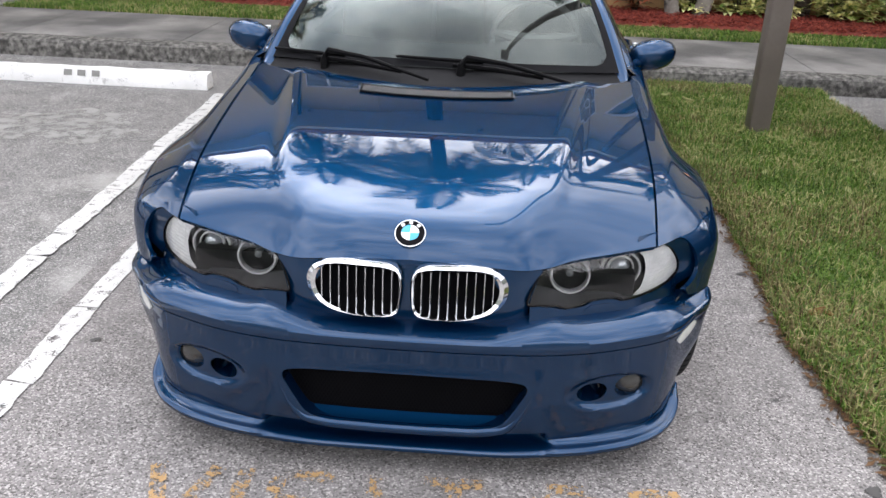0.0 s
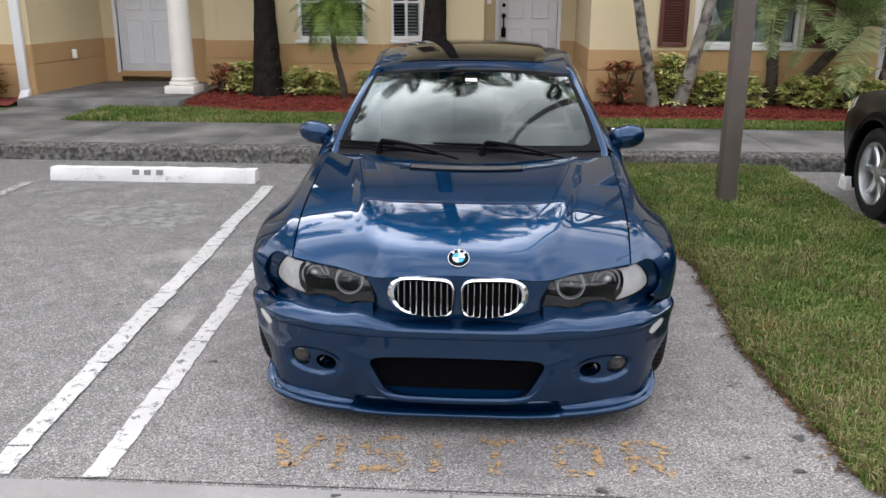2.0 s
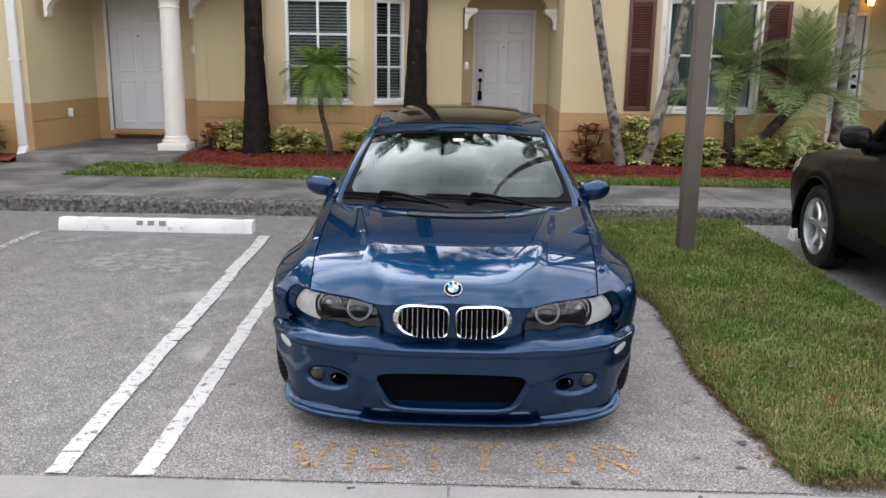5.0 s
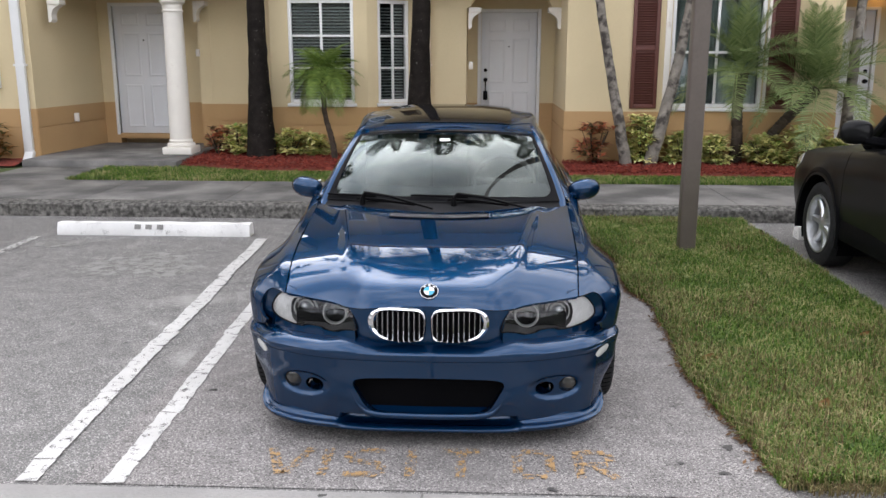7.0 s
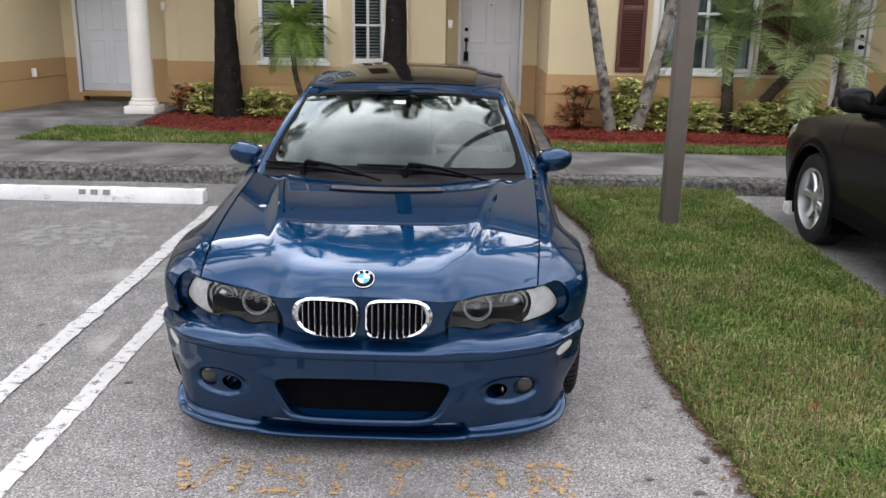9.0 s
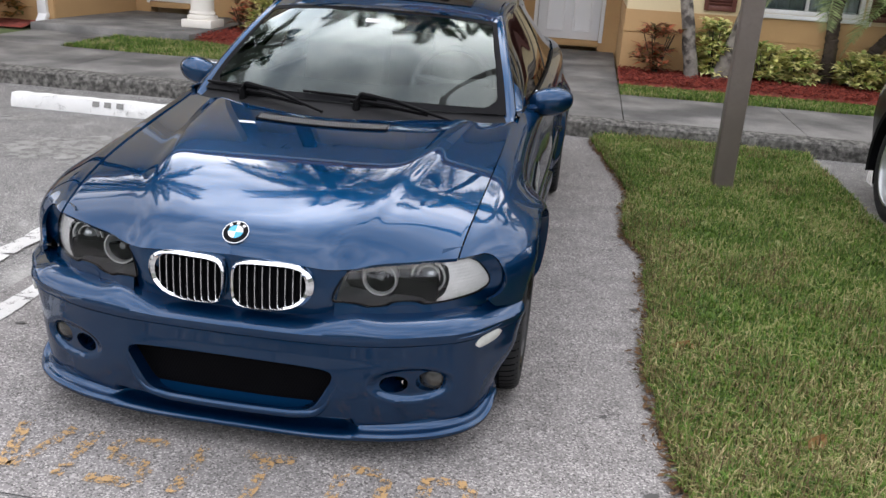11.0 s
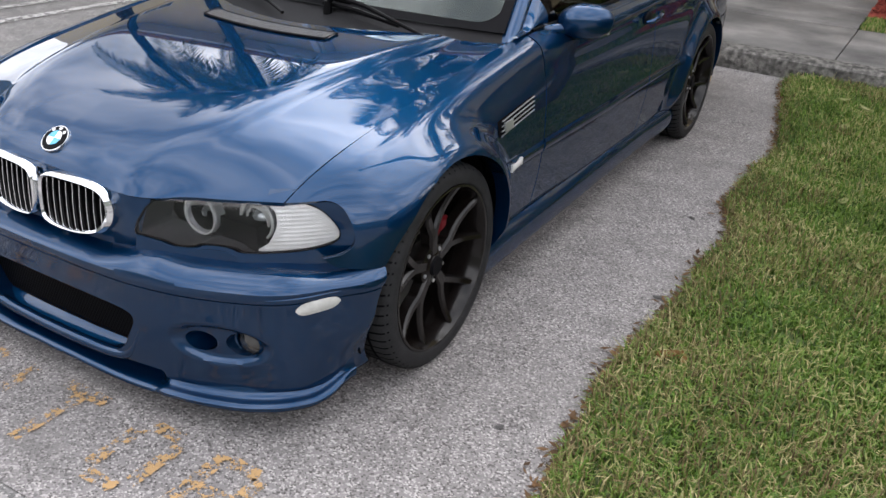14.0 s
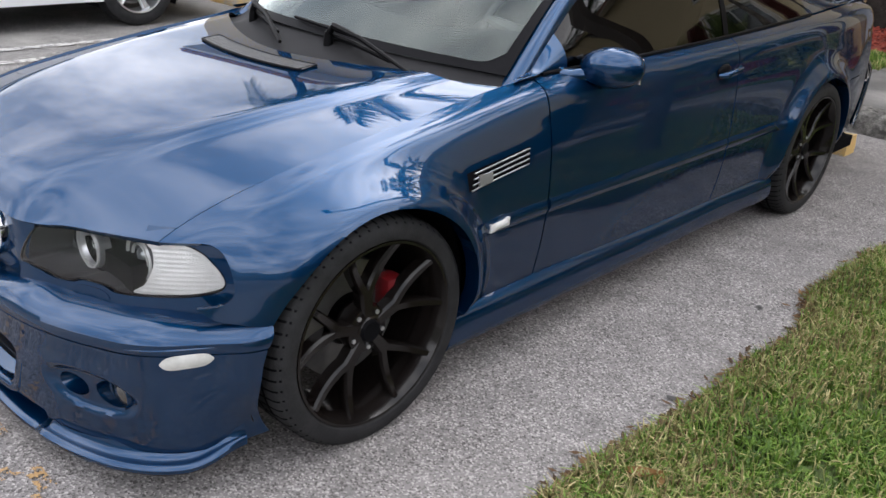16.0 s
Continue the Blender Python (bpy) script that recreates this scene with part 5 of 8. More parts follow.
def make_bumper():
    n, rows = 480, BUMP_ROWS
    bm = bmesh.new()
    g = [[bm.verts.new(bumper_point(2 * i / n - 1, z, off)) for z, off in rows] for i in range(n + 1)]
    for i in range(n):
        for j in range(len(rows) - 1):
            bm.faces.new((g[i][j], g[i][j + 1], g[i + 1][j + 1], g[i + 1][j]))
    # shallow shaped recess round the fog lamp and the duct, and the rolled rim of the intake
    for v in bm.verts:
        ax = abs(v.co.x)
        e = ((ax - 0.555) / 0.125) ** 2 + ((v.co.z - 0.270 - 0.03 * (0.555 - ax)) / 0.058) ** 2
        if v.co.z < 0.36:
            v.co.y += 0.016 * (1 - smooth01(0.5, 1.1, e))
        q = intake(v.co)
        if v.co.z < 0.34 and q > 0:
            v.co.y -= 0.004 * math.exp(-((q - 0.10) / 0.20) ** 2) * smooth01(0.27, 0.20, v.co.z)
        # undercut below the intake
        v.co.y += 0.07 * smooth01(0.152, 0.135, v.co.z) * smooth01(0.40, 0.34, ax)
    carve(bm, intake, lambda co: (0, 0.05, -0.0))
    carve(bm, ellipse(0.610, 0.272, 0.043, 0.036), lambda co: (0, 0.045, 0))
    carve(bm, ellipse(0.505, 0.268, 0.043, 0.030), lambda co: (math.copysign(-0.015, co.x), 0.085, 0))
    carve(bm, arch_hole(HUB_F))
    bumper = part("front_bumper", bm, M_BLUE, coupe)
    # rolled lip under the intake, and the sloping floor behind it
    lip_way = [(0.372, 0.318), (0.352, 0.290), (0.330, 0.245), (0.306, 0.196), (0.276, 0.165), (0.225, 0.153), (0.12, 0.149), (0, 0.148)]
    lip_way = [(-x, z) for x, z in lip_way] + [q for q in lip_way[-2::-1]]
    way = chain([(x, plan_y(abs(x)) + 0.015 + 0.0857 * (0.34 - z), z) for x, z in lip_way])
    bm = tube(bmesh.new(), [way(i / 80) + Vector((0, 0.004, 0)) for i in range(81)], [0.002 + 0.0135 * smooth01(0.0, 0.26, min(i, 80 - i) / 80) for i in range(81)], 14)
    part("intake_lip", bm, M_BLUE, bumper)
    part("intake_floor", face_to(sheet(lambda u, v: Vector(((2 * u - 1) * (0.272 - 0.02 * v), plan_y(abs(2 * u - 1) * 0.28) + 0.034 + 0.04 * v, 0.157 + 0.020 * v ** 1.5)), 40, 6), (0, -0.3, 1)), M_BLUE, bumper)
    # honeycomb mesh in the intake over a near-black sheet standing for unlit depth
    part("intake_shade", cubes((-0.40, 0.40, 1.90, 1.905, 0.13, 0.36)), M_DARK, bumper, smooth=False)
    verts, faces = [], []
    for k in range(-70, 71):
        for s in (1, -1):
            xa, za, xb, zb = k * 0.0105, 0.14, k * 0.0105 + s * 0.12, 0.345
            a, b = Vector((xa, 1.848 + 0.1 * xa * xa, za)), Vector((xb, 1.848 + 0.1 * xb * xb, zb))
            if max(abs(xa), abs(xb)) > 0.42:
                continue
            d = (b - a).normalized()
            m = Vector((-d.z, 0, d.x)) * 0.0016
            i = len(verts)
            verts += [a - m, a + m, b + m, b - m]
            faces.append((i, i + 1, i + 2, i + 3))
    raw("intake_mesh", verts, faces, M_TRIMB, bumper)
    for s in (1, -1):
        lamp = part("fog_lamp", lathe(bmesh.new(), [(0.0, -0.010), (0.02, -0.008), (0.034, 0.0), (0.040, 0.004), (0.042, 0.03)], 28, "y", (s * 0.610, 1.925, 0.272)), M_FOG, bumper, "round grey fog lamp glass")
        part("fog_ring", lathe(bmesh.new(), [(0.038, 0.0), (0.043, -0.004), (0.046, 0.006), (0.044, 0.02)], 28, "y", (s * 0.610, 1.921, 0.272)), M_BLUE, lamp)
        part("duct_back", lathe(bmesh.new(), [(0.0, 0.055), (0.022, 0.05), (0.034, 0.03), (0.047, -0.03)], 24, "y", (s * 0.490, 1.925, 0.268)), M_BLUE, bumper)
        # near-black disc in place of the shaded depth of the duct
        part("duct_shade", lathe(bmesh.new(), [(0.0, 0.046), (0.024, 0.046), (0.026, 0.06)], 20, "y", (s * 0.484, 1.925, 0.268)), M_DARK, bumper)
        # side marker
        def mk(u, v, s=s):
            a = (0.775 + 0.115 * u) / 1.12
            p = bumper_point(a, 0.395 + 0.036 * (v - 0.5) * (1 - abs(2 * u - 1) ** 5 * 0.9) + 0.012 * u - 0.006, 0.0)
            q = bumper_point(a, 0.395, -0.004 - 0.006 * math.sin(math.pi * u) * math.sin(math.pi * v) + 0.008)
            return Vector((s * (q.x + p.x * 0), q.y, p.z))
        bm = sheet(mk, 16, 6, flip=s < 0)
        part("side_marker", solidify(bm, 0.01), M_MARKER, bumper, "clear white side marker")
        # shoulder crease trim above the marker
        bm = bmesh.new()
        tube(bm, [bumper_point(s * (0.70 + 0.19 * i / 12) / 1.12, 0.4245 + 0.006 * i / 12, 0.001) for i in range(13)], [0.0005 + 0.003 * math.sin(math.pi * (i + 0.5) / 13) for i in range(13)], 6)
        part("crease", bm, M_BLUE, bumper)
    # splitter lip
    lx = curve1([(0, 0), (0.335, 0.335), (0.55, 0.545), (0.67, 0.655), (0.75, 0.722), (0.85, 0.780), (0.95, 0.800)])
    ly = curve1([(0, 1.782), (0.335, 1.793), (0.55, 1.838), (0.67, 1.888), (0.75, 1.942), (0.85, 2.035), (0.95, 2.135)])
    def lp(u, v):
        s = 2 * u - 1
        a = abs(s) * 0.95
        x, y = lx(a), ly(a)
        dx, dy = lx(a + 0.01) - lx(a - 0.01) if a > 0.01 else 0.02, ly(a + 0.01) - ly(max(a - 0.01, 0))
        L = math.hypot(dx, dy)
        nx, ny = -dy / L, dx / L
        up = 0.055 * smooth01(0.80, 0.95, a)
        prof = chain([(0.075, 0.158), (0.040, 0.150), (0.032, 0.128), (0.020, 0.114), (0.004, 0.112), (-0.006, 0.102), (0.0, 0.088), (0.05, 0.078), (0.14, 0.078)])
        off, z = prof(v)
        wing = 1 - 0.7 * smooth01(0.86, 0.95, a)
        mid = smooth01(0.42, 0.36, abs(x)) * smooth01(0.55, 0.2, v)
        off = off + 0.055 * mid
        z = z - 0.02 * mid
        return Vector((math.copysign(x + nx * off * wing, s), y + ny * off * wing, z + up * (0.7 if v < 0.5 else 1.0)))
    part("splitter", face_to(sheet(lp, 200, 30), (0, -1, 0.3)), M_BLUE, bumper)
    part("belly", cubes((-0.6, 0.6, 1.95, 2.2, 0.12, 0.14)), M_DARK, bumper, smooth=False)


# headlamps
lens_x0 = curve1([(0.30, 1.858), (0.36, 1.873), (0.426, 1.905), (0.50, 1.936), (0.605, 1.984), (0.68, 2.050), (0.741, 2.125), (0.77, 2.170)])


def lens_pt(x, z, back=0.0):
    h = z - 0.507
    return Vector((x, lens_x0(x) - 0.0114 + 0.10 * h + 1.6 * h * abs(h) + back, z))


def fan(outline, f, rings=8, flip=False):
    bm = bmesh.new()
    cx, cz = sum(p[0] for p in outline) / len(outline), sum(p[1] for p in outline) / len(outline)
    c = bm.verts.new(f(cx, cz))
    prev = None
    for k in range(1, rings + 1):
        t = k / rings
        ring = [bm.verts.new(f(cx + (x - cx) * t, cz + (z - cz) * t)) for x, z in outline]
        m = len(ring)
        for i in range(m):
            if prev is None:
                q = (c, ring[i], ring[(i + 1) % m])
            else:
                q = (prev[i], ring[i], ring[(i + 1) % m], prev[(i + 1) % m])
            bm.faces.new(q[::-1] if flip else q)
        prev = ring
    return bm


def closed(points, n=72):
    """A smooth closed outline through points."""
    pts = [Vector(p) for p in points]
    m = len(pts)
    out = []
    per = n // m
    for i in range(m):
        p0, p1, p2, p3 = pts[i - 1], pts[i], pts[(i + 1) % m], pts[(i + 2) % m]
        for k in range(per):
            t = k / per
            out.append(tuple(0.5 * ((2 * p1) + (p2 - p0) * t + (2 * p0 - 5 * p1 + 4 * p2 - p3) * t * t + (3 * p1 - p0 - 3 * p2 + p3) * t**3)))
    return out


LAMP = closed([(0.311, 0.524), (0.325, 0.572), (0.354, 0.611), (0.42, 0.624), (0.52, 0.628), (0.605, 0.631), (0.665, 0.630), (0.706, 0.610), (0.736, 0.570), (0.746, 0.538), (0.734, 0.520), (0.69, 0.509), (0.605, 0.505), (0.572, 0.506), (0.552, 0.514), (0.48, 0.514), (0.455, 0.505), (0.42, 0.502), (0.385, 0.514), (0.345, 0.520)], 160)


def lamp_hole(co):
    """Below 0 inside the headlamp's outline, for the wing's cut-out."""
    x, z = abs(co.x), co.z
    if co.y > 2.2:
        return 1.0
    ahead = min(lens_pt(min(x, 0.75), z).y + 0.005, 2.118) - co.y
    if 0.505 < z < 0.640 and x > 0.655 and ahead > 0:
        return -ahead
    inside, m = False, len(LAMP)
    near = 9.0
    for i in range(m):
        (x0, z0), (x1, z1) = LAMP[i], LAMP[(i + 1) % m]
        if (z0 > z) != (z1 > z) and x < (x1 - x0) * (z - z0) / (z1 - z0) + x0:
            inside = not inside
        t = ((x - x0) * (x1 - x0) + (z - z0) * (z1 - z0)) / max((x1 - x0) ** 2 + (z1 - z0) ** 2, 1e-12)
        t = min(max(t, 0), 1)
        near = min(near, math.hypot(x - x0 - t * (x1 - x0), z - z0 - t * (z1 - z0)))
    return (-near if inside else near) - 0.004


def make_lamps():
    for s in (1, -1):
        def L(x, z, back=0.0):
            p = lens_pt(x, z, back)
            return Vector((s * p.x, p.y, p.z))
        # dark housing bowl
        bm = fan(LAMP, lambda x, z: L(x, z, 0.125), 8, s > 0)
        m = len(LAMP)
        a = [bm.verts.new(L(x, z, 0.002)) for x, z in LAMP]
        b = [bm.verts.new(L(x, z, 0.125)) for x, z in LAMP]
        for i in range(m):
            bm.faces.new((a[i], a[(i + 1) % m], b[(i + 1) % m], b[i]))
        lamp = part("headlamp", bm, M_HOUSING, coupe, "smoked headlamp with twin round projectors")
        part("gasket", tube(bmesh.new(), [L(x, z, 0.003) for x, z in LAMP] + [L(*LAMP[0], 0.003)], 0.0028, 6, False), M_TRIMB, lamp)
        c = part("cover", face_to(fan(LAMP, lambda x, z: L(x, z, -0.001), 12), (0, -1, 0)), M_LENS, lamp, "clear headlamp cover")
        c.visible_shadow = False
        for cx, r0, big, deep in ((0.425, 0.053, False, 0.062), (0.566, 0.053, True, 0.055)):
            cz = 0.569 if big else 0.563
            y0 = lens_pt(cx, cz).y
            o = (s * cx, y0 + deep, cz)
            pj = part("projector", lathe(bmesh.new(), [(0.0, 0.045), (r0 * 0.62, 0.040), (r0 * 0.9, 0.012), (r0, 0.0), (r0 + 0.004, 0.03)], 32, "y", o), M_SILVER if not big else M_HOUSING, lamp, "round headlamp reflector")
            part("ring", lathe(bmesh.new(), [(r0 - 0.006, 0.002), (r0 - 0.004, -0.004), (r0, -0.004), (r0 + 0.002, 0.002), (r0 - 0.006, 0.002)], 36, "y", o), M_RING, pj, "frosted light ring")
            if big:
                part("inner_ring", lathe(bmesh.new(), [(0.031, 0.006), (0.033, 0.0), (0.035, 0.0), (0.037, 0.008), (0.031, 0.006)], 32, "y", o), M_RING, pj)
                part("glass", lathe(bmesh.new(), [(0.0, -0.004), (0.012, -0.002), (0.022, 0.005), (0.030, 0.018)], 28, "y", o), M_BULB, pj)
            else:
                part("glass", lathe(bmesh.new(), [(0.0, 0.012), (0.01, 0.014), (0.014, 0.02), (0.014, 0.04)], 20, "y", o), M_BULB, pj)
        # clear outer indicator
        turn = closed([(0.606, 0.628), (0.664, 0.627), (0.703, 0.607), (0.732, 0.568), (0.742, 0.538), (0.731, 0.523), (0.69, 0.512), (0.604, 0.508), (0.622, 0.53), (0.632, 0.57), (0.624, 0.605)], 88)
        part("indicator", fan(turn, lambda x, z: L(x, z, 0.010 + 0.0008 * math.sin(620 * z)), 30, s > 0), M_CLEAR, lamp, "clear ribbed indicator section")
        # body-coloured strip with the washer cover below
        under = [(0.318 + 0.425 * i / 40, 0.0) for i in range(41)]
        bm = bmesh.new()
        prev = None
        for x, _ in under:
            zt = min(z for a, z in LAMP if abs(a - x) < 0.012)
            p, q = L(x, zt - 0.001, -0.001), L(x, 0.462, -0.004)
            cur = (bm.verts.new(p), bm.verts.new(q))
            if prev:
                bm.faces.new((prev[0], cur[0], cur[1], prev[1]) if s < 0 else (prev[1], cur[1], cur[0], prev[0]))
            prev = cur
        part("lower_strip", face_to(bm, (0, -1, 0.3)), M_BLUE, lamp)
        cap = closed([(0.470, 0.486), (0.466, 0.497), (0.485, 0.507), (0.535, 0.508), (0.556, 0.500), (0.562, 0.490), (0.54, 0.484), (0.49, 0.482)], 48)
        part("washer_cover", solidify(face_to(fan(cap, lambda x, z: L(x, z - 0.004, -0.005), 4), (0, -1, 0)), 0.006), M_BLUE, lamp)
        # painted return between the lamp, the wing and the bumper
        bm = bmesh.new()
        prev = None
        for i, (x, z) in enumerate(LAMP):
            if x < 0.60 or z > 0.634:
                prev = None
                continue
            (xa, za), (xb, zb) = LAMP[i - 1], LAMP[(i + 1) % len(LAMP)]
            nx, nz = -(zb - za), xb - xa
            k = math.hypot(nx, nz)
            nx, nz = nx / k, nz / k
            if nx * (x - 0.6) + nz * (z - 0.57) < 0:
                nx, nz = -nx, -nz
            p, q = L(x, z, 0.001), L(x, z, 0.006) + Vector((s * nx * 0.055, 0.012, nz * 0.03))
            cur = (bm.verts.new(p), bm.verts.new(q))
            if prev:
                bm.faces.new((prev[0], cur[0], cur[1], prev[1]))
            prev = cur
        part("lamp_return", face_to(bm, (0, -1, 0)), M_BLUE, lamp)


def make_kidneys():
    for s in (1, -1):
        out = closed([(0.022, 0.545), (0.026, 0.610), (0.055, 0.632), (0.12, 0.636), (0.19, 0.634), (0.235, 0.618), (0.256, 0.580), (0.250, 0.530), (0.215, 0.490), (0.15, 0.472), (0.075, 0.472), (0.032, 0.487)], 96)
        inn = closed([(0.038, 0.545), (0.042, 0.602), (0.066, 0.617), (0.12, 0.620), (0.18, 0.618), (0.208, 0.604), (0.220, 0.572), (0.214, 0.532), (0.188, 0.500), (0.14, 0.484), (0.08, 0.484), (0.044, 0.499)], 96)
        inn_out = list(out)
        out = [(0.010 + (x - 0.022) * 1.06, 0.486 + (z - 0.472) * 0.885) for x, z in out]
        inn = [(a[0] + 0.42 * (b[0] - a[0]), a[1] + 0.35 * (b[1] - a[1])) for a, b in zip(inn, inn_out)]
        inn = [(0.010 + (x - 0.022) * 1.06, 0.486 + (z - 0.472) * 0.885) for x, z in inn]

        def K(x, z, d):
            return Vector((s * x, 1.822 + 0.32 * x * x + 0.06 * (z - 0.55) + d, z))
        bm = bmesh.new()
        loops = []
        for o, d in ((out, 0.012), (out, -0.010), (None, -0.018), (inn, -0.012), (inn, 0.02)):
            if o is None:
                o = [((a[0] + b[0]) / 2, (a[1] + b[1]) / 2) for a, b in zip(out, inn)]
            loops.append([bm.verts.new(K(x, z, d)) for x, z in o])
        m = len(out)
        for p, q in zip(loops, loops[1:]):
            for i in range(m):
                bm.faces.new((p[i], p[(i + 1) % m], q[(i + 1) % m], q[i]))
        bmesh.ops.recalc_face_normals(bm, faces=bm.faces[:])
        k = part("kidney_grille", bm, M_CHROME, coupe, "chrome-framed kidney grille with black slats")
        # near-black sheet paints the shade behind the slats
        part("grille_shade", fan(inn, lambda x, z: K(x, z, 0.010), 4, s > 0), M_DARK, k)
        for i in range(9):
            x = 0.038 + 0.0228 * i
            zs = [z for (px, z) in inn if abs(px - x) < 0.008]
            z0, z1 = (min(zs), max(zs)) if zs else (0.50, 0.612)
            bm = bmesh.new()
            tube(bm, [K(x, z0 - 0.004 + (z1 - z0 + 0.008) * t / 6, -0.006 - 0.003 * math.sin(math.pi * t / 6)) for t in range(7)], 0.0015, 8)
            part("slat", bm, M_CHROME, k)
            bm = cubes((-0.0032, 0.0032, 0, 0.016, z0 - 0.003, z1 + 0.003))
            o = part("slat_fin", bm, M_BLACK, k, smooth=False)
            o.location = K(x, 0, 0)[0], K(x, 0.55, -0.004)[1], 0


make_sides()
make_hood()
make_bumper()
make_lamps()
make_kidneys()


# cabin of the coupe: rails, glass, roof, tail
rail_x = curve1([(3.14, 0.705), (3.3, 0.668), (3.5, 0.618), (3.74, 0.568), (4.2, 0.572), (4.7, 0.562), (5.05, 0.558), (5.3, 0.575), (5.55, 0.602), (5.8, 0.63)])
rail_z = curve1([(3.14, 0.850), (3.3, 0.968), (3.5, 1.092), (3.74, 1.205), (4.0, 1.255), (4.2, 1.272), (4.7, 1.255), (5.05, 1.185), (5.3, 1.09), (5.55, 0.995), (5.8, 0.945)])
roof_mid = curve1([(3.58, 1.232), (3.75, 1.277), (4.0, 1.316), (4.25, 1.330), (4.6, 1.318), (4.95, 1.268), (5.05, 1.243)])


def rail(y):
    return Vector((rail_x(y), y, rail_z(y)))


def screen_pt(u, v):
    """The windscreen: u across from -1 to 1, v from the cowl up."""
    ys = 3.165 + (3.70 - 3.165) * v
    e = rail(ys)
    edge = Vector((e.x - 0.034, e.y - 0.012, e.z + 0.004))
    cy, cz = 2.985 + (3.575 - 2.985) * v, 0.895 + (1.232 - 0.895) * v + 0.022 * math.sin(math.pi * v)
    w = abs(u) ** 2.4
    return Vector((u * edge.x, cy + (edge.y - cy) * w, cz + (edge.z - cz) * w))


def make_cabin():
    glassy = part("windscreen", face_to(sheet(lambda a, b: screen_pt(2 * a - 1, b), 48, 30), (0, -1, 1)), M_SCREEN, coupe, "windscreen reflecting clouds and palms")
    glassy.visible_shadow = False
    # dark printed border of the glass
    bm = bmesh.new()
    def band(f):
        sheet(f, 60, 3, bm)
    band(lambda a, b: screen_pt(2 * a - 1, (0.05 + 0.13 * smooth01(0.84, 1.0, abs(2 * a - 1)) ** 2) * b) + Vector((0, -0.001, 0.0015)))
    band(lambda a, b: screen_pt(2 * a - 1, 1 - 0.045 * b) + Vector((0, -0.001, 0.0015)))
    for s in (1, -1):
        band(lambda a, b, s=s: screen_pt(s * (1 - 0.05 * b * (1 - 0.3 * a)), a) + Vector((0, -0.001, 0.0015)))
    part("glass_border", bm, M_TRIMB, glassy)
    # cowl panel between hood and glass
    def cowl(a, b):
        s = 2 * a - 1
        p = screen_pt(s, 0.0)
        x = s * 0.700
        y0 = hood_rear(x) - 0.03
        q = Vector((x, y0, hood_z(x, min(y0, 3.1)) - 0.018))
        c = q.lerp(Vector((p.x * (1 - b) + p.x * b, p.y + 0.01, p.z - 0.004)), b)
        c.z -= 0.012 * math.sin(math.pi * b)
        return c
    part("cowl", sheet(cowl, 60, 8), M_COWL, coupe, "grey plastic cowl under the wipers")
    # pillars and roof rails in one sweep each
    for s in (1, -1):
        def pillar(u, v):
            y = 3.10 + (5.78 - 3.10) * u
            r = rail(max(y, 3.14))
            t = top_x(y), top_z(y)
            if y < 3.14:
                r = Vector((0.712, y, 0.842))
            inner = Vector((r.x - 0.045, r.y - 0.006, r.z + 0.006))
            outer = Vector((r.x + 0.014, r.y + 0.012, r.z - 0.034))
            p = chain([(inner.x, inner.z), (r.x - 0.012, r.z + 0.011), (r.x + 0.008, r.z - 0.004), (outer.x, outer.z)])(v)
            return Vector((s * p[0], y, p[1]))
        part("pillar", face_to(sheet(pillar, 90, 10), (s, 0, 0.6)), M_BLUE, coupe)
        # side windows
        def sg(u, v, y0, y1):
            y = y0 + (y1 - y0) * u
            r = rail(y)
            b = Vector((top_x(y) - 0.012, y, top_z(y) + 0.004))
            t = Vector((r.x + 0.006, y, r.z - 0.026))
            if t.z < b.z + 0.01:
                t.z = b.z + 0.01
            p = b.lerp(t, v)
            p.x += 0.02 * math.sin(math.pi * v)
            return Vector((s * p.x, p.y, p.z))
        for nm, y0, y1 in (("door_window", 3.36, 4.33), ("rear_side_window", 4.36, 5.12)):
            w = part(nm, face_to(sheet(lambda u, v, y0=y0, y1=y1: sg(u, v, y0, y1), 30, 10), (s, 0, 0)), M_TINT, coupe, "dark tinted side window")
            w.visible_shadow = False
        part("window_pillar", sheet(lambda u, v: sg(u, v, 4.328, 4.362) + Vector((s * 0.003, 0, 0)), 2, 10, flip=s > 0), M_TRIMB, coupe)
        part("mirror_triangle", face_to(sheet(lambda u, v: sg(u, v, 3.13, 3.362) + Vector((s * 0.004, 0, 0)), 8, 10), (s, 0, 0)), M_BLUE, coupe)
        bm = bmesh.new()
        tube(bm, [Vector((s * (top_x(y) - 0.004), y, top_z(y) + 0.006)) for y in np.linspace(3.25, 5.15, 30)], 0.0065, 8)
        part("belt_trim", bm, M_TRIMB, coupe)
        # rear pillar
        part("rear_pillar", face_to(sheet(lambda u, v: sg(u, v, 5.115, 5.78), 24, 10), (s, 0, 0)), M_BLUE, coupe)
    # roof with a sunroof panel
    def roof(u, v):
        s = 2 * u - 1
        y = 3.56 + (5.06 - 3.56) * v
        cy = y
        ye = 3.70 + (5.06 - 3.70) * v
        e = rail(ye)
        edge = Vector((e.x - 0.03, ye, e.z + 0.008))
        w = abs(s) ** 2.6
        return Vector((s * edge.x, cy + (ye - cy) * abs(s) ** 2.4, roof_mid(cy) * (1 - w) + edge.z * w))
    part("roof", face_to(sheet(roof, 50, 50), (0, 0, 1)), M_BLUE, coupe)
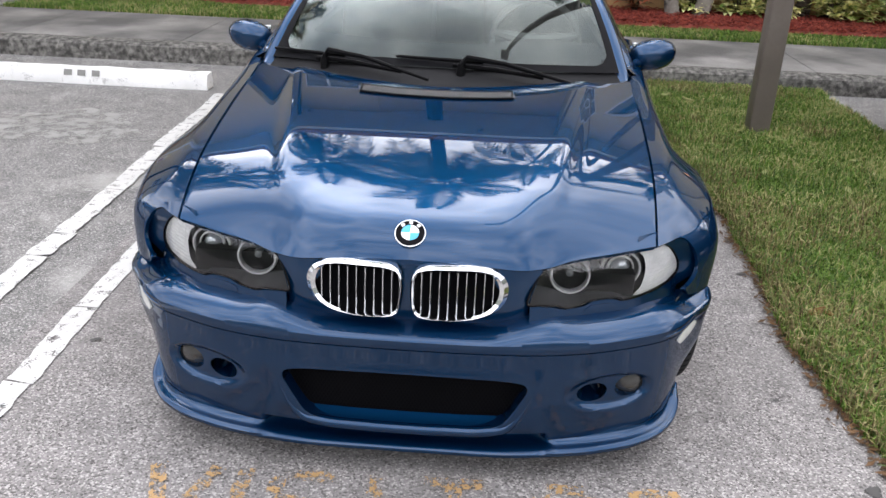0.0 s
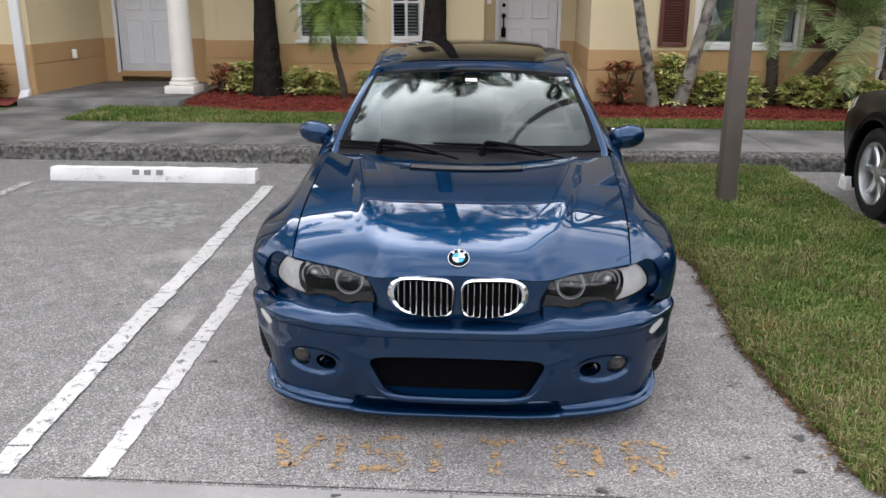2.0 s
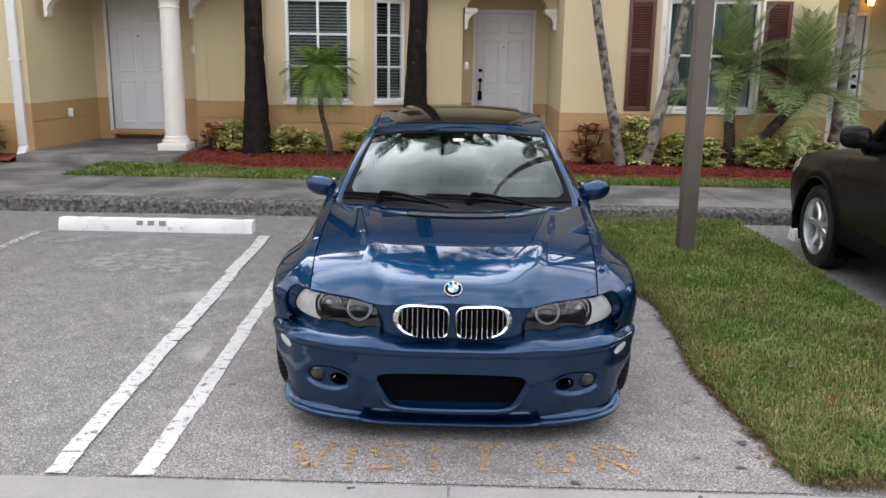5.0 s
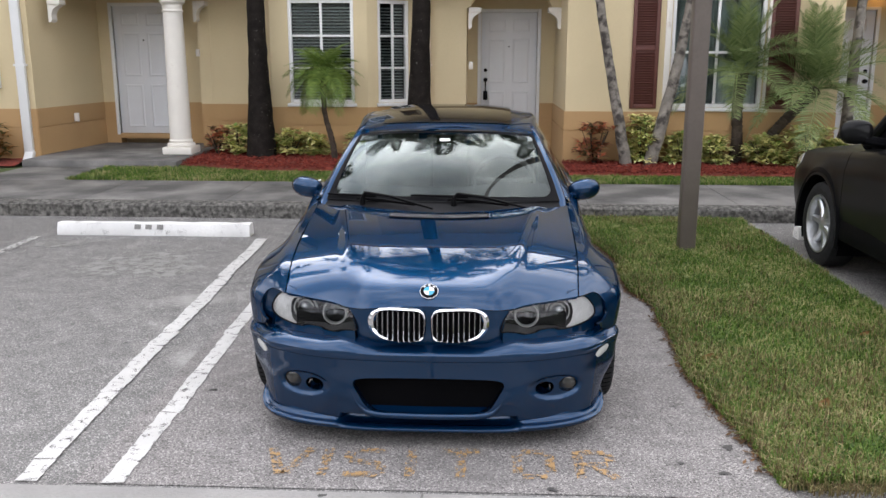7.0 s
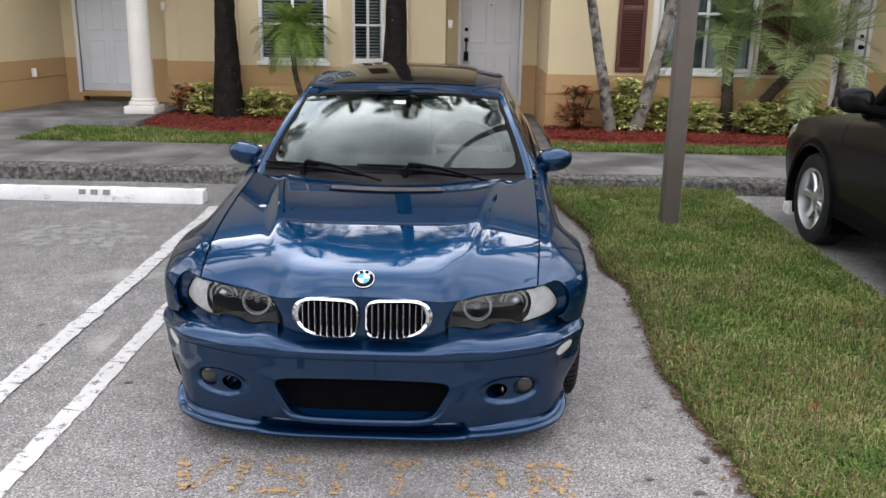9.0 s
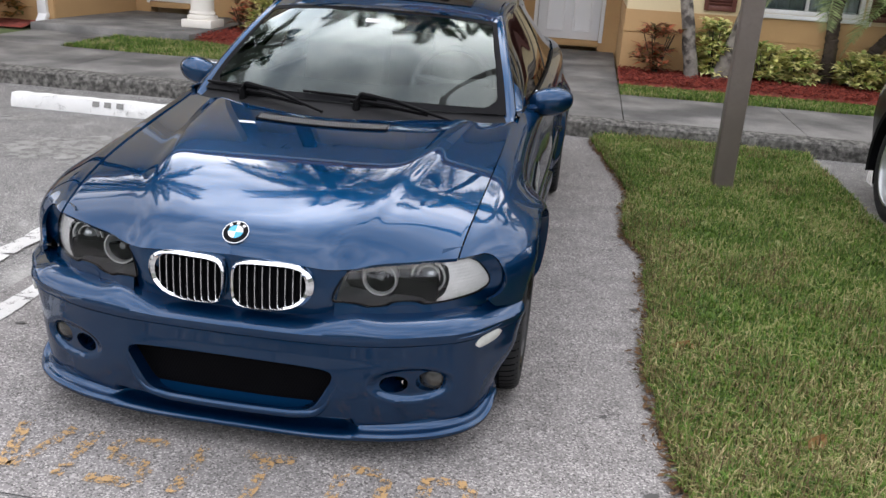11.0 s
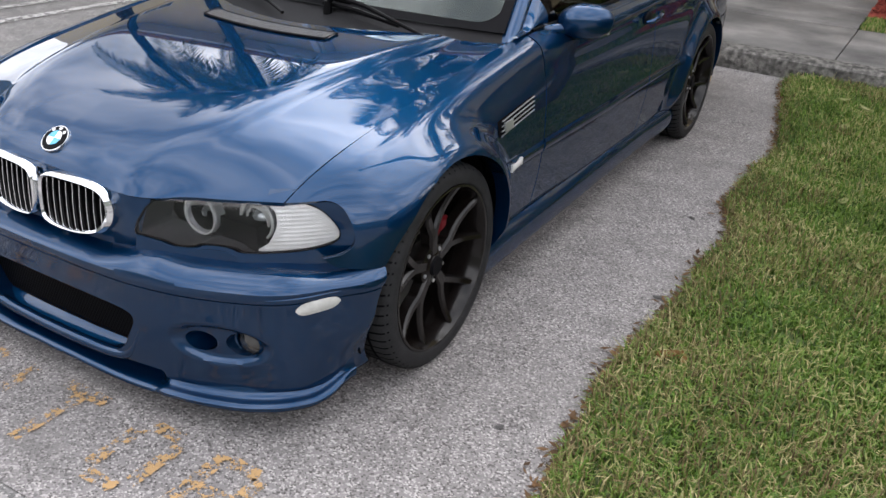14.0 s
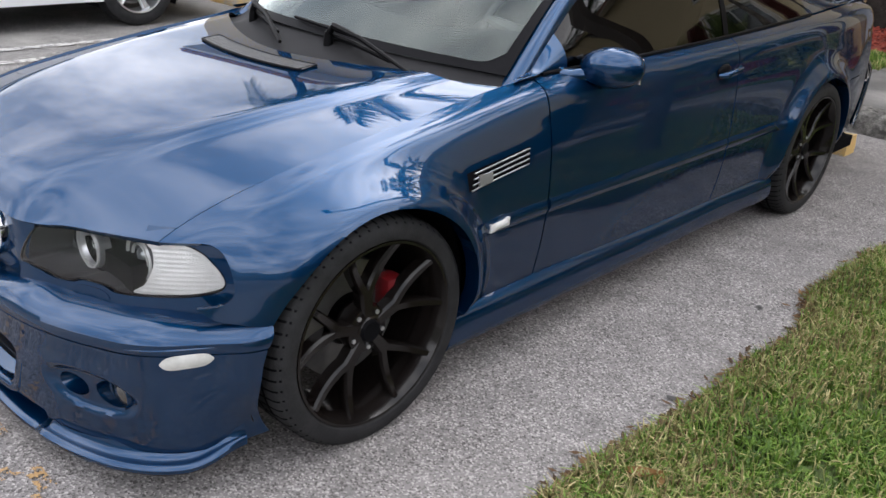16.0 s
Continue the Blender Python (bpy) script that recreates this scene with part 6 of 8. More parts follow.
    part("sunroof", solidify(sheet(lambda u, v: roof(0.5 + (u - 0.5) * 0.76, 0.10 + 0.46 * v) + Vector((0, 0, 0.012 * (0.3 + v))), 30, 16), 0.01), plain("sunroof_glass", (0.006, 0.006, 0.007), 0.06, 0, 0.3, 0.2), coupe, "dark glass sunroof tilted open")
    # rear glass, boot lid, tail
    def rearglass(u, v):
        s = 2 * u - 1
        ye = 5.05 + (5.68 - 5.05) * v
        e = rail(ye)
        cz = 1.245 + (0.985 - 1.245) * v
        w = abs(s) ** 2.4
        return Vector((s * (e.x - 0.03), ye + 0.02 * (1 - w), cz * (1 - w) + (e.z + 0.006) * w))
    part("rear_window", face_to(sheet(rearglass, 30, 16), (0, 0, 1)), M_TINT, coupe, "dark tinted rear window")
    def boot(u, v):
        s = 2 * u - 1
        y = 5.66 + (6.24 - 5.66) * v
        xe = top_x(y)
        w = abs(s) ** 3
        return Vector((s * xe, y + 0.05 * (1 - w) * v, (0.985 - 0.02 * v) * (1 - w) + top_z(y) * w + 0.012 * smooth01(0.75, 1, v)))
    part("boot_lid", face_to(sheet(boot, 40, 20), (0, 0, 1)), M_BLUE, coupe)
    def tail(u, v):
        a = math.pi * (u - 0.5)
        x = 0.62 * math.copysign(abs(math.sin(a)) ** 0.6, a)
        y = 6.18 + 0.13 * abs(math.cos(a)) ** 0.7
        bulge = chain([(0.0, 0.965), (0.02, 0.88), (0.03, 0.72), (0.07, 0.60), (0.09, 0.50), (0.07, 0.36), (0.03, 0.24)])(v)
        k = 1 + 0.18 * smooth01(0.75, 0.55, bulge[1])
        return Vector((x * k, y + bulge[0] - 0.02, bulge[1] - 0.04 * smooth01(0.5, 0.62, abs(x)) * (v < 0.1)))
    part("tail", face_to(sheet(tail, 60, 24), (0, 1, 0)), M_BLUE, coupe)
    for s in (1, -1):
        bm = sheet(lambda u, v: (s * (0.70 + 0.135 * math.sin(math.pi * (0.5 + 0.5 * u)) * 1.0 - 0.02 * v), 5.60 + 0.60 * u, 0.60 - 0.34 * v), 24, 10)
        face_to(bm, (s, 0, 0))
        part("rear_bumper_side", carve(bm, arch_hole(HUB_R)), M_BLUE, coupe)


def make_mirrors():
    for s in (1, -1):
        bm = bmesh.new()
        bmesh.ops.create_uvsphere(bm, u_segments=32, v_segments=20, radius=1)
        for v in bm.verts:
            x, y, z = v.co
            y = y * (0.75 if y < 0 else 0.42)
            z = math.copysign(abs(z) ** 0.85, z)
            v.co = (0.835 + 0.098 * x, 3.455 + 0.095 * y + 0.02 * x, 0.897 + 0.064 * z + 0.008 * x)
        m = part("door_mirror", mirrored(bm, s), M_BLUE, coupe, "blue door mirror on a curved arm")
        bm = bmesh.new()
        tube(bm, [(0.715, 3.33, 0.868), (0.735, 3.36, 0.864), (0.765, 3.40, 0.868), (0.80, 3.435, 0.880)], [0.030, 0.024, 0.022, 0.03], 14)
        part("mirror_arm", mirrored(bm, s), M_BLUE, m)
        bm = cubes((0.757, 0.915, 3.492, 3.499, 0.855, 0.935), bev=0.02)
        part("mirror_glass", mirrored(bm, s), M_CHROME, m)
        bm = bmesh.new()
        tube(bm, [(0.75, 3.43, 0.843), (0.80, 3.45, 0.843), (0.87, 3.475, 0.853)], [0.01, 0.016, 0.008], 8)
        part("mirror_foot", mirrored(bm, s), M_TRIMB, m)


def make_wipers():
    # each wiper: pivot, arm, and a blade that lies on the glass
    for px, tipx, bx0, bx1 in ((-0.44, -0.04, -0.66, -0.05), (0.07, 0.49, -0.17, 0.50)):
        w = part("wiper", tube(bmesh.new(), [on_screen(px, -0.02, 0.02), on_screen(px + 0.02, 0.0, 0.045), on_screen(px + 0.16, -0.035, 0.04), on_screen(tipx, -0.12, 0.012)], [0.013, 0.011, 0.008, 0.006], 8), M_BLACK, coupe, "black wiper arm resting on the screen")
        bm = bmesh.new()
        tube(bm, [on_screen(bx0, 0.045, 0.012), on_screen(px - 0.05, 0.03, 0.015), on_screen(px + 0.08, 0.012, 0.02)], [0.005, 0.007, 0.007], 8)
        part("wiper_blade", bm, M_BLACK, w)
        bm = bmesh.new()
        tube(bm, [on_screen(px - 0.03, 0.0, 0.012), on_screen(px + 0.12, -0.02, 0.012), on_screen(px + 0.30, -0.065, 0.008)], [0.007, 0.009, 0.006], 8)
        part("wiper_link", bm, M_BLACK, w)
        part("wiper_pivot", lathe(bmesh.new(), [(0.0, 0.03), (0.012, 0.028), (0.016, 0.0), (0.018, -0.03)], 14, "z", on_screen(px, -0.02, 0.0)), M_BLACK, w)


def on_screen(x, v, up):
    """A point above the screen or, for v below 0, above the cowl."""
    s = x / 0.66
    if v >= 0:
        return screen_pt(s, v) + Vector((0, -0.4 * up, up))
    a = screen_pt(s, 0.0)
    return Vector((x, a.y + v * 1.1, a.z + v * 0.25 + up))


def make_interior():
    cab = coupe
    part("dashboard", solidify(sheet(lambda u, v: (-0.62 + 1.24 * u, 3.10 + 0.18 * (2 * u - 1) ** 2 + 0.42 * v, 0.855 + 0.055 * math.sin(math.pi * min(v * 0.8, 1)) + 0.03 * math.exp(-(((u - 0.79) / 0.13) ** 2)) * v), 40, 14), 0.15), M_CABIN, cab, "dark dashboard")
    bm = bmesh.new()
    ring = []
    for i in range(41):
        a = 2 * math.pi * i / 40
        ring.append(Vector((0.36 + 0.185 * math.cos(a), 3.60 + 0.075 * math.sin(a), 0.90 + 0.17 * math.sin(a))))
    tube(bm, ring, 0.014, 8, False)
    for a in (0.2, math.pi - 0.2, 1.5 * math.pi):
        tube(bm, [Vector((0.36, 3.60, 0.90)), Vector((0.36 + 0.18 * math.cos(a), 3.60 + 0.072 * math.sin(a), 0.90 + 0.165 * math.sin(a)))], [0.035, 0.014], 8)
    part("steering_wheel", bm, M_WHEELGREY, cab, "dark steering wheel")
    for s in (1, -1):
        seat = part("seat", cubes((s * 0.36 - 0.25, s * 0.36 + 0.25, 3.75, 4.3, 0.35, 0.55), bev=0.08), M_CABIN, cab, "dark leather seat")
        bm = bmesh.new()
        box(bm, -0.24, 0.24, -0.07, 0.07, 0.0, 0.62, bev=0.06, m=Matrix.Translation((s * 0.36, 4.24, 0.5)) @ Matrix.Rotation(radians(-18), 4, "X"))
        part("seat_back", bm, M_CABIN, seat)
        bm = bmesh.new()
        box(bm, -0.13, 0.13, -0.05, 0.05, 0.0, 0.17, bev=0.045, m=Matrix.Translation((s * 0.36, 4.46, 1.06)) @ Matrix.Rotation(radians(-12), 4, "X"))
        part("headrest", bm, M_CABIN, seat)
    part("rear_bench", cubes((-0.6, 0.6, 4.75, 5.2, 0.4, 0.98), bev=0.1), M_CABIN, cab)
    part("cabin_floor", cubes((-0.74, 0.74, 2.9, 5.9, 0.2, 0.3)), M_DARK, cab, smooth=False)
    part("bulkhead", cubes((-0.69, 0.69, 3.02, 3.05, 0.25, 0.80)), M_DARK, cab, smooth=False)
    for s in (1, -1):
        part("door_card", cubes((s * 0.70 - 0.02, s * 0.70 + 0.02, 3.2, 5.3, 0.3, 0.84)), M_CABIN, cab, smooth=False)
    p = screen_pt(0, 0.88)
    bm = cubes((-0.12, 0.12, 3.63, 3.66, 1.135, 1.20), bev=0.015)
    mir = part("inside_mirror", bm, M_BLACK, cab)
    bm = sheet(lambda u, v: screen_pt(-0.055 + 0.11 * u, 0.80 + 0.045 * v) + Vector((0, -0.001, 0.002)), 2, 2)
    part("screen_sticker", bm, M_STICKER, cab, "white sticker behind the screen")
    bm = sheet(lambda u, v: screen_pt(-0.06 + 0.12 * u, 0.855 + 0.075 * v) + Vector((0, 0.004, -0.003)), 2, 2)
    part("sensor_patch", bm, M_COWL, cab)
    # engine bay and wheel wells that close the body below the panels
    part("engine_bay", cubes((-0.60, 0.60, 1.98, 3.03, 0.14, 0.57)), M_DARK, cab, smooth=False)
    part("underbody", cubes((-0.74, 0.74, 2.9, 6.2, 0.14, 0.2)), M_DARK, cab, smooth=False)
    for hy in (HUB_F, HUB_R):
        for s in (1, -1):
            bm = bmesh.new()
            n = 26
            a = [Vector((0, hy + (ARCH + 0.02) * math.cos(math.pi * (1.12 - 1.24 * i / n)), HUB_Z + (ARCH + 0.02) * math.sin(math.pi * (1.12 - 1.24 * i / n)))) for i in range(n + 1)]
            r0 = [bm.verts.new((s * 0.80, p.y, p.z)) for p in a]
            r1 = [bm.verts.new((s * 0.56, p.y, p.z)) for p in a]
            for i in range(n):
                bm.faces.new((r0[i], r0[i + 1], r1[i + 1], r1[i]))
            bm.faces.new(r1)
            part("wheel_well", bm, M_DARK, cab)


def make_wheel():
    """One wheel, its face towards +x, centred on the hub."""
    root = bpy.data.objects.new("wheel", None)
    scene.collection.objects.link(root)
    R, rim = 0.318, 0.256
    prof = [(rim - 0.002, -0.19), (0.262, -0.205), (0.29, -0.21), (0.308, -0.203), (0.317, -0.185), (0.318, -0.15), (0.318, -0.055), (0.317, -0.02), (0.311, -0.004), (0.298, 0.006), (0.275, 0.009), (0.263, 0.006), (rim - 0.001, -0.004)]
    tyre = part("tyre", lathe(bmesh.new(), prof, 72, "x"), M_RUBBER, root, "black low-profile tyre")
    # near-black strips laid on the rubber paint the shade of slanted sipes
    def shoulder(x):
        return float(np.interp(x, [-0.21, -0.203, -0.185, -0.15, -0.055, -0.02, -0.004, 0.006], [0.29, 0.308, 0.317, 0.318, 0.318, 0.317, 0.311, 0.298]))

    verts, faces = [], []
    for k in range(64):
        a0 = 2 * math.pi * k / 64
        for x0, x1, da in ((-0.195, -0.115, 0.09), (-0.095, 0.003, -0.06)):
            ps = []
            for j in range(11):
                t = j / 10
                x = x0 + (x1 - x0) * t
                a = a0 + da * t
                rr = shoulder(x) + 0.0009
                ps.append((x, a, rr))
            for (xa, aa, ra), (xb, ab, rb) in zip(ps, ps[1:]):
                w = 0.010
                i = len(verts)
                for x, a, r in ((xa, aa - w, ra), (xa, aa + w, ra), (xb, ab + w, rb), (xb, ab - w, rb)):
                    verts.append((x, r * math.cos(a), r * math.sin(a)))
                faces.append((i, i + 1, i + 2, i + 3))
    tagged(raw("sipe_shade", verts, faces, M_DARK, tyre), kind="stuff")
    # near-black bands round the tyre paint the shade of its running grooves
    bm = bmesh.new()
    for x in (-0.062, -0.105, -0.148):
        lathe(bm, [(0.3189, x - 0.005), (0.3189, x + 0.005)], 64, "x")
    tagged(part("groove_shade", bm, M_DARK, tyre), kind="stuff")
    barrel = part("rim", lathe(bmesh.new(), [(0.238, -0.19), (0.257, -0.19), (0.260, -0.006), (0.257, 0.004), (0.250, 0.004), (0.246, -0.004), (0.238, -0.022), (0.232, -0.05), (0.232, -0.12), (0.234, -0.18)], 72, "x"), M_RIM, root, "gloss black split-spoke rim")
    part("hub", lathe(bmesh.new(), [(0.0, -0.03), (0.034, -0.03), (0.038, -0.034), (0.064, -0.040), (0.070, -0.06), (0.06, -0.10), (0, -0.10)], 32, "x"), M_RIM, barrel)
    part("hub_cap", lathe(bmesh.new(), [(0.0, -0.022), (0.028, -0.022), (0.032, -0.030)], 28, "x"), M_TRIMB, barrel)
    for k in range(5):
        a = 2 * math.pi * k / 5 + 0.35
        for d in (-1, 1):
            # each arm leaves a shared stem at the hub and runs straight to the rim
            fork, foot = a + d * 0.060, a + d * 0.310
            p0 = Vector((0, 0.106 * math.cos(fork), 0.106 * math.sin(fork)))
            p1 = Vector((0, 0.246 * math.cos(foot), 0.246 * math.sin(foot)))
            pts = [Vector((-0.034, 0.03 * math.cos(fork), 0.03 * math.sin(fork)))]
            for i in range(8):
                t = i / 7
                p = p0.lerp(p1, t)
                p.x = -0.036 - 0.004 * math.sin(math.pi * t) + 0.030 * t * t
                pts.append(p)
            bm = bmesh.new()
            prev = None
            for i, p in enumerate(pts):
                q = pts[min(i + 1, 8)] - pts[max(i - 1, 0)]
                n = Vector((0, -q.z, q.y)).normalized()
                w = 0.0150 - 0.0040 * i / 8
                ring = [bm.verts.new(p + n * w * c + Vector((e, 0, 0))) for c, e in ((-1.0, -0.008), (-0.62, 0.0), (0.62, 0.0), (1.0, -0.008), (0.85, -0.04), (-0.85, -0.04))]
                if prev:
                    for j in range(6):
                        bm.faces.new((prev[j], prev[(j + 1) % 6], ring[(j + 1) % 6], ring[j]))
                prev = ring
            bmesh.ops.recalc_face_normals(bm, faces=bm.faces[:])
            part("spoke", bm, M_RIM, barrel, angle=25)
        b = a + math.pi / 5
        part("bolt", lathe(bmesh.new(), [(0.0, 0.0), (0.006, 0.0), (0.008, -0.02)], 10, "x", (-0.034, 0.052 * math.cos(b), 0.052 * math.sin(b))), M_SILVER, barrel)
    return root


def place_wheels():
    wheels = []
    w = make_wheel()
    w.parent = coupe
    w.matrix_basis = pose(0.853, HUB_F, HUB_Z)
    for x, y, rz, rx in ((0.866, HUB_R, 0, 20), (-0.853, HUB_F, 180, 10), (-0.866, HUB_R, 180, 50)):
        copy_thing(w, pose(x, y, HUB_Z) @ Matrix.Rotation(radians(rz), 4, "Z") @ Matrix.Rotation(radians(rx), 4, "X"))
    for s in (1, -1):
        for hy, r in ((HUB_F, 0.165), (HUB_R, 0.16)):
            d = part("brake_disc", lathe(bmesh.new(), [(0.07, -0.02), (0.075, 0.0), (r, 0.0), (r, -0.025)], 48, "x", (0, hy, HUB_Z)), M_DISC, coupe)
            d.location = (s * 0.735, 0, 0)
            c = part("caliper", cubes((s * 0.75 - 0.035, s * 0.75 + 0.035, hy + 0.095, hy + 0.160, HUB_Z + 0.0, HUB_Z + 0.10), bev=0.02), M_RED if hy == HUB_F else M_TRIMB, coupe, "red brake caliper" if hy == HUB_F else "")


make_cabin()
make_mirrors()
make_wipers()
make_interior()
place_wheels()


# ---------------------------------------------------------------- plants
def leafy(name, dark, light, rough=0.5, split=None, patch=0.0, through_light=0.3):
    """Leaf colour that differs from leaf to leaf."""
    m = bpy.data.materials.new(name)
    m.use_nodes = True
    nt = m.node_tree
    p = nt.nodes["Principled BSDF"]
    p.inputs["Roughness"].default_value = rough
    p.inputs["Specular IOR Level"].default_value = 0.35
    geo = nt.nodes.new("ShaderNodeNewGeometry")
    ramp = nt.nodes.new("ShaderNodeValToRGB")
    e = ramp.color_ramp.elements
    e[0].position, e[0].color = 0.0, (*dark, 1)
    e[1].position, e[1].color = 1.0, (*light, 1)
    for pos, col in split or ():
        k = e.new(pos)
        k.color = (*col, 1)
    nt.links.new(geo.outputs["Random Per Island"], ramp.inputs["Fac"])
    if patch:
        # uneven patches: thinner and strawy here, denser there
        n = nt.nodes.new("ShaderNodeTexNoise")
        n.inputs["Scale"].default_value, n.inputs["Detail"].default_value = 2.6, 5
        nt.links.new(geo.outputs["Position"], n.inputs["Vector"])
        add = nt.nodes.new("ShaderNodeMath")
        add.operation = "MULTIPLY_ADD"
        add.inputs[1].default_value, add.inputs[2].default_value = patch, -0.5 * patch
        nt.links.new(n.outputs["Fac"], add.inputs[0])
        tot = nt.nodes.new("ShaderNodeMath")
        nt.links.new(add.outputs[0], tot.inputs[0])
        nt.links.new(geo.outputs["Random Per Island"], tot.inputs[1])
        nt.links.new(tot.outputs[0], ramp.inputs["Fac"])
    nt.links.new(ramp.outputs["Color"], p.inputs["Base Color"])
    # thin leaves let part of the light through
    tl = nt.nodes.new("ShaderNodeBsdfTranslucent")
    nt.links.new(ramp.outputs["Color"], tl.inputs["Color"])
    mx = nt.nodes.new("ShaderNodeMixShader")
    mx.inputs["Fac"].default_value = through_light
    nt.links.new(p.outputs["BSDF"], mx.inputs[1])
    nt.links.new(tl.outputs["BSDF"], mx.inputs[2])
    nt.links.new(mx.outputs["Shader"], nt.nodes["Material Output"].inputs["Surface"])
    return m


M_FROND = leafy("palm_leaf", (0.015, 0.038, 0.010), (0.045, 0.09, 0.026), through_light=0.12)
M_PYGMY = leafy("pygmy_palm_leaf", (0.09, 0.17, 0.03), (0.30, 0.40, 0.10))
M_DATE = leafy("date_palm_leaf", (0.09, 0.15, 0.045), (0.34, 0.40, 0.17))
M_VARI = leafy("variegated_leaf", (0.18, 0.28, 0.06), (0.85, 0.80, 0.42), 0.45, [(0.22, (0.30, 0.38, 0.10)), (0.42, (0.70, 0.67, 0.26))])
M_CROTON = leafy("croton_leaf", (0.09, 0.10, 0.035), (0.55, 0.15, 0.07), 0.45, [(0.4, (0.24, 0.10, 0.055)), (0.75, (0.46, 0.17, 0.09))])
M_ORNGE = leafy("orange_croton_leaf", (0.05, 0.07, 0.02), (0.42, 0.20, 0.05), 0.45)
M_GRASS = leafy("grass_blade", (0.04, 0.075, 0.012), (0.48, 0.41, 0.21), 0.5, [(0.4, (0.10, 0.19, 0.022)), (0.68, (0.165, 0.265, 0.042)), (0.84, (0.33, 0.31, 0.13))], 1.1)
M_STRAW = leafy("straw_blade", (0.09, 0.06, 0.03), (0.42, 0.34, 0.18), 0.7, [(0.5, (0.22, 0.17, 0.08)), (0.8, (0.16, 0.17, 0.05))])
M_CHIP = leafy("bark_chip", (0.10, 0.016, 0.012), (0.34, 0.07, 0.045), 0.85)
M_TRUNK = pbr("dark_palm_trunk", (0.018, 0.015, 0.013), 0.9, var=0.5, coarse=7, fine=40, bump=0.9, bscale=40, spec=0.1, stain=(0.13, 0.12, 0.11), stain_at=(0.66, 0.74), stain_scale=26)
M_GREYTRUNK = pbr("grey_palm_trunk", (0.23, 0.205, 0.175), 0.9, var=0.35, coarse=8, fine=40, bump=0.7, bscale=40, stain=(0.05, 0.042, 0.036), stain_at=(0.46, 0.62), stain_scale=9)
M_SCALY = pbr("scaly_palm_trunk", (0.055, 0.04, 0.028), 0.95, var=0.5, coarse=12, fine=50, bump=1.0, bscale=40)


def frond_mesh(name, L, pairs, leaf, droop, mat, width=0.02, v_angle=35, seed=0, hang=0.35):
    """A feather leaf along +x: a tapering midrib and two rows of narrow leaflets."""
    rnd = random.Random(seed)
    verts, faces = [], []
    mid = []
    for i in range(13):
        t = i / 12
        mid.append(Vector((L * (t - 0.10 * droop * t * t * t), 0.02 * math.sin(3 * t + seed), L * (0.32 * t - droop * t * t))))
    for i, p in enumerate(mid):
        w = 0.012 * L * (1 - 0.85 * i / 12)
        for a in (0, 2.1, 4.2):
            verts.append(p + Vector((0, w * math.cos(a), w * math.sin(a))))
    for i in range(12):
        for k in range(3):
            faces.append((3 * i + k, 3 * i + (k + 1) % 3, 3 * i + 3 + (k + 1) % 3, 3 * i + 3 + k))
    for j in range(pairs):
        t = 0.14 + 0.86 * j / pairs
        k = t * 12
        i = min(int(k), 11)
        p = mid[i].lerp(mid[i + 1], k - i)
        d = (mid[i + 1] - mid[i]).normalized()
        ll = leaf * (0.45 + 0.75 * math.sin(math.pi * min(t * 0.9 + 0.12, 1.0))) * rnd.uniform(0.85, 1.1)
        for s in (1, -1):
            out = (d * (0.55 + 0.5 * t) + Vector((0, s, 0)) + Vector((0, 0, math.tan(radians(v_angle)) * rnd.uniform(0.3, 1.0)))).normalized()
            a = p
            b = p + out * ll * 0.5
            c = p + out * ll + Vector((0, 0, -hang * ll * rnd.uniform(0.5, 1.2)))
            n = d * width * rnd.uniform(0.8, 1.2)
            m = len(verts)
            verts.extend([a - n * 0.4, a + n * 0.4, b + n, b - n, c])
            faces.extend([(m, m + 1, m + 2, m + 3), (m + 3, m + 2, m + 4)])
    me = bpy.data.meshes.new(name)
    me.from_pydata([tuple(v) for v in verts], [], faces)
    me.materials.append(mat)
    return me


FRONDS = {
    "tall": [frond_mesh("frond", 2.3, 46, 0.62, d, M_FROND, 0.025, 12, k, 0.55) for k, d in enumerate((0.35, 0.6, 0.95))],
    "pygmy": [frond_mesh("frond", 0.72, 34, 0.20, d, M_PYGMY, 0.0095, 25, 5 + k, 0.35) for k, d in enumerate((0.55, 0.9, 1.2))],
    "date": [frond_mesh("frond", 1.05, 62, 0.25, d, M_DATE, 0.0062, 26, 9 + k, 0.10) for k, d in enumerate((0.25, 0.5, 0.8))],
}


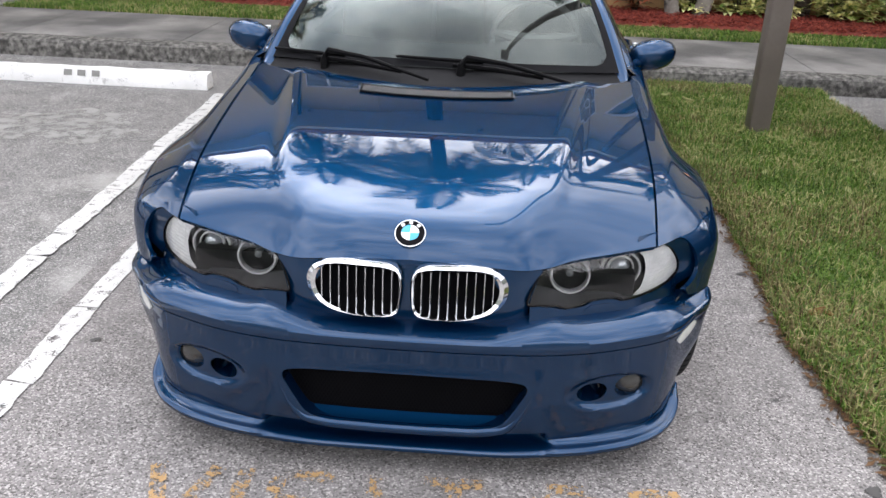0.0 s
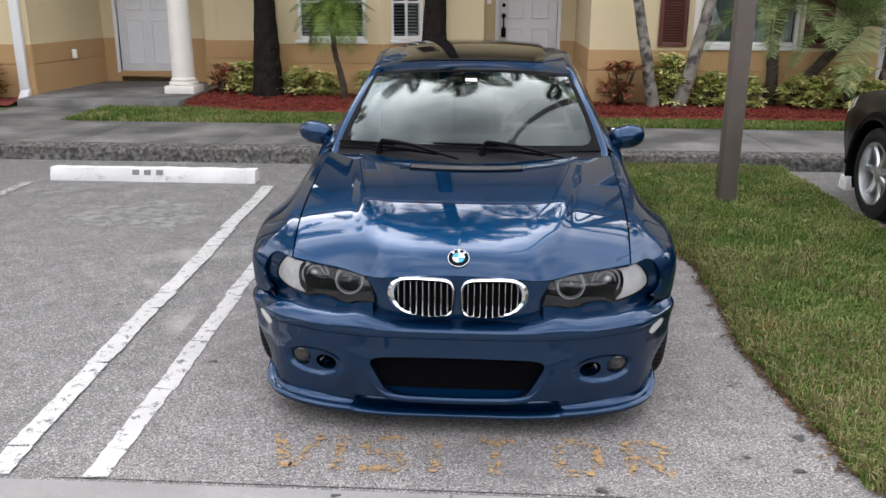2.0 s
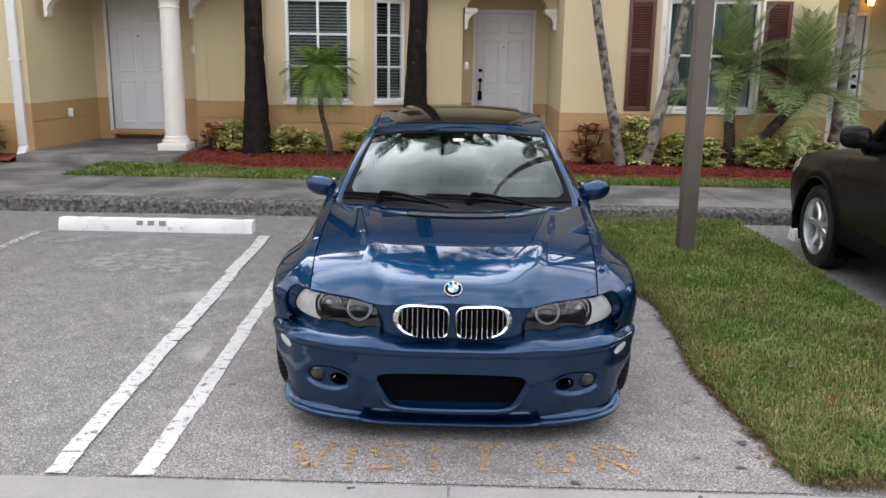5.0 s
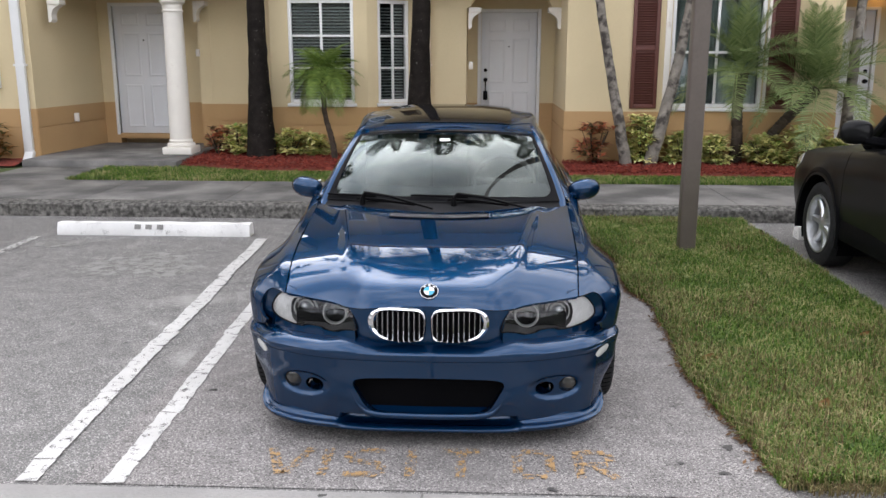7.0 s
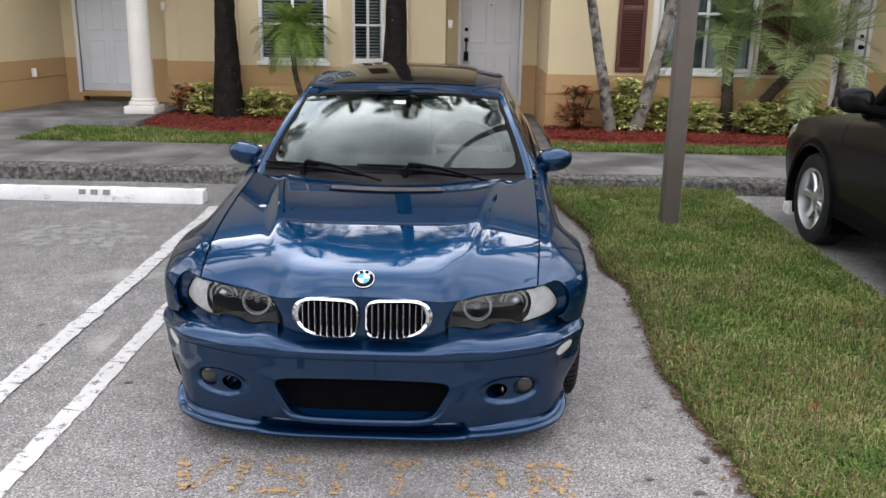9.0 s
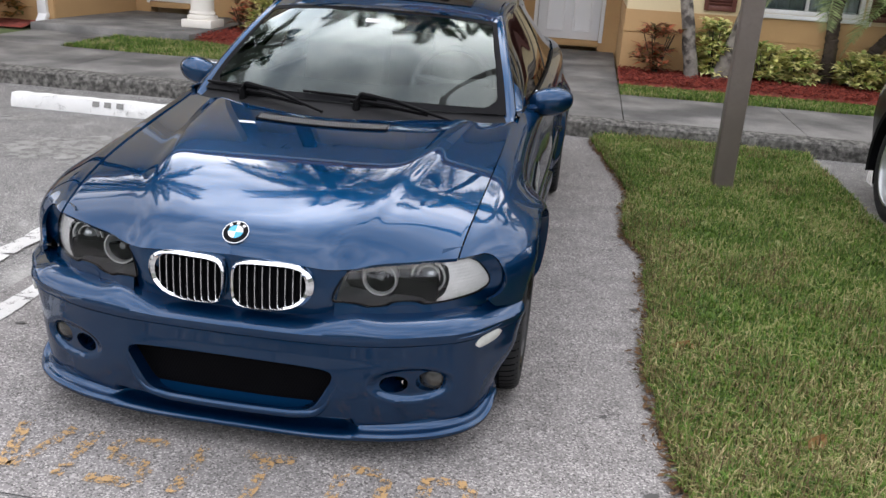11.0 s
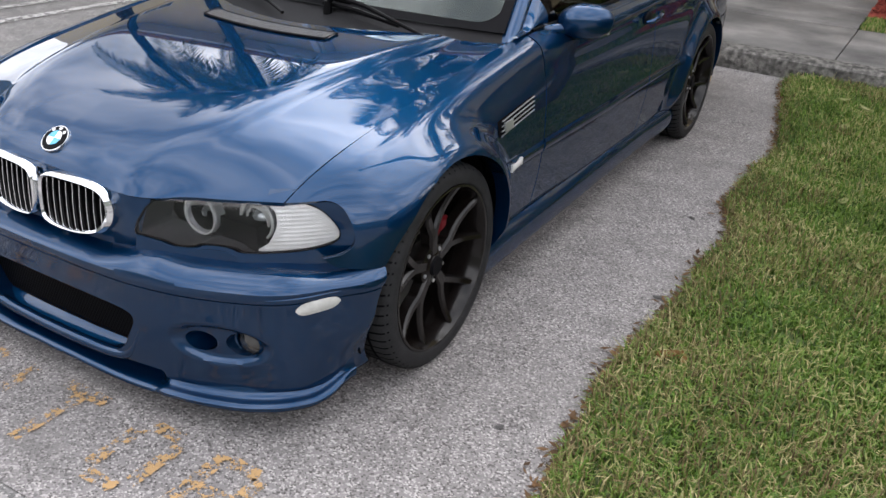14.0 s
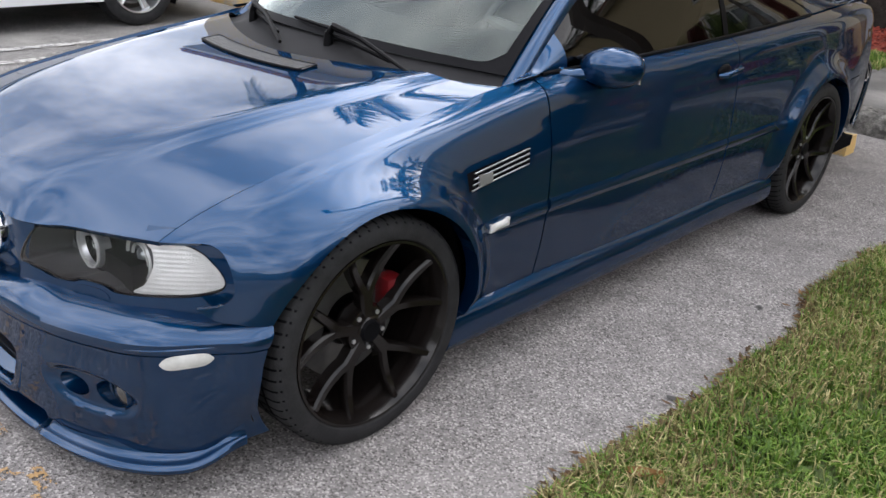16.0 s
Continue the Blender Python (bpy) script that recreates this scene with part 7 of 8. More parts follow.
def palm(label, way, radii, trunk_mat, kind, count, tilt=(70, -25), scale=1.0, seed=0, ringy=0.0):
    """A palm: a trunk along points and a crown of feather fronds."""
    rnd = random.Random(seed)
    base = Vector(way[0])
    root = thing("palm_tree", label, "palm tree", tuple(base))
    c = chain([Vector(p) - base for p in way])
    rr = curve1([(i / (len(radii) - 1), r) for i, r in enumerate(radii)])
    n = 60
    bm = bmesh.new()
    tube(bm, [c(i / n) + Vector((0.006 * rnd.uniform(-1, 1), 0.006 * rnd.uniform(-1, 1), 0)) for i in range(n + 1)], [rr(i / n) * (1 + ringy * (0.5 if i % 2 else -0.5) + 0.25 * ringy * rnd.uniform(-1, 1)) for i in range(n + 1)], 16)
    part("trunk", bm, trunk_mat, root, angle=60)
    top = c(1.0)
    meshes = FRONDS[kind]
    for k in range(count):
        t = k / max(count - 1, 1)
        pitch = tilt[0] + (tilt[1] - tilt[0]) * t + rnd.uniform(-8, 8)
        me = meshes[min(int(t * 3 + rnd.uniform(-0.3, 0.3)), 2) if t > 0.05 else 0]
        ob = new("frond", me)
        ob.parent = root
        ob.matrix_basis = Matrix.Translation(top) @ Matrix.Rotation(radians(k * 137.5 + rnd.uniform(-12, 12)), 4, "Z") @ Matrix.Rotation(radians(-pitch), 4, "Y") @ Matrix.Rotation(radians(rnd.uniform(-20, 20)), 4, "X") @ Matrix.Scale(scale * rnd.uniform(0.85, 1.12), 4)
    return root


def make_palms():
    palm("tall dark-trunked palm in the red mulch by the porch", [(-3.04, 10.85, 0.18), (-3.035, 10.85, 0.7), (-3.03, 10.85, 2.4), (-3.0, 10.8, 5.4), (-2.9, 10.6, 8.6)], [0.225, 0.140, 0.126, 0.122, 0.12, 0.12, 0.11], M_TRUNK, "tall", 18, (58, -55), 1.1, 1, 0.03)
    palm("tall dark-trunked palm beside the bay window", [(-0.70, 10.9, 0.18), (-0.70, 10.9, 1.0), (-0.66, 10.9, 2.4), (-0.6, 10.8, 5.4), (-0.5, 10.5, 9.9)], [0.21, 0.138, 0.128, 0.122, 0.12, 0.12, 0.11], M_TRUNK, "tall", 18, (58, -55), 1.1, 2, 0.03)
    palm("slender grey leaning palm in the red mulch", [(2.20, 10.08, 0.18), (2.12, 10.08, 0.55), (1.96, 10.1, 1.3), (1.74, 10.1, 2.4), (1.45, 10.05, 4.2), (1.2, 9.9, 7.4)], [0.085, 0.062, 0.058, 0.056, 0.055, 0.05], M_GREYTRUNK, "tall", 11, (60, -40), 0.8, 3, 0.03)
    palm("slender grey leaning palm in the red mulch", [(2.50, 10.08, 0.18), (2.60, 10.08, 0.6), (2.76, 10.1, 1.3), (2.94, 10.1, 2.4), (3.15, 10.0, 4.0), (3.45, 9.8, 7.9)], [0.095, 0.066, 0.06, 0.057, 0.055, 0.05], M_GREYTRUNK, "tall", 11, (60, -40), 0.8, 4, 0.03)
    palm("slender grey palm before the far porch", [(5.2, 10.5, 0.18), (5.25, 10.5, 0.6), (5.3, 10.55, 1.5), (5.35, 10.6, 2.4), (5.4, 10.4, 7.2)], [0.09, 0.065, 0.06, 0.058, 0.05], M_GREYTRUNK, "tall", 11, (60, -40), 0.8, 5, 0.03)
    palm("tall palm beside the porch path with long drooping fronds", [(-7.7, 9.9, 0.18), (-7.7, 9.9, 1.0), (-7.65, 9.85, 4.0), (-7.5, 9.7, 8.0)], [0.2, 0.135, 0.12, 0.115, 0.11], M_TRUNK, "tall", 18, (58, -55), 1.1, 31, 0.03)
    palm("tall palm beyond the porch path with long drooping fronds", [(-10.4, 9.9, 0.18), (-10.4, 9.9, 1.0), (-10.3, 9.85, 4.5), (-10.1, 9.7, 9.0)], [0.2, 0.135, 0.12, 0.115, 0.11], M_TRUNK, "tall", 18, (58, -55), 1.1, 32, 0.03)
    palm("small bright green pygmy palm before the bay window", [(-1.90, 10.6, 0.18), (-1.93, 10.6, 0.4), (-2.04, 10.6, 0.9), (-2.05, 10.6, 1.42)], [0.05, 0.04, 0.036, 0.045], M_SCALY, "pygmy", 46, (65, -22), 0.72, 6, 0.12)
    palm("date palm with a scaly trunk and grey-green fronds", [(3.74, 10.38, 0.18), (3.75, 10.38, 0.5), (3.72, 10.38, 1.0), (3.75, 10.38, 1.45)], [0.10, 0.075, 0.075, 0.09], M_SCALY, "date", 30, (80, -8), 0.95, 7, 0.14)
    palm("leaning date palm with a scaly trunk and grey-green fronds", [(4.02, 10.28, 0.2), (4.12, 10.28, 0.5), (4.42, 10.28, 0.9), (4.72, 10.28, 1.22)], [0.09, 0.07, 0.07, 0.08], M_SCALY, "date", 32, (80, -8), 1.08, 8, 0.14)


def shrub(name, at, h, r, n, leaf, mat, label, category, long=1.0, seed=0):
    """A shrub: woody stems and many single leaves."""
    rnd = random.Random(seed)
    root = thing(name, label, category, at)
    for k in range(7):
        bm = bmesh.new()
        a = rnd.uniform(0, 6.28)
        tube(bm, [(0, 0, 0), (0.4 * r * math.cos(a), 0.4 * r * math.sin(a), 0.45 * h), (0.75 * r * math.cos(a), 0.75 * r * math.sin(a), 0.85 * h)], [0.012, 0.009, 0.004], 5)
        part("stem", bm, M_SCALY, root)
    verts, faces = [], []
    for k in range(n):
        a, q = rnd.uniform(0, 6.28), rnd.random() ** 0.5
        z = h * rnd.uniform(0.12, 1.0)
        rad = r * q * (1.05 - 0.55 * (z / h - 0.45) ** 2 * 2) * (1 + 0.25 * math.sin(5 * a + seed))
        p = Vector((rad * math.cos(a), rad * math.sin(a), z))
        if k % 9 == 0 or k == 0:
            hub = p
            turn = rnd.uniform(0, 6.28)
        # leaves stand in whorls round the ends of the twigs
        p = hub + Vector((rnd.uniform(-1, 1), rnd.uniform(-1, 1), rnd.uniform(-1, 0.6))) * 0.012
        b = turn + 6.283 * (k % 9) / 9
        d = Vector((math.cos(b), math.sin(b), rnd.uniform(-0.15, 0.75))).normalized()
        s = d.cross(Vector((0, 0, 1)))
        s = s.normalized() if s.length > 0.01 else Vector((1, 0, 0))
        up = s.cross(d)
        L = leaf * rnd.uniform(0.7, 1.2) * long
        w = leaf * 0.24 * rnd.uniform(0.8, 1.2)
        i = len(verts)
        verts.extend([p, p + d * L * 0.45 + s * w + up * 0.1 * L, p + d * L + up * -0.12 * L, p + d * L * 0.45 - s * w + up * 0.1 * L, p + d * L * 0.5 + up * 0.03 * L])
        faces.extend([(i, i + 1, i + 4), (i + 1, i + 2, i + 4), (i + 2, i + 3, i + 4), (i + 3, i, i + 4)])
    ob = raw("leaves", [tuple(v) for v in verts], faces, mat, root)
    tagged(ob, kind="stuff")
    return root


def make_shrubs():
    k = 20
    for x, y, h, r in ((2.42, 10.22, 0.68, 0.22), (2.98, 10.2, 0.45, 0.24), (3.38, 10.2, 0.40, 0.2), (4.06, 10.12, 0.42, 0.28), (4.62, 10.12, 0.55, 0.32), (4.98, 10.2, 0.36, 0.2)):
        shrub("variegated_shrub", (x, y, 0.18), h, r, 760, 0.125, M_VARI, "bushy shrub with yellow and green variegated leaves in red mulch", "shrub", 1.0, k)
        k += 1
    for x, y, h, r in ((-3.42, 11.02, 0.45, 0.2), (-2.62, 10.95, 0.40, 0.26), (-2.25, 10.98, 0.34, 0.16), (-1.62, 10.95, 0.36, 0.2), (-1.25, 11.0, 0.40, 0.2)):
        shrub("variegated_shrub", (x, y, 0.18), h, r, 560, 0.12, M_VARI, "low shrub with yellow and green leaves under the bay window", "shrub", 1.0, k)
        k += 1
    shrub("croton", (1.76, 10.12, 0.18), 0.58, 0.24, 260, 0.14, M_CROTON, "red-leaved croton in the red mulch", "shrub", 1.1, 40)
    shrub("croton", (-3.75, 11.05, 0.18), 0.42, 0.2, 200, 0.13, M_CROTON, "dark red and green croton by the porch", "shrub", 1.1, 41)
    shrub("croton", (-6.85, 10.05, 0.18), 0.55, 0.3, 320, 0.15, M_ORNGE, "orange and green croton by the downspout", "shrub", 1.1, 42)


def scatter(name, n, place, shape, mat, label, category, seed):
    """Many small pieces in one mesh."""
    rng = np.random.RandomState(seed)
    verts, faces = [], []
    for k in range(n):
        p = place(rng)
        if p is None:
            continue
        v, f = shape(rng, p)
        i = len(verts)
        verts.extend(v)
        faces.extend([tuple(a + i for a in q) for q in f])
    ob = raw(name, verts, faces, mat)
    return tagged(ob, label, category, "", "stuff")


def blade(rng, p, h=(0.025, 0.06), w=0.0022):
    x, y, z = p
    a, lean = rng.uniform(0, 6.283), rng.uniform(0.2, 1.1)
    L = rng.uniform(*h)
    ca, sa = math.cos(a), math.sin(a)
    ww = w * rng.uniform(0.8, 1.6)
    px, py = -sa * ww, ca * ww
    m = L * 0.55
    return ([(x - px, y - py, z), (x + px, y + py, z), (x + px * 0.8 + ca * lean * m * 0.45, y + py * 0.8 + sa * lean * m * 0.45, z + m), (x - px * 0.8 + ca * lean * m * 0.45, y - py * 0.8 + sa * lean * m * 0.45, z + m), (x + ca * lean * L, y + sa * lean * L, z + L * (1.05 - 0.45 * lean))], [(0, 1, 2, 3), (3, 2, 4)])


def make_grass():
    table = [edge_x(y) for y in np.linspace(1.45, 7.1, 600)]

    def on_island(rng):
        y = 1.50 + 5.56 * rng.random_sample() ** 1.15
        xa = table[int((y - 1.45) / 5.65 * 599)] - 0.015
        x = rng.uniform(xa, 2.87)
        if noise.noise((x * 2.3, y * 2.3, 8)) + 0.5 * noise.noise((x * 7, y * 7, 2)) < -0.42 and rng.random_sample() < 0.55:
            return None
        e = min(1, (x - xa) / 0.08)
        return (x, y, 0.004 + 0.03 * e)

    scatter("grass", 130000, on_island, lambda r, p: blade(r, p, (0.025, 0.065), 0.0024), M_GRASS, "mown green grass with some straw-coloured blades", "grass", 3)

    def thatch(rng):
        p = on_island(rng)
        if p is None or noise.noise((p[0] * 1.7, p[1] * 1.7, 5)) + 0.4 * noise.noise((p[0] * 6, p[1] * 6, 3)) < -0.12 + 0.3 * min(max(p[1] - 3.0, 0), 1):
            return None
        return (p[0], p[1], p[2] + rng.uniform(0.0, 0.025))

    scatter("grass", 26000, thatch, lambda r, p: blade(r, p, (0.03, 0.07), 0.0019), M_STRAW, "dry straw-coloured thatch in the lawn", "grass", 13)

    def fringe(rng):
        if rng.random_sample() < 0.3:
            return (rng.uniform(1.5, 2.87), rng.uniform(1.43, 1.62), 0.012)
        y = rng.uniform(1.46, 7.0)
        return (edge_x(y) + abs(rng.normal(0, 0.07)), y, 0.012)

    scatter("grass", 9000, fringe, lambda r, p: blade(r, p, (0.03, 0.075), 0.0016), M_STRAW, "dry straw-coloured fringe of the lawn", "grass", 11)

    def strip(x0, x1, y0, ya):
        def f(rng):
            x = rng.uniform(x0, x1)
            y = rng.uniform(y0, ya(x))
            return (x, y, 0.145)
        return f

    scatter("grass", 26000, strip(-4.97, 0.03, 8.66, lambda x: left_bed(x)), lambda r, p: blade(r, p, (0.03, 0.07), 0.0035), M_GRASS, "mown grass verge before the mulch", "grass", 4)
    scatter("grass", 16000, strip(1.35, 6.0, 8.66, lambda x: 9.3), lambda r, p: blade(r, p, (0.03, 0.07), 0.0035), M_GRASS, "mown grass verge before the mulch", "grass", 5)

    def chip(rng, p):
        x, y, z = p
        a, b = rng.uniform(0, 6.28), rng.uniform(-0.5, 0.5)
        L, w = rng.uniform(0.02, 0.055), rng.uniform(0.006, 0.014)
        dx, dy = math.cos(a) * L / 2, math.sin(a) * L / 2
        px, py = -math.sin(a) * w / 2, math.cos(a) * w / 2
        t = b * L / 2
        return ([(x - dx - px, y - dy - py, z - t), (x + dx - px, y + dy - py, z + t), (x + dx + px, y + dy + py, z + t + 0.006), (x - dx + px, y - dy + py, z - t + 0.006), (x, y, z + 0.012)], [(0, 1, 4), (1, 2, 4), (2, 3, 4), (3, 0, 4)])

    def bed(x0, x1, lo, hi):
        def f(rng):
            x = rng.uniform(x0, x1)
            y = rng.uniform(lo(x), hi)
            return (x, y, 0.205 + rng.uniform(-0.01, 0.03))
        return f

    scatter("mulch_chips", 9000, bed(-4.3, 0.03, left_bed, 11.8), chip, M_CHIP, "loose red bark chips under the bay window", "mulch", 6)
    scatter("mulch_chips", 7500, bed(1.36, 5.1, lambda x: 9.30, 10.45), chip, M_CHIP, "loose red bark chips under the shuttered window", "mulch", 7)


M_DRY = leafy("dry_leaf", (0.16, 0.075, 0.03), (0.42, 0.24, 0.09), 0.7)
M_PALE = leafy("pale_leaf", (0.30, 0.33, 0.13), (0.48, 0.44, 0.24), 0.6)
M_LITTER = leafy("leaf_litter", (0.05, 0.03, 0.018), (0.20, 0.11, 0.05), 0.8)


def fallen_leaf(x, y, z, L, rz, mat, label):
    bm = bmesh.new()
    def f(u, v):
        t = u
        w = 0.24 * L * math.sin(math.pi * min(0.06 + 0.92 * t, 1)) ** 0.8
        s = 2 * v - 1
        return (L * (t - 0.5), w * s, 0.16 * L * (s * s) + 0.10 * L * (2 * t - 1) ** 2 + 0.004)
    sheet(f, 10, 6, bm)
    ob = solo("fallen_leaf", bm, mat, label, "leaf", group="fallen leaves")
    ob.matrix_basis = pose(x, y, z, 6, -8, rz)


def make_litter():
    for x, y, L, rz, m in ((1.458, 2.85, 0.075, 30, M_DRY), (1.50, 2.86, 0.06, 110, M_DRY), (1.842, 2.21, 0.10, 50, M_DRY), (2.38, 4.95, 0.07, 10, M_PALE), (1.60, 5.85, 0.09, 60, M_PALE), (1.66, 6.35, 0.10, 150, M_PALE), (1.52, 6.5, 0.08, 20, M_PALE), (2.12, 4.35, 0.08, 80, M_PALE), (1.9, 3.9, 0.06, 140, M_PALE), (2.5, 3.3, 0.07, 20, M_DRY), (1.75, 4.6, 0.07, 65, M_PALE), (2.05, 1.85, 0.08, 130, M_DRY), (1.30, 6.45, 0.06, 40, M_DRY), (1.24, 6.62, 0.07, 100, M_DRY), (1.33, 6.3, 0.05, 10, M_DRY)):
        fallen_leaf(x, y, 0.055 if x > 1.42 else 0.02, L, rz, m, "curled brown dead leaf on the grass" if m is M_DRY else "pale yellow fallen leaf on the grass")

    def rim(rng):
        y = rng.uniform(1.6, 7.0)
        return (edge_x(y) + rng.normal(0.012, 0.028), y, 0.012)

    def crumb(rng, p):
        x, y, z = p
        a, L = rng.uniform(0, 6.28), rng.uniform(0.006, 0.024)
        c, s = math.cos(a) * L, math.sin(a) * L
        return ([(x - c, y - s, z), (x + s * 0.4, y - c * 0.4, z + 0.003), (x + c, y + s, z + 0.008), (x - s * 0.4, y + c * 0.4, z + 0.003)], [(0, 1, 2, 3)])

    scatter("leaf_litter", 5200, rim, crumb, M_LITTER, "dry leaf litter along the paving edge", "leaf litter", 9)


make_palms()
make_shrubs()
make_grass()
make_litter()


# ---------------------------------------------------------------- the two neighbouring cars
M_NIGHT = pbr("black_car_paint", (0.006, 0.006, 0.0065), 0.4, 0.0, var=0.1, coarse=2, fine=200, coat=0.25, spec=0.1)
M_SNOW = pbr("white_car_paint", (0.78, 0.79, 0.80), 0.35, 0.0, var=0.02, coarse=2, fine=200, coat=0.8)
M_GLASS_DARK = glass("dark_car_glass", (0.5, 0.55, 0.55), 0.12)


def alloy(parent, at, R, spokes, fork, spin, face=1):
    """A wheel with a silver alloy rim."""
    root = new("wheel")
    root.parent = parent
    root.matrix_basis = pose(*at) @ Matrix.Rotation(0 if face > 0 else math.pi, 4, "Z") @ Matrix.Rotation(spin, 4, "X")
    r = R * 0.68
    t = part("tyre", lathe(bmesh.new(), [(r, -0.2), (R * 0.94, -0.21), (R, -0.18), (R, -0.04), (R * 0.97, -0.01), (R * 0.88, 0.008), (R * 0.76, 0.006), (r, -0.006)], 64, "x"), M_RUBBER, root)
    rim = part("rim", lathe(bmesh.new(), [(r * 0.96, -0.19), (r * 1.01, -0.01), (r * 1.0, 0.004), (r * 0.95, 0.002), (r * 0.92, -0.02), (r * 0.9, -0.15)], 64, "x"), M_SILVER, root, "silver alloy rim")
    part("hub", lathe(bmesh.new(), [(0, -0.02), (r * 0.14, -0.022), (r * 0.24, -0.032), (r * 0.26, -0.08), (0, -0.08)], 28, "x"), M_SILVER, rim)
    part("brake_disc", lathe(bmesh.new(), [(0.03, -0.12), (r * 0.72, -0.12), (r * 0.72, -0.15)], 32, "x"), M_DISC, rim)
    for k in range(spokes):
        a = 2 * math.pi * k / spokes
        bm = bmesh.new()
        prev = None
        for i in range(8):
            q = i / 7
            rr = r * (0.18 + 0.79 * q)
            c = Vector((-0.028 - 0.014 * math.sin(math.pi * q), rr * math.cos(a), rr * math.sin(a)))
            n = Vector((0, -math.sin(a), math.cos(a)))
            w = r * (0.105 + 0.05 * q * fork)
            ring = [bm.verts.new(c + n * w * e + Vector((d, 0, 0))) for e, d in ((-1, -0.016), (-0.6, 0.0), (-0.08, -0.002 - 0.006 * fork), (0.08, -0.002 - 0.006 * fork), (0.6, 0.0), (1, -0.016), (0.8, -0.05), (-0.8, -0.05))]
            if prev:
                for j in range(8):
                    bm.faces.new((prev[j], prev[(j + 1) % 8], ring[(j + 1) % 8], ring[j]))
            prev = ring
        bmesh.ops.recalc_face_normals(bm, faces=bm.faces[:])
        part("spoke", bm, M_SILVER, rim)
        b = a + math.pi / spokes
        part("nut", lathe(bmesh.new(), [(0, 0), (0.009, 0), (0.01, -0.03)], 10, "x", (-0.03, r * 0.17 * math.cos(b), r * 0.17 * math.sin(b))), M_TRIMB, rim)
    return root


def parked_car(name, label, origin, paint, half, length, hub_f, hub_r, R, arch, belt, hood_z0, hood_z1, screen, roof_z, sill, tuck, spokes, fork, trim_arch):
    """A car parked nose towards +y; its own origin lies on the ground at the nose, x across. All lengths along it are measured back from the nose."""
    car = thing(name, label, "car", origin)
    nose = curve1([(0, half - 0.22), (0.08, half - 0.11), (0.25, half - 0.045), (0.6, half - 0.01), (1.2, half), (length - 0.9, half), (length - 0.2, half - 0.06), (length, half - 0.16)])
    hood = curve1([(0, hood_z0 - 0.14), (0.06, hood_z0 - 0.03), (0.2, hood_z0 + 0.02), (screen[0] * 0.6, (hood_z0 + hood_z1) / 2 + 0.03), (screen[0], hood_z1), (screen[0] + 0.3, belt), (length - 0.6, belt + 0.04), (length, belt)])

    def flank(d, v, s):
        w, zt = nose(d), hood(d)
        zt = min(zt, belt + 0.03)
        prof = chain([(w - 0.13, zt), (w - 0.055, zt - 0.025), (w - 0.012, zt - 0.13), (w, zt - 0.30), (w - 0.004, 0.52), (w - 0.02, sill + 0.12), (w - tuck, sill)])
        p = prof(v)
        bul = 0.0
        for h in (hub_f, hub_r):
            r = math.hypot(d - h, p[1] - R)
            bul = max(bul, 0.022 * math.exp(-(((r - arch) / 0.05) ** 2)))
        return Vector((s * (p[0] + bul), -d, p[1]))

    for s in (1, -1):
        cuts = ((0.0, screen[0] - 0.10), (screen[0] - 0.094, screen[0] + 1.02), (screen[0] + 1.026, length))
        for nm, (d0, d1) in zip(("wing", "door", "rear_body"), cuts):
            bm = sheet(lambda u, v: flank(d0 + (d1 - d0) * u, v, s), 70, 34, flip=s < 0)
            for h in (hub_f, hub_r):
                if d0 < h < d1:
                    carve(bm, lambda co, h=h: math.hypot(-co.y - h, co.z - R) - arch, lambda co: (-s * 0.06, 0, 0))
            p = part(nm, solidify(bm, 0.01), paint, car)
            if nm == "door":
                dm = d0 + 0.84 * (d1 - d0)
                bm = bmesh.new()
                q = [flank(dm + e, 0.22, s) + Vector((s * o, 0, 0)) for e, o in ((-0.1, 0.004), (-0.06, 0.03), (0.05, 0.03), (0.09, 0.004))]
                tube(bm, q, 0.012, 8)
                part("handle", bm, paint, p)
        if trim_arch:
            bm = bmesh.new()
            n = 30
            prev = None
            for i in range(n + 1):
                a = math.pi * (1.08 - 1.16 * i / n)
                ring = [bm.verts.new((s * (half + o), -(hub_f) + (arch + e) * math.cos(a), R + (arch + e) * math.sin(a))) for e, o in ((-0.002, -0.05), (-0.002, 0.012), (0.03, 0.018), (0.06, 0.004))]
                if prev:
                    for j in range(3):
                        bm.faces.new((prev[j], prev[j + 1], ring[j + 1], ring[j]))
                prev = ring
            bmesh.ops.recalc_face_normals(bm, faces=bm.faces[:])
            part("arch_trim", bm, M_TRIMB, car)
            part("side_trim", solidify(sheet(lambda u, v: (s * (half + 0.008 * math.sin(math.pi * v)), -(hub_f + arch + 0.06 + (hub_r - hub_f - 2 * arch - 0.12) * u), sill + 0.01 + 0.15 * v), 20, 6, flip=s > 0), 0.02), M_TRIMB, car)
        # cabin side: pillars and glass
        d0, d1, d2, d3 = screen[0] - 0.02, screen[1], length - 0.85, length - 0.15
        rx = half - 0.23

        def top(d):
            z = curve1([(d0, hood_z1 + 0.02), (d0 + 0.45 * (d1 - d0), hood_z1 + 0.55 * (roof_z - hood_z1)), (d1, roof_z - 0.06), ((d1 + d2) / 2, roof_z - 0.015), (d2, roof_z - 0.08), (d3, belt + 0.12)])(d)
            x = half - 0.12 - (half - 0.12 - rx) * min(max((z - belt) / (roof_z - belt), 0), 1)
            return Vector((s * x, -d, z))

        bm = bmesh.new()
        tube(bm, [top(d0 + (d3 - d0) * i / 40) for i in range(41)], 0.045, 10)
        part("roof_rail", bm, paint, car)
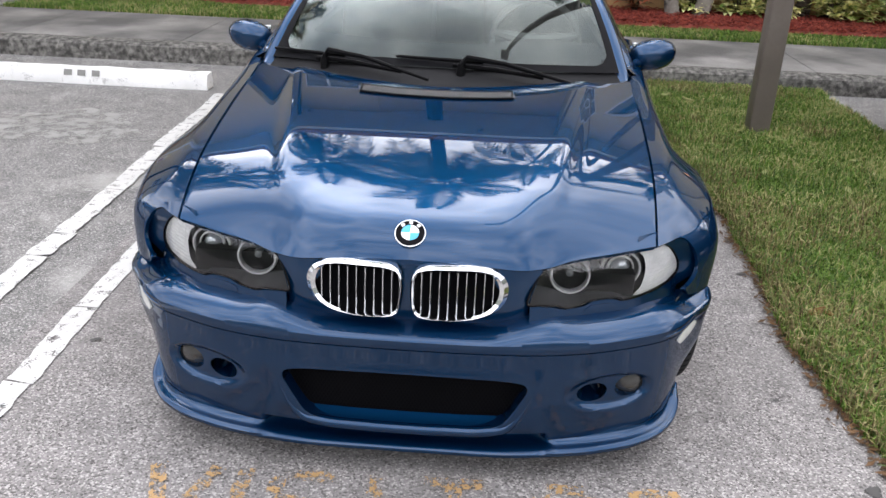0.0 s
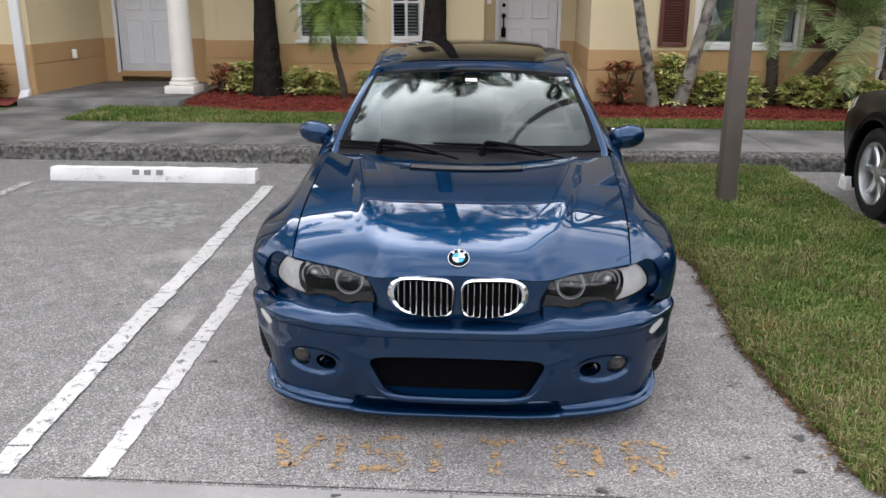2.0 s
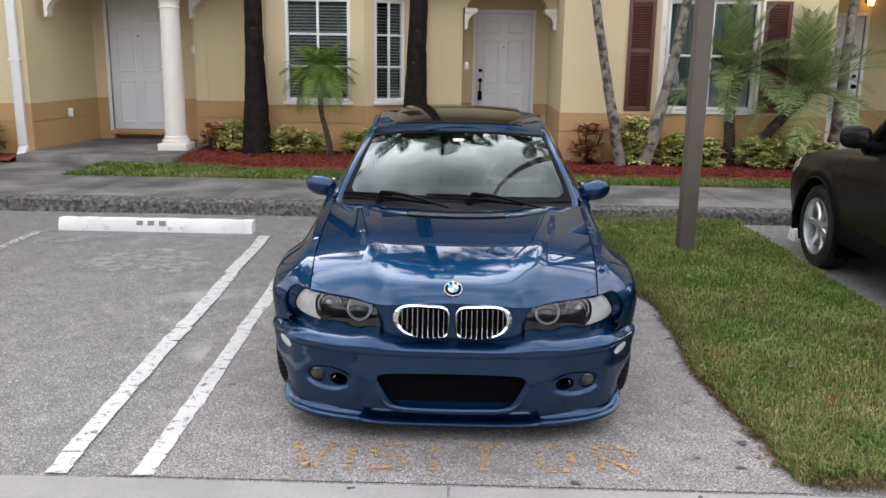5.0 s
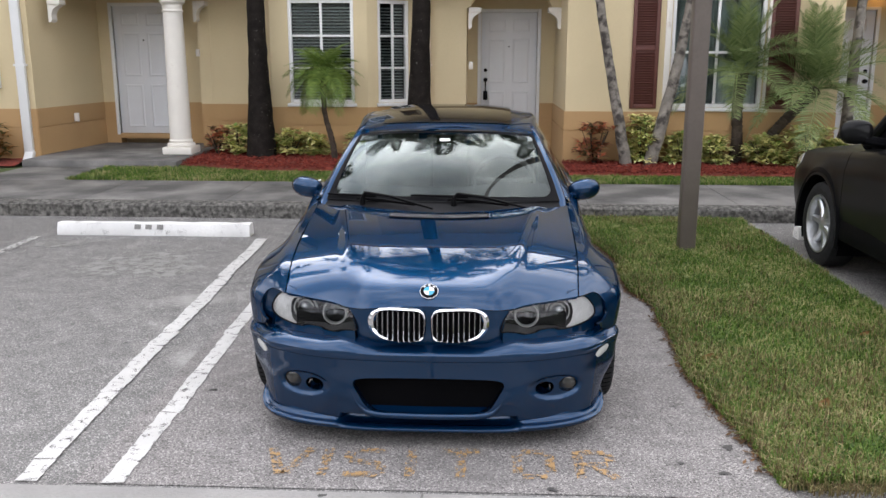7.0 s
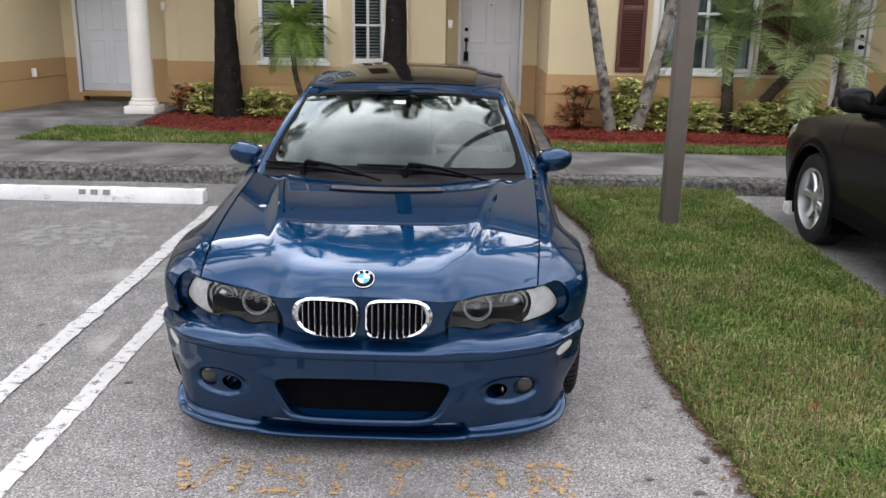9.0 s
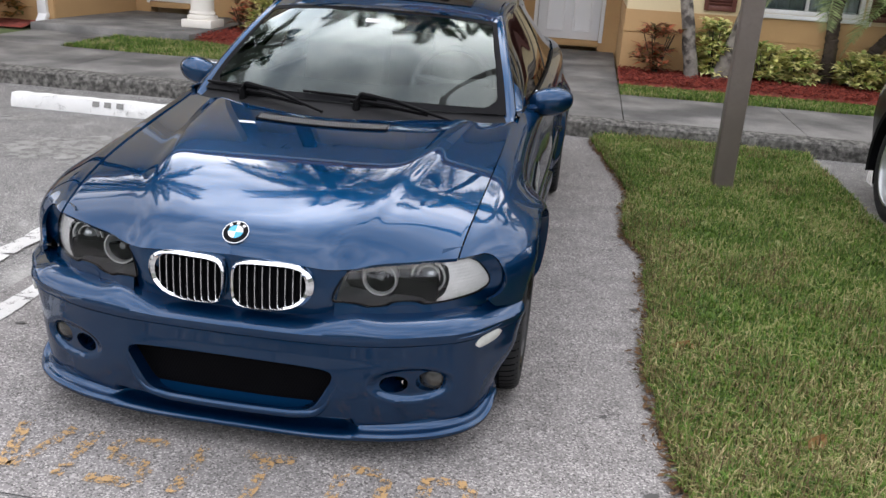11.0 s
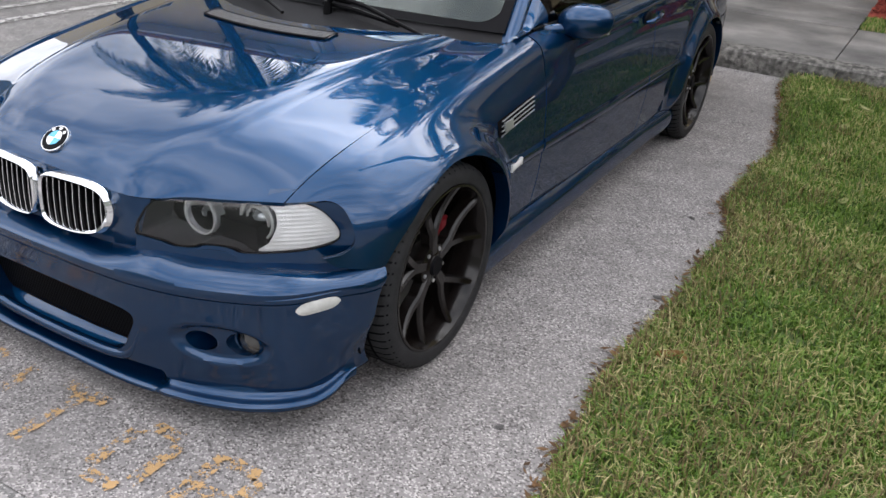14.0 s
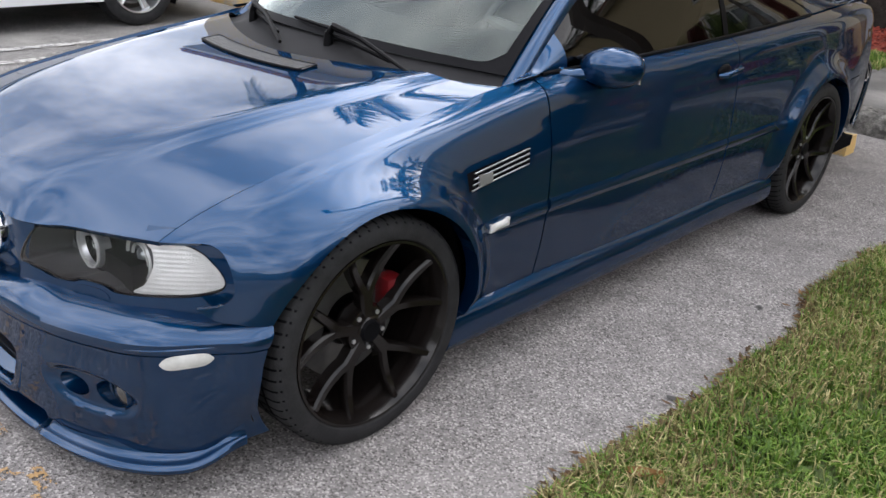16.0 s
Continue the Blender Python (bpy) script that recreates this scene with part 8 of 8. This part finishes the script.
        for nm, a, b in (("front_window", d0 + 0.32, screen[0] + 1.0), ("rear_window", screen[0] + 1.04, d3 - 0.1)):
            def g(u, v):
                d = a + (b - a) * u
                t = top(d)
                bz = Vector((s * (half - 0.125), -d, min(hood(d), belt + 0.03) - 0.01))
                return bz.lerp(t, v)
            w = part(nm, sheet(g, 24, 8, flip=s < 0), M_GLASS_DARK, car, "dark side window")
            w.visible_shadow = False
            bm = bmesh.new()
            tube(bm, [g(i / 20, 0.0) + Vector((s * 0.01, 0, 0.006)) for i in range(21)], 0.012, 8)
            part("belt_trim", bm, M_CHROME if trim_arch else M_TRIMB, car)
        part("mirror_corner", sheet(lambda u, v: Vector((s * (half - 0.12), -(d0 + 0.02 + 0.32 * u), hood_z1)).lerp(top(d0 + 0.02 + 0.32 * u), v), 8, 4, flip=s < 0), M_TRIMB, car)
        # mirror
        bm = bmesh.new()
        bmesh.ops.create_uvsphere(bm, u_segments=24, v_segments=14, radius=1)
        for v in bm.verts:
            x, y, z = v.co
            v.co = (s * (half + 0.075) + 0.115 * math.copysign(abs(x) ** 0.75, x), -(screen[0] + 0.22) + 0.07 * y * (1.1 if y > 0 else 0.6), belt + 0.11 + 0.085 * math.copysign(abs(z) ** 0.75, z))
        m = part("door_mirror", bm, paint if not trim_arch else M_NIGHT, car)
        part("mirror_arm", tube(bmesh.new(), [(s * (half - 0.12), -(screen[0] + 0.22), belt + 0.03), (s * (half + 0.03), -(screen[0] + 0.22), belt + 0.06)], [0.04, 0.035], 10), M_TRIMB, m)
        # front corner lamp and marker
        bm = sheet(lambda u, v: flank(0.04 + 0.30 * u, 0.16 + 0.22 * v * (1 - 0.5 * u), s) + Vector((s * 0.006, 0, 0)), 10, 6, flip=s < 0)
        part("headlamp", solidify(bm, 0.01), M_CLEAR, car, "clear headlamp")
        if not trim_arch:
            bm = sheet(lambda u, v: flank(0.30 + 0.10 * u, 0.52 + 0.05 * v, s) + Vector((s * 0.005, 0, 0)), 4, 3, flip=s < 0)
            part("side_marker", solidify(bm, 0.008), plain("amber_marker", (0.5, 0.08, 0.02), 0.25), car, "orange side marker")
        for h in (hub_f, hub_r):
            alloy(car, (s * (half - 0.012), -h, R), R, spokes, fork, 0.4 + h, s)
            bm = bmesh.new()
            lathe(bm, [(arch + 0.01, 0), (arch + 0.01, -s * 0.28), (0.0, -s * 0.28)], 40, "x", (s * (half - 0.03), -h, R))
            bmesh.ops.delete(bm, geom=[v for v in bm.verts if v.co.z < 0.12], context="VERTS")
            part("wheel_well", bm, M_DARK, car)
    part("hood", sheet(lambda u, v: ((2 * u - 1) * (nose(screen[0] * v) - 0.13), -screen[0] * v, hood(screen[0] * v) + 0.045 * (1 - (2 * u - 1) ** 2)), 24, 30), paint, car)
    part("front_face", sheet(lambda u, v: ((2 * u - 1) * (nose(0) - 0.10 * (v > 0.9)), -0.001 + 0.10 * (1 - (2 * u - 1) ** 2) * math.sin(math.pi * min(0.2 + v, 1)), sill + (hood(0) - sill) * v), 24, 12, flip=True), paint, car)
    part("front_valance", cubes((-half + 0.2, half - 0.2, -0.25, -0.02, sill - 0.07, sill + 0.03), bev=0.02), M_TRIMB, car)
    part("windscreen", sheet(lambda u, v: ((2 * u - 1) * (half - 0.14 - 0.09 * v), -(screen[0] + (screen[1] - screen[0]) * v) + 0.05 * (1 - (2 * u - 1) ** 2), hood_z1 + (roof_z - 0.03 - hood_z1) * v), 20, 10), M_GLASS_DARK, car)
    part("roof", sheet(lambda u, v: ((2 * u - 1) * (half - 0.23), -(screen[1] + (length - 0.75 - screen[1]) * v), roof_z - 0.05 + 0.05 * (1 - (2 * u - 1) ** 4)), 20, 10), paint, car)
    part("tail", sheet(lambda u, v: ((2 * u - 1) * (half - 0.18), -length - 0.02 + (0.45 * smooth01(0.45, 1, v)), sill + (roof_z - 0.1 - sill) * v), 20, 14), paint, car)
    part("underside", cubes((-half + 0.12, half - 0.12, -length + 0.1, -0.1, sill - 0.02, sill + 0.3)), M_DARK, car, smooth=False)
    part("seats", cubes((-half + 0.35, half - 0.35, -length + 1.2, -screen[1] - 0.5, 0.4, belt + 0.05), bev=0.1), M_CABIN, car)
    return car


parked_car("black_suv", "black sport utility car with silver wheels parked beyond the grass", (3.86, 6.20, 0), M_NIGHT, 0.92, 4.55, 0.90, 3.52, 0.345, 0.40, 1.04, 0.84, 1.01, (1.42, 2.25), 1.66, 0.30, 0.05, 7, 0.3, True)
parked_car("white_sedan", "white sedan with five-spoke silver wheels parked by the yellow stop", (-5.70, 5.78, 0), M_SNOW, 0.90, 4.6, 0.93, 3.62, 0.335, 0.375, 0.93, 0.76, 0.93, (1.25, 2.15), 1.44, 0.22, 0.04, 5, 1.0, False)
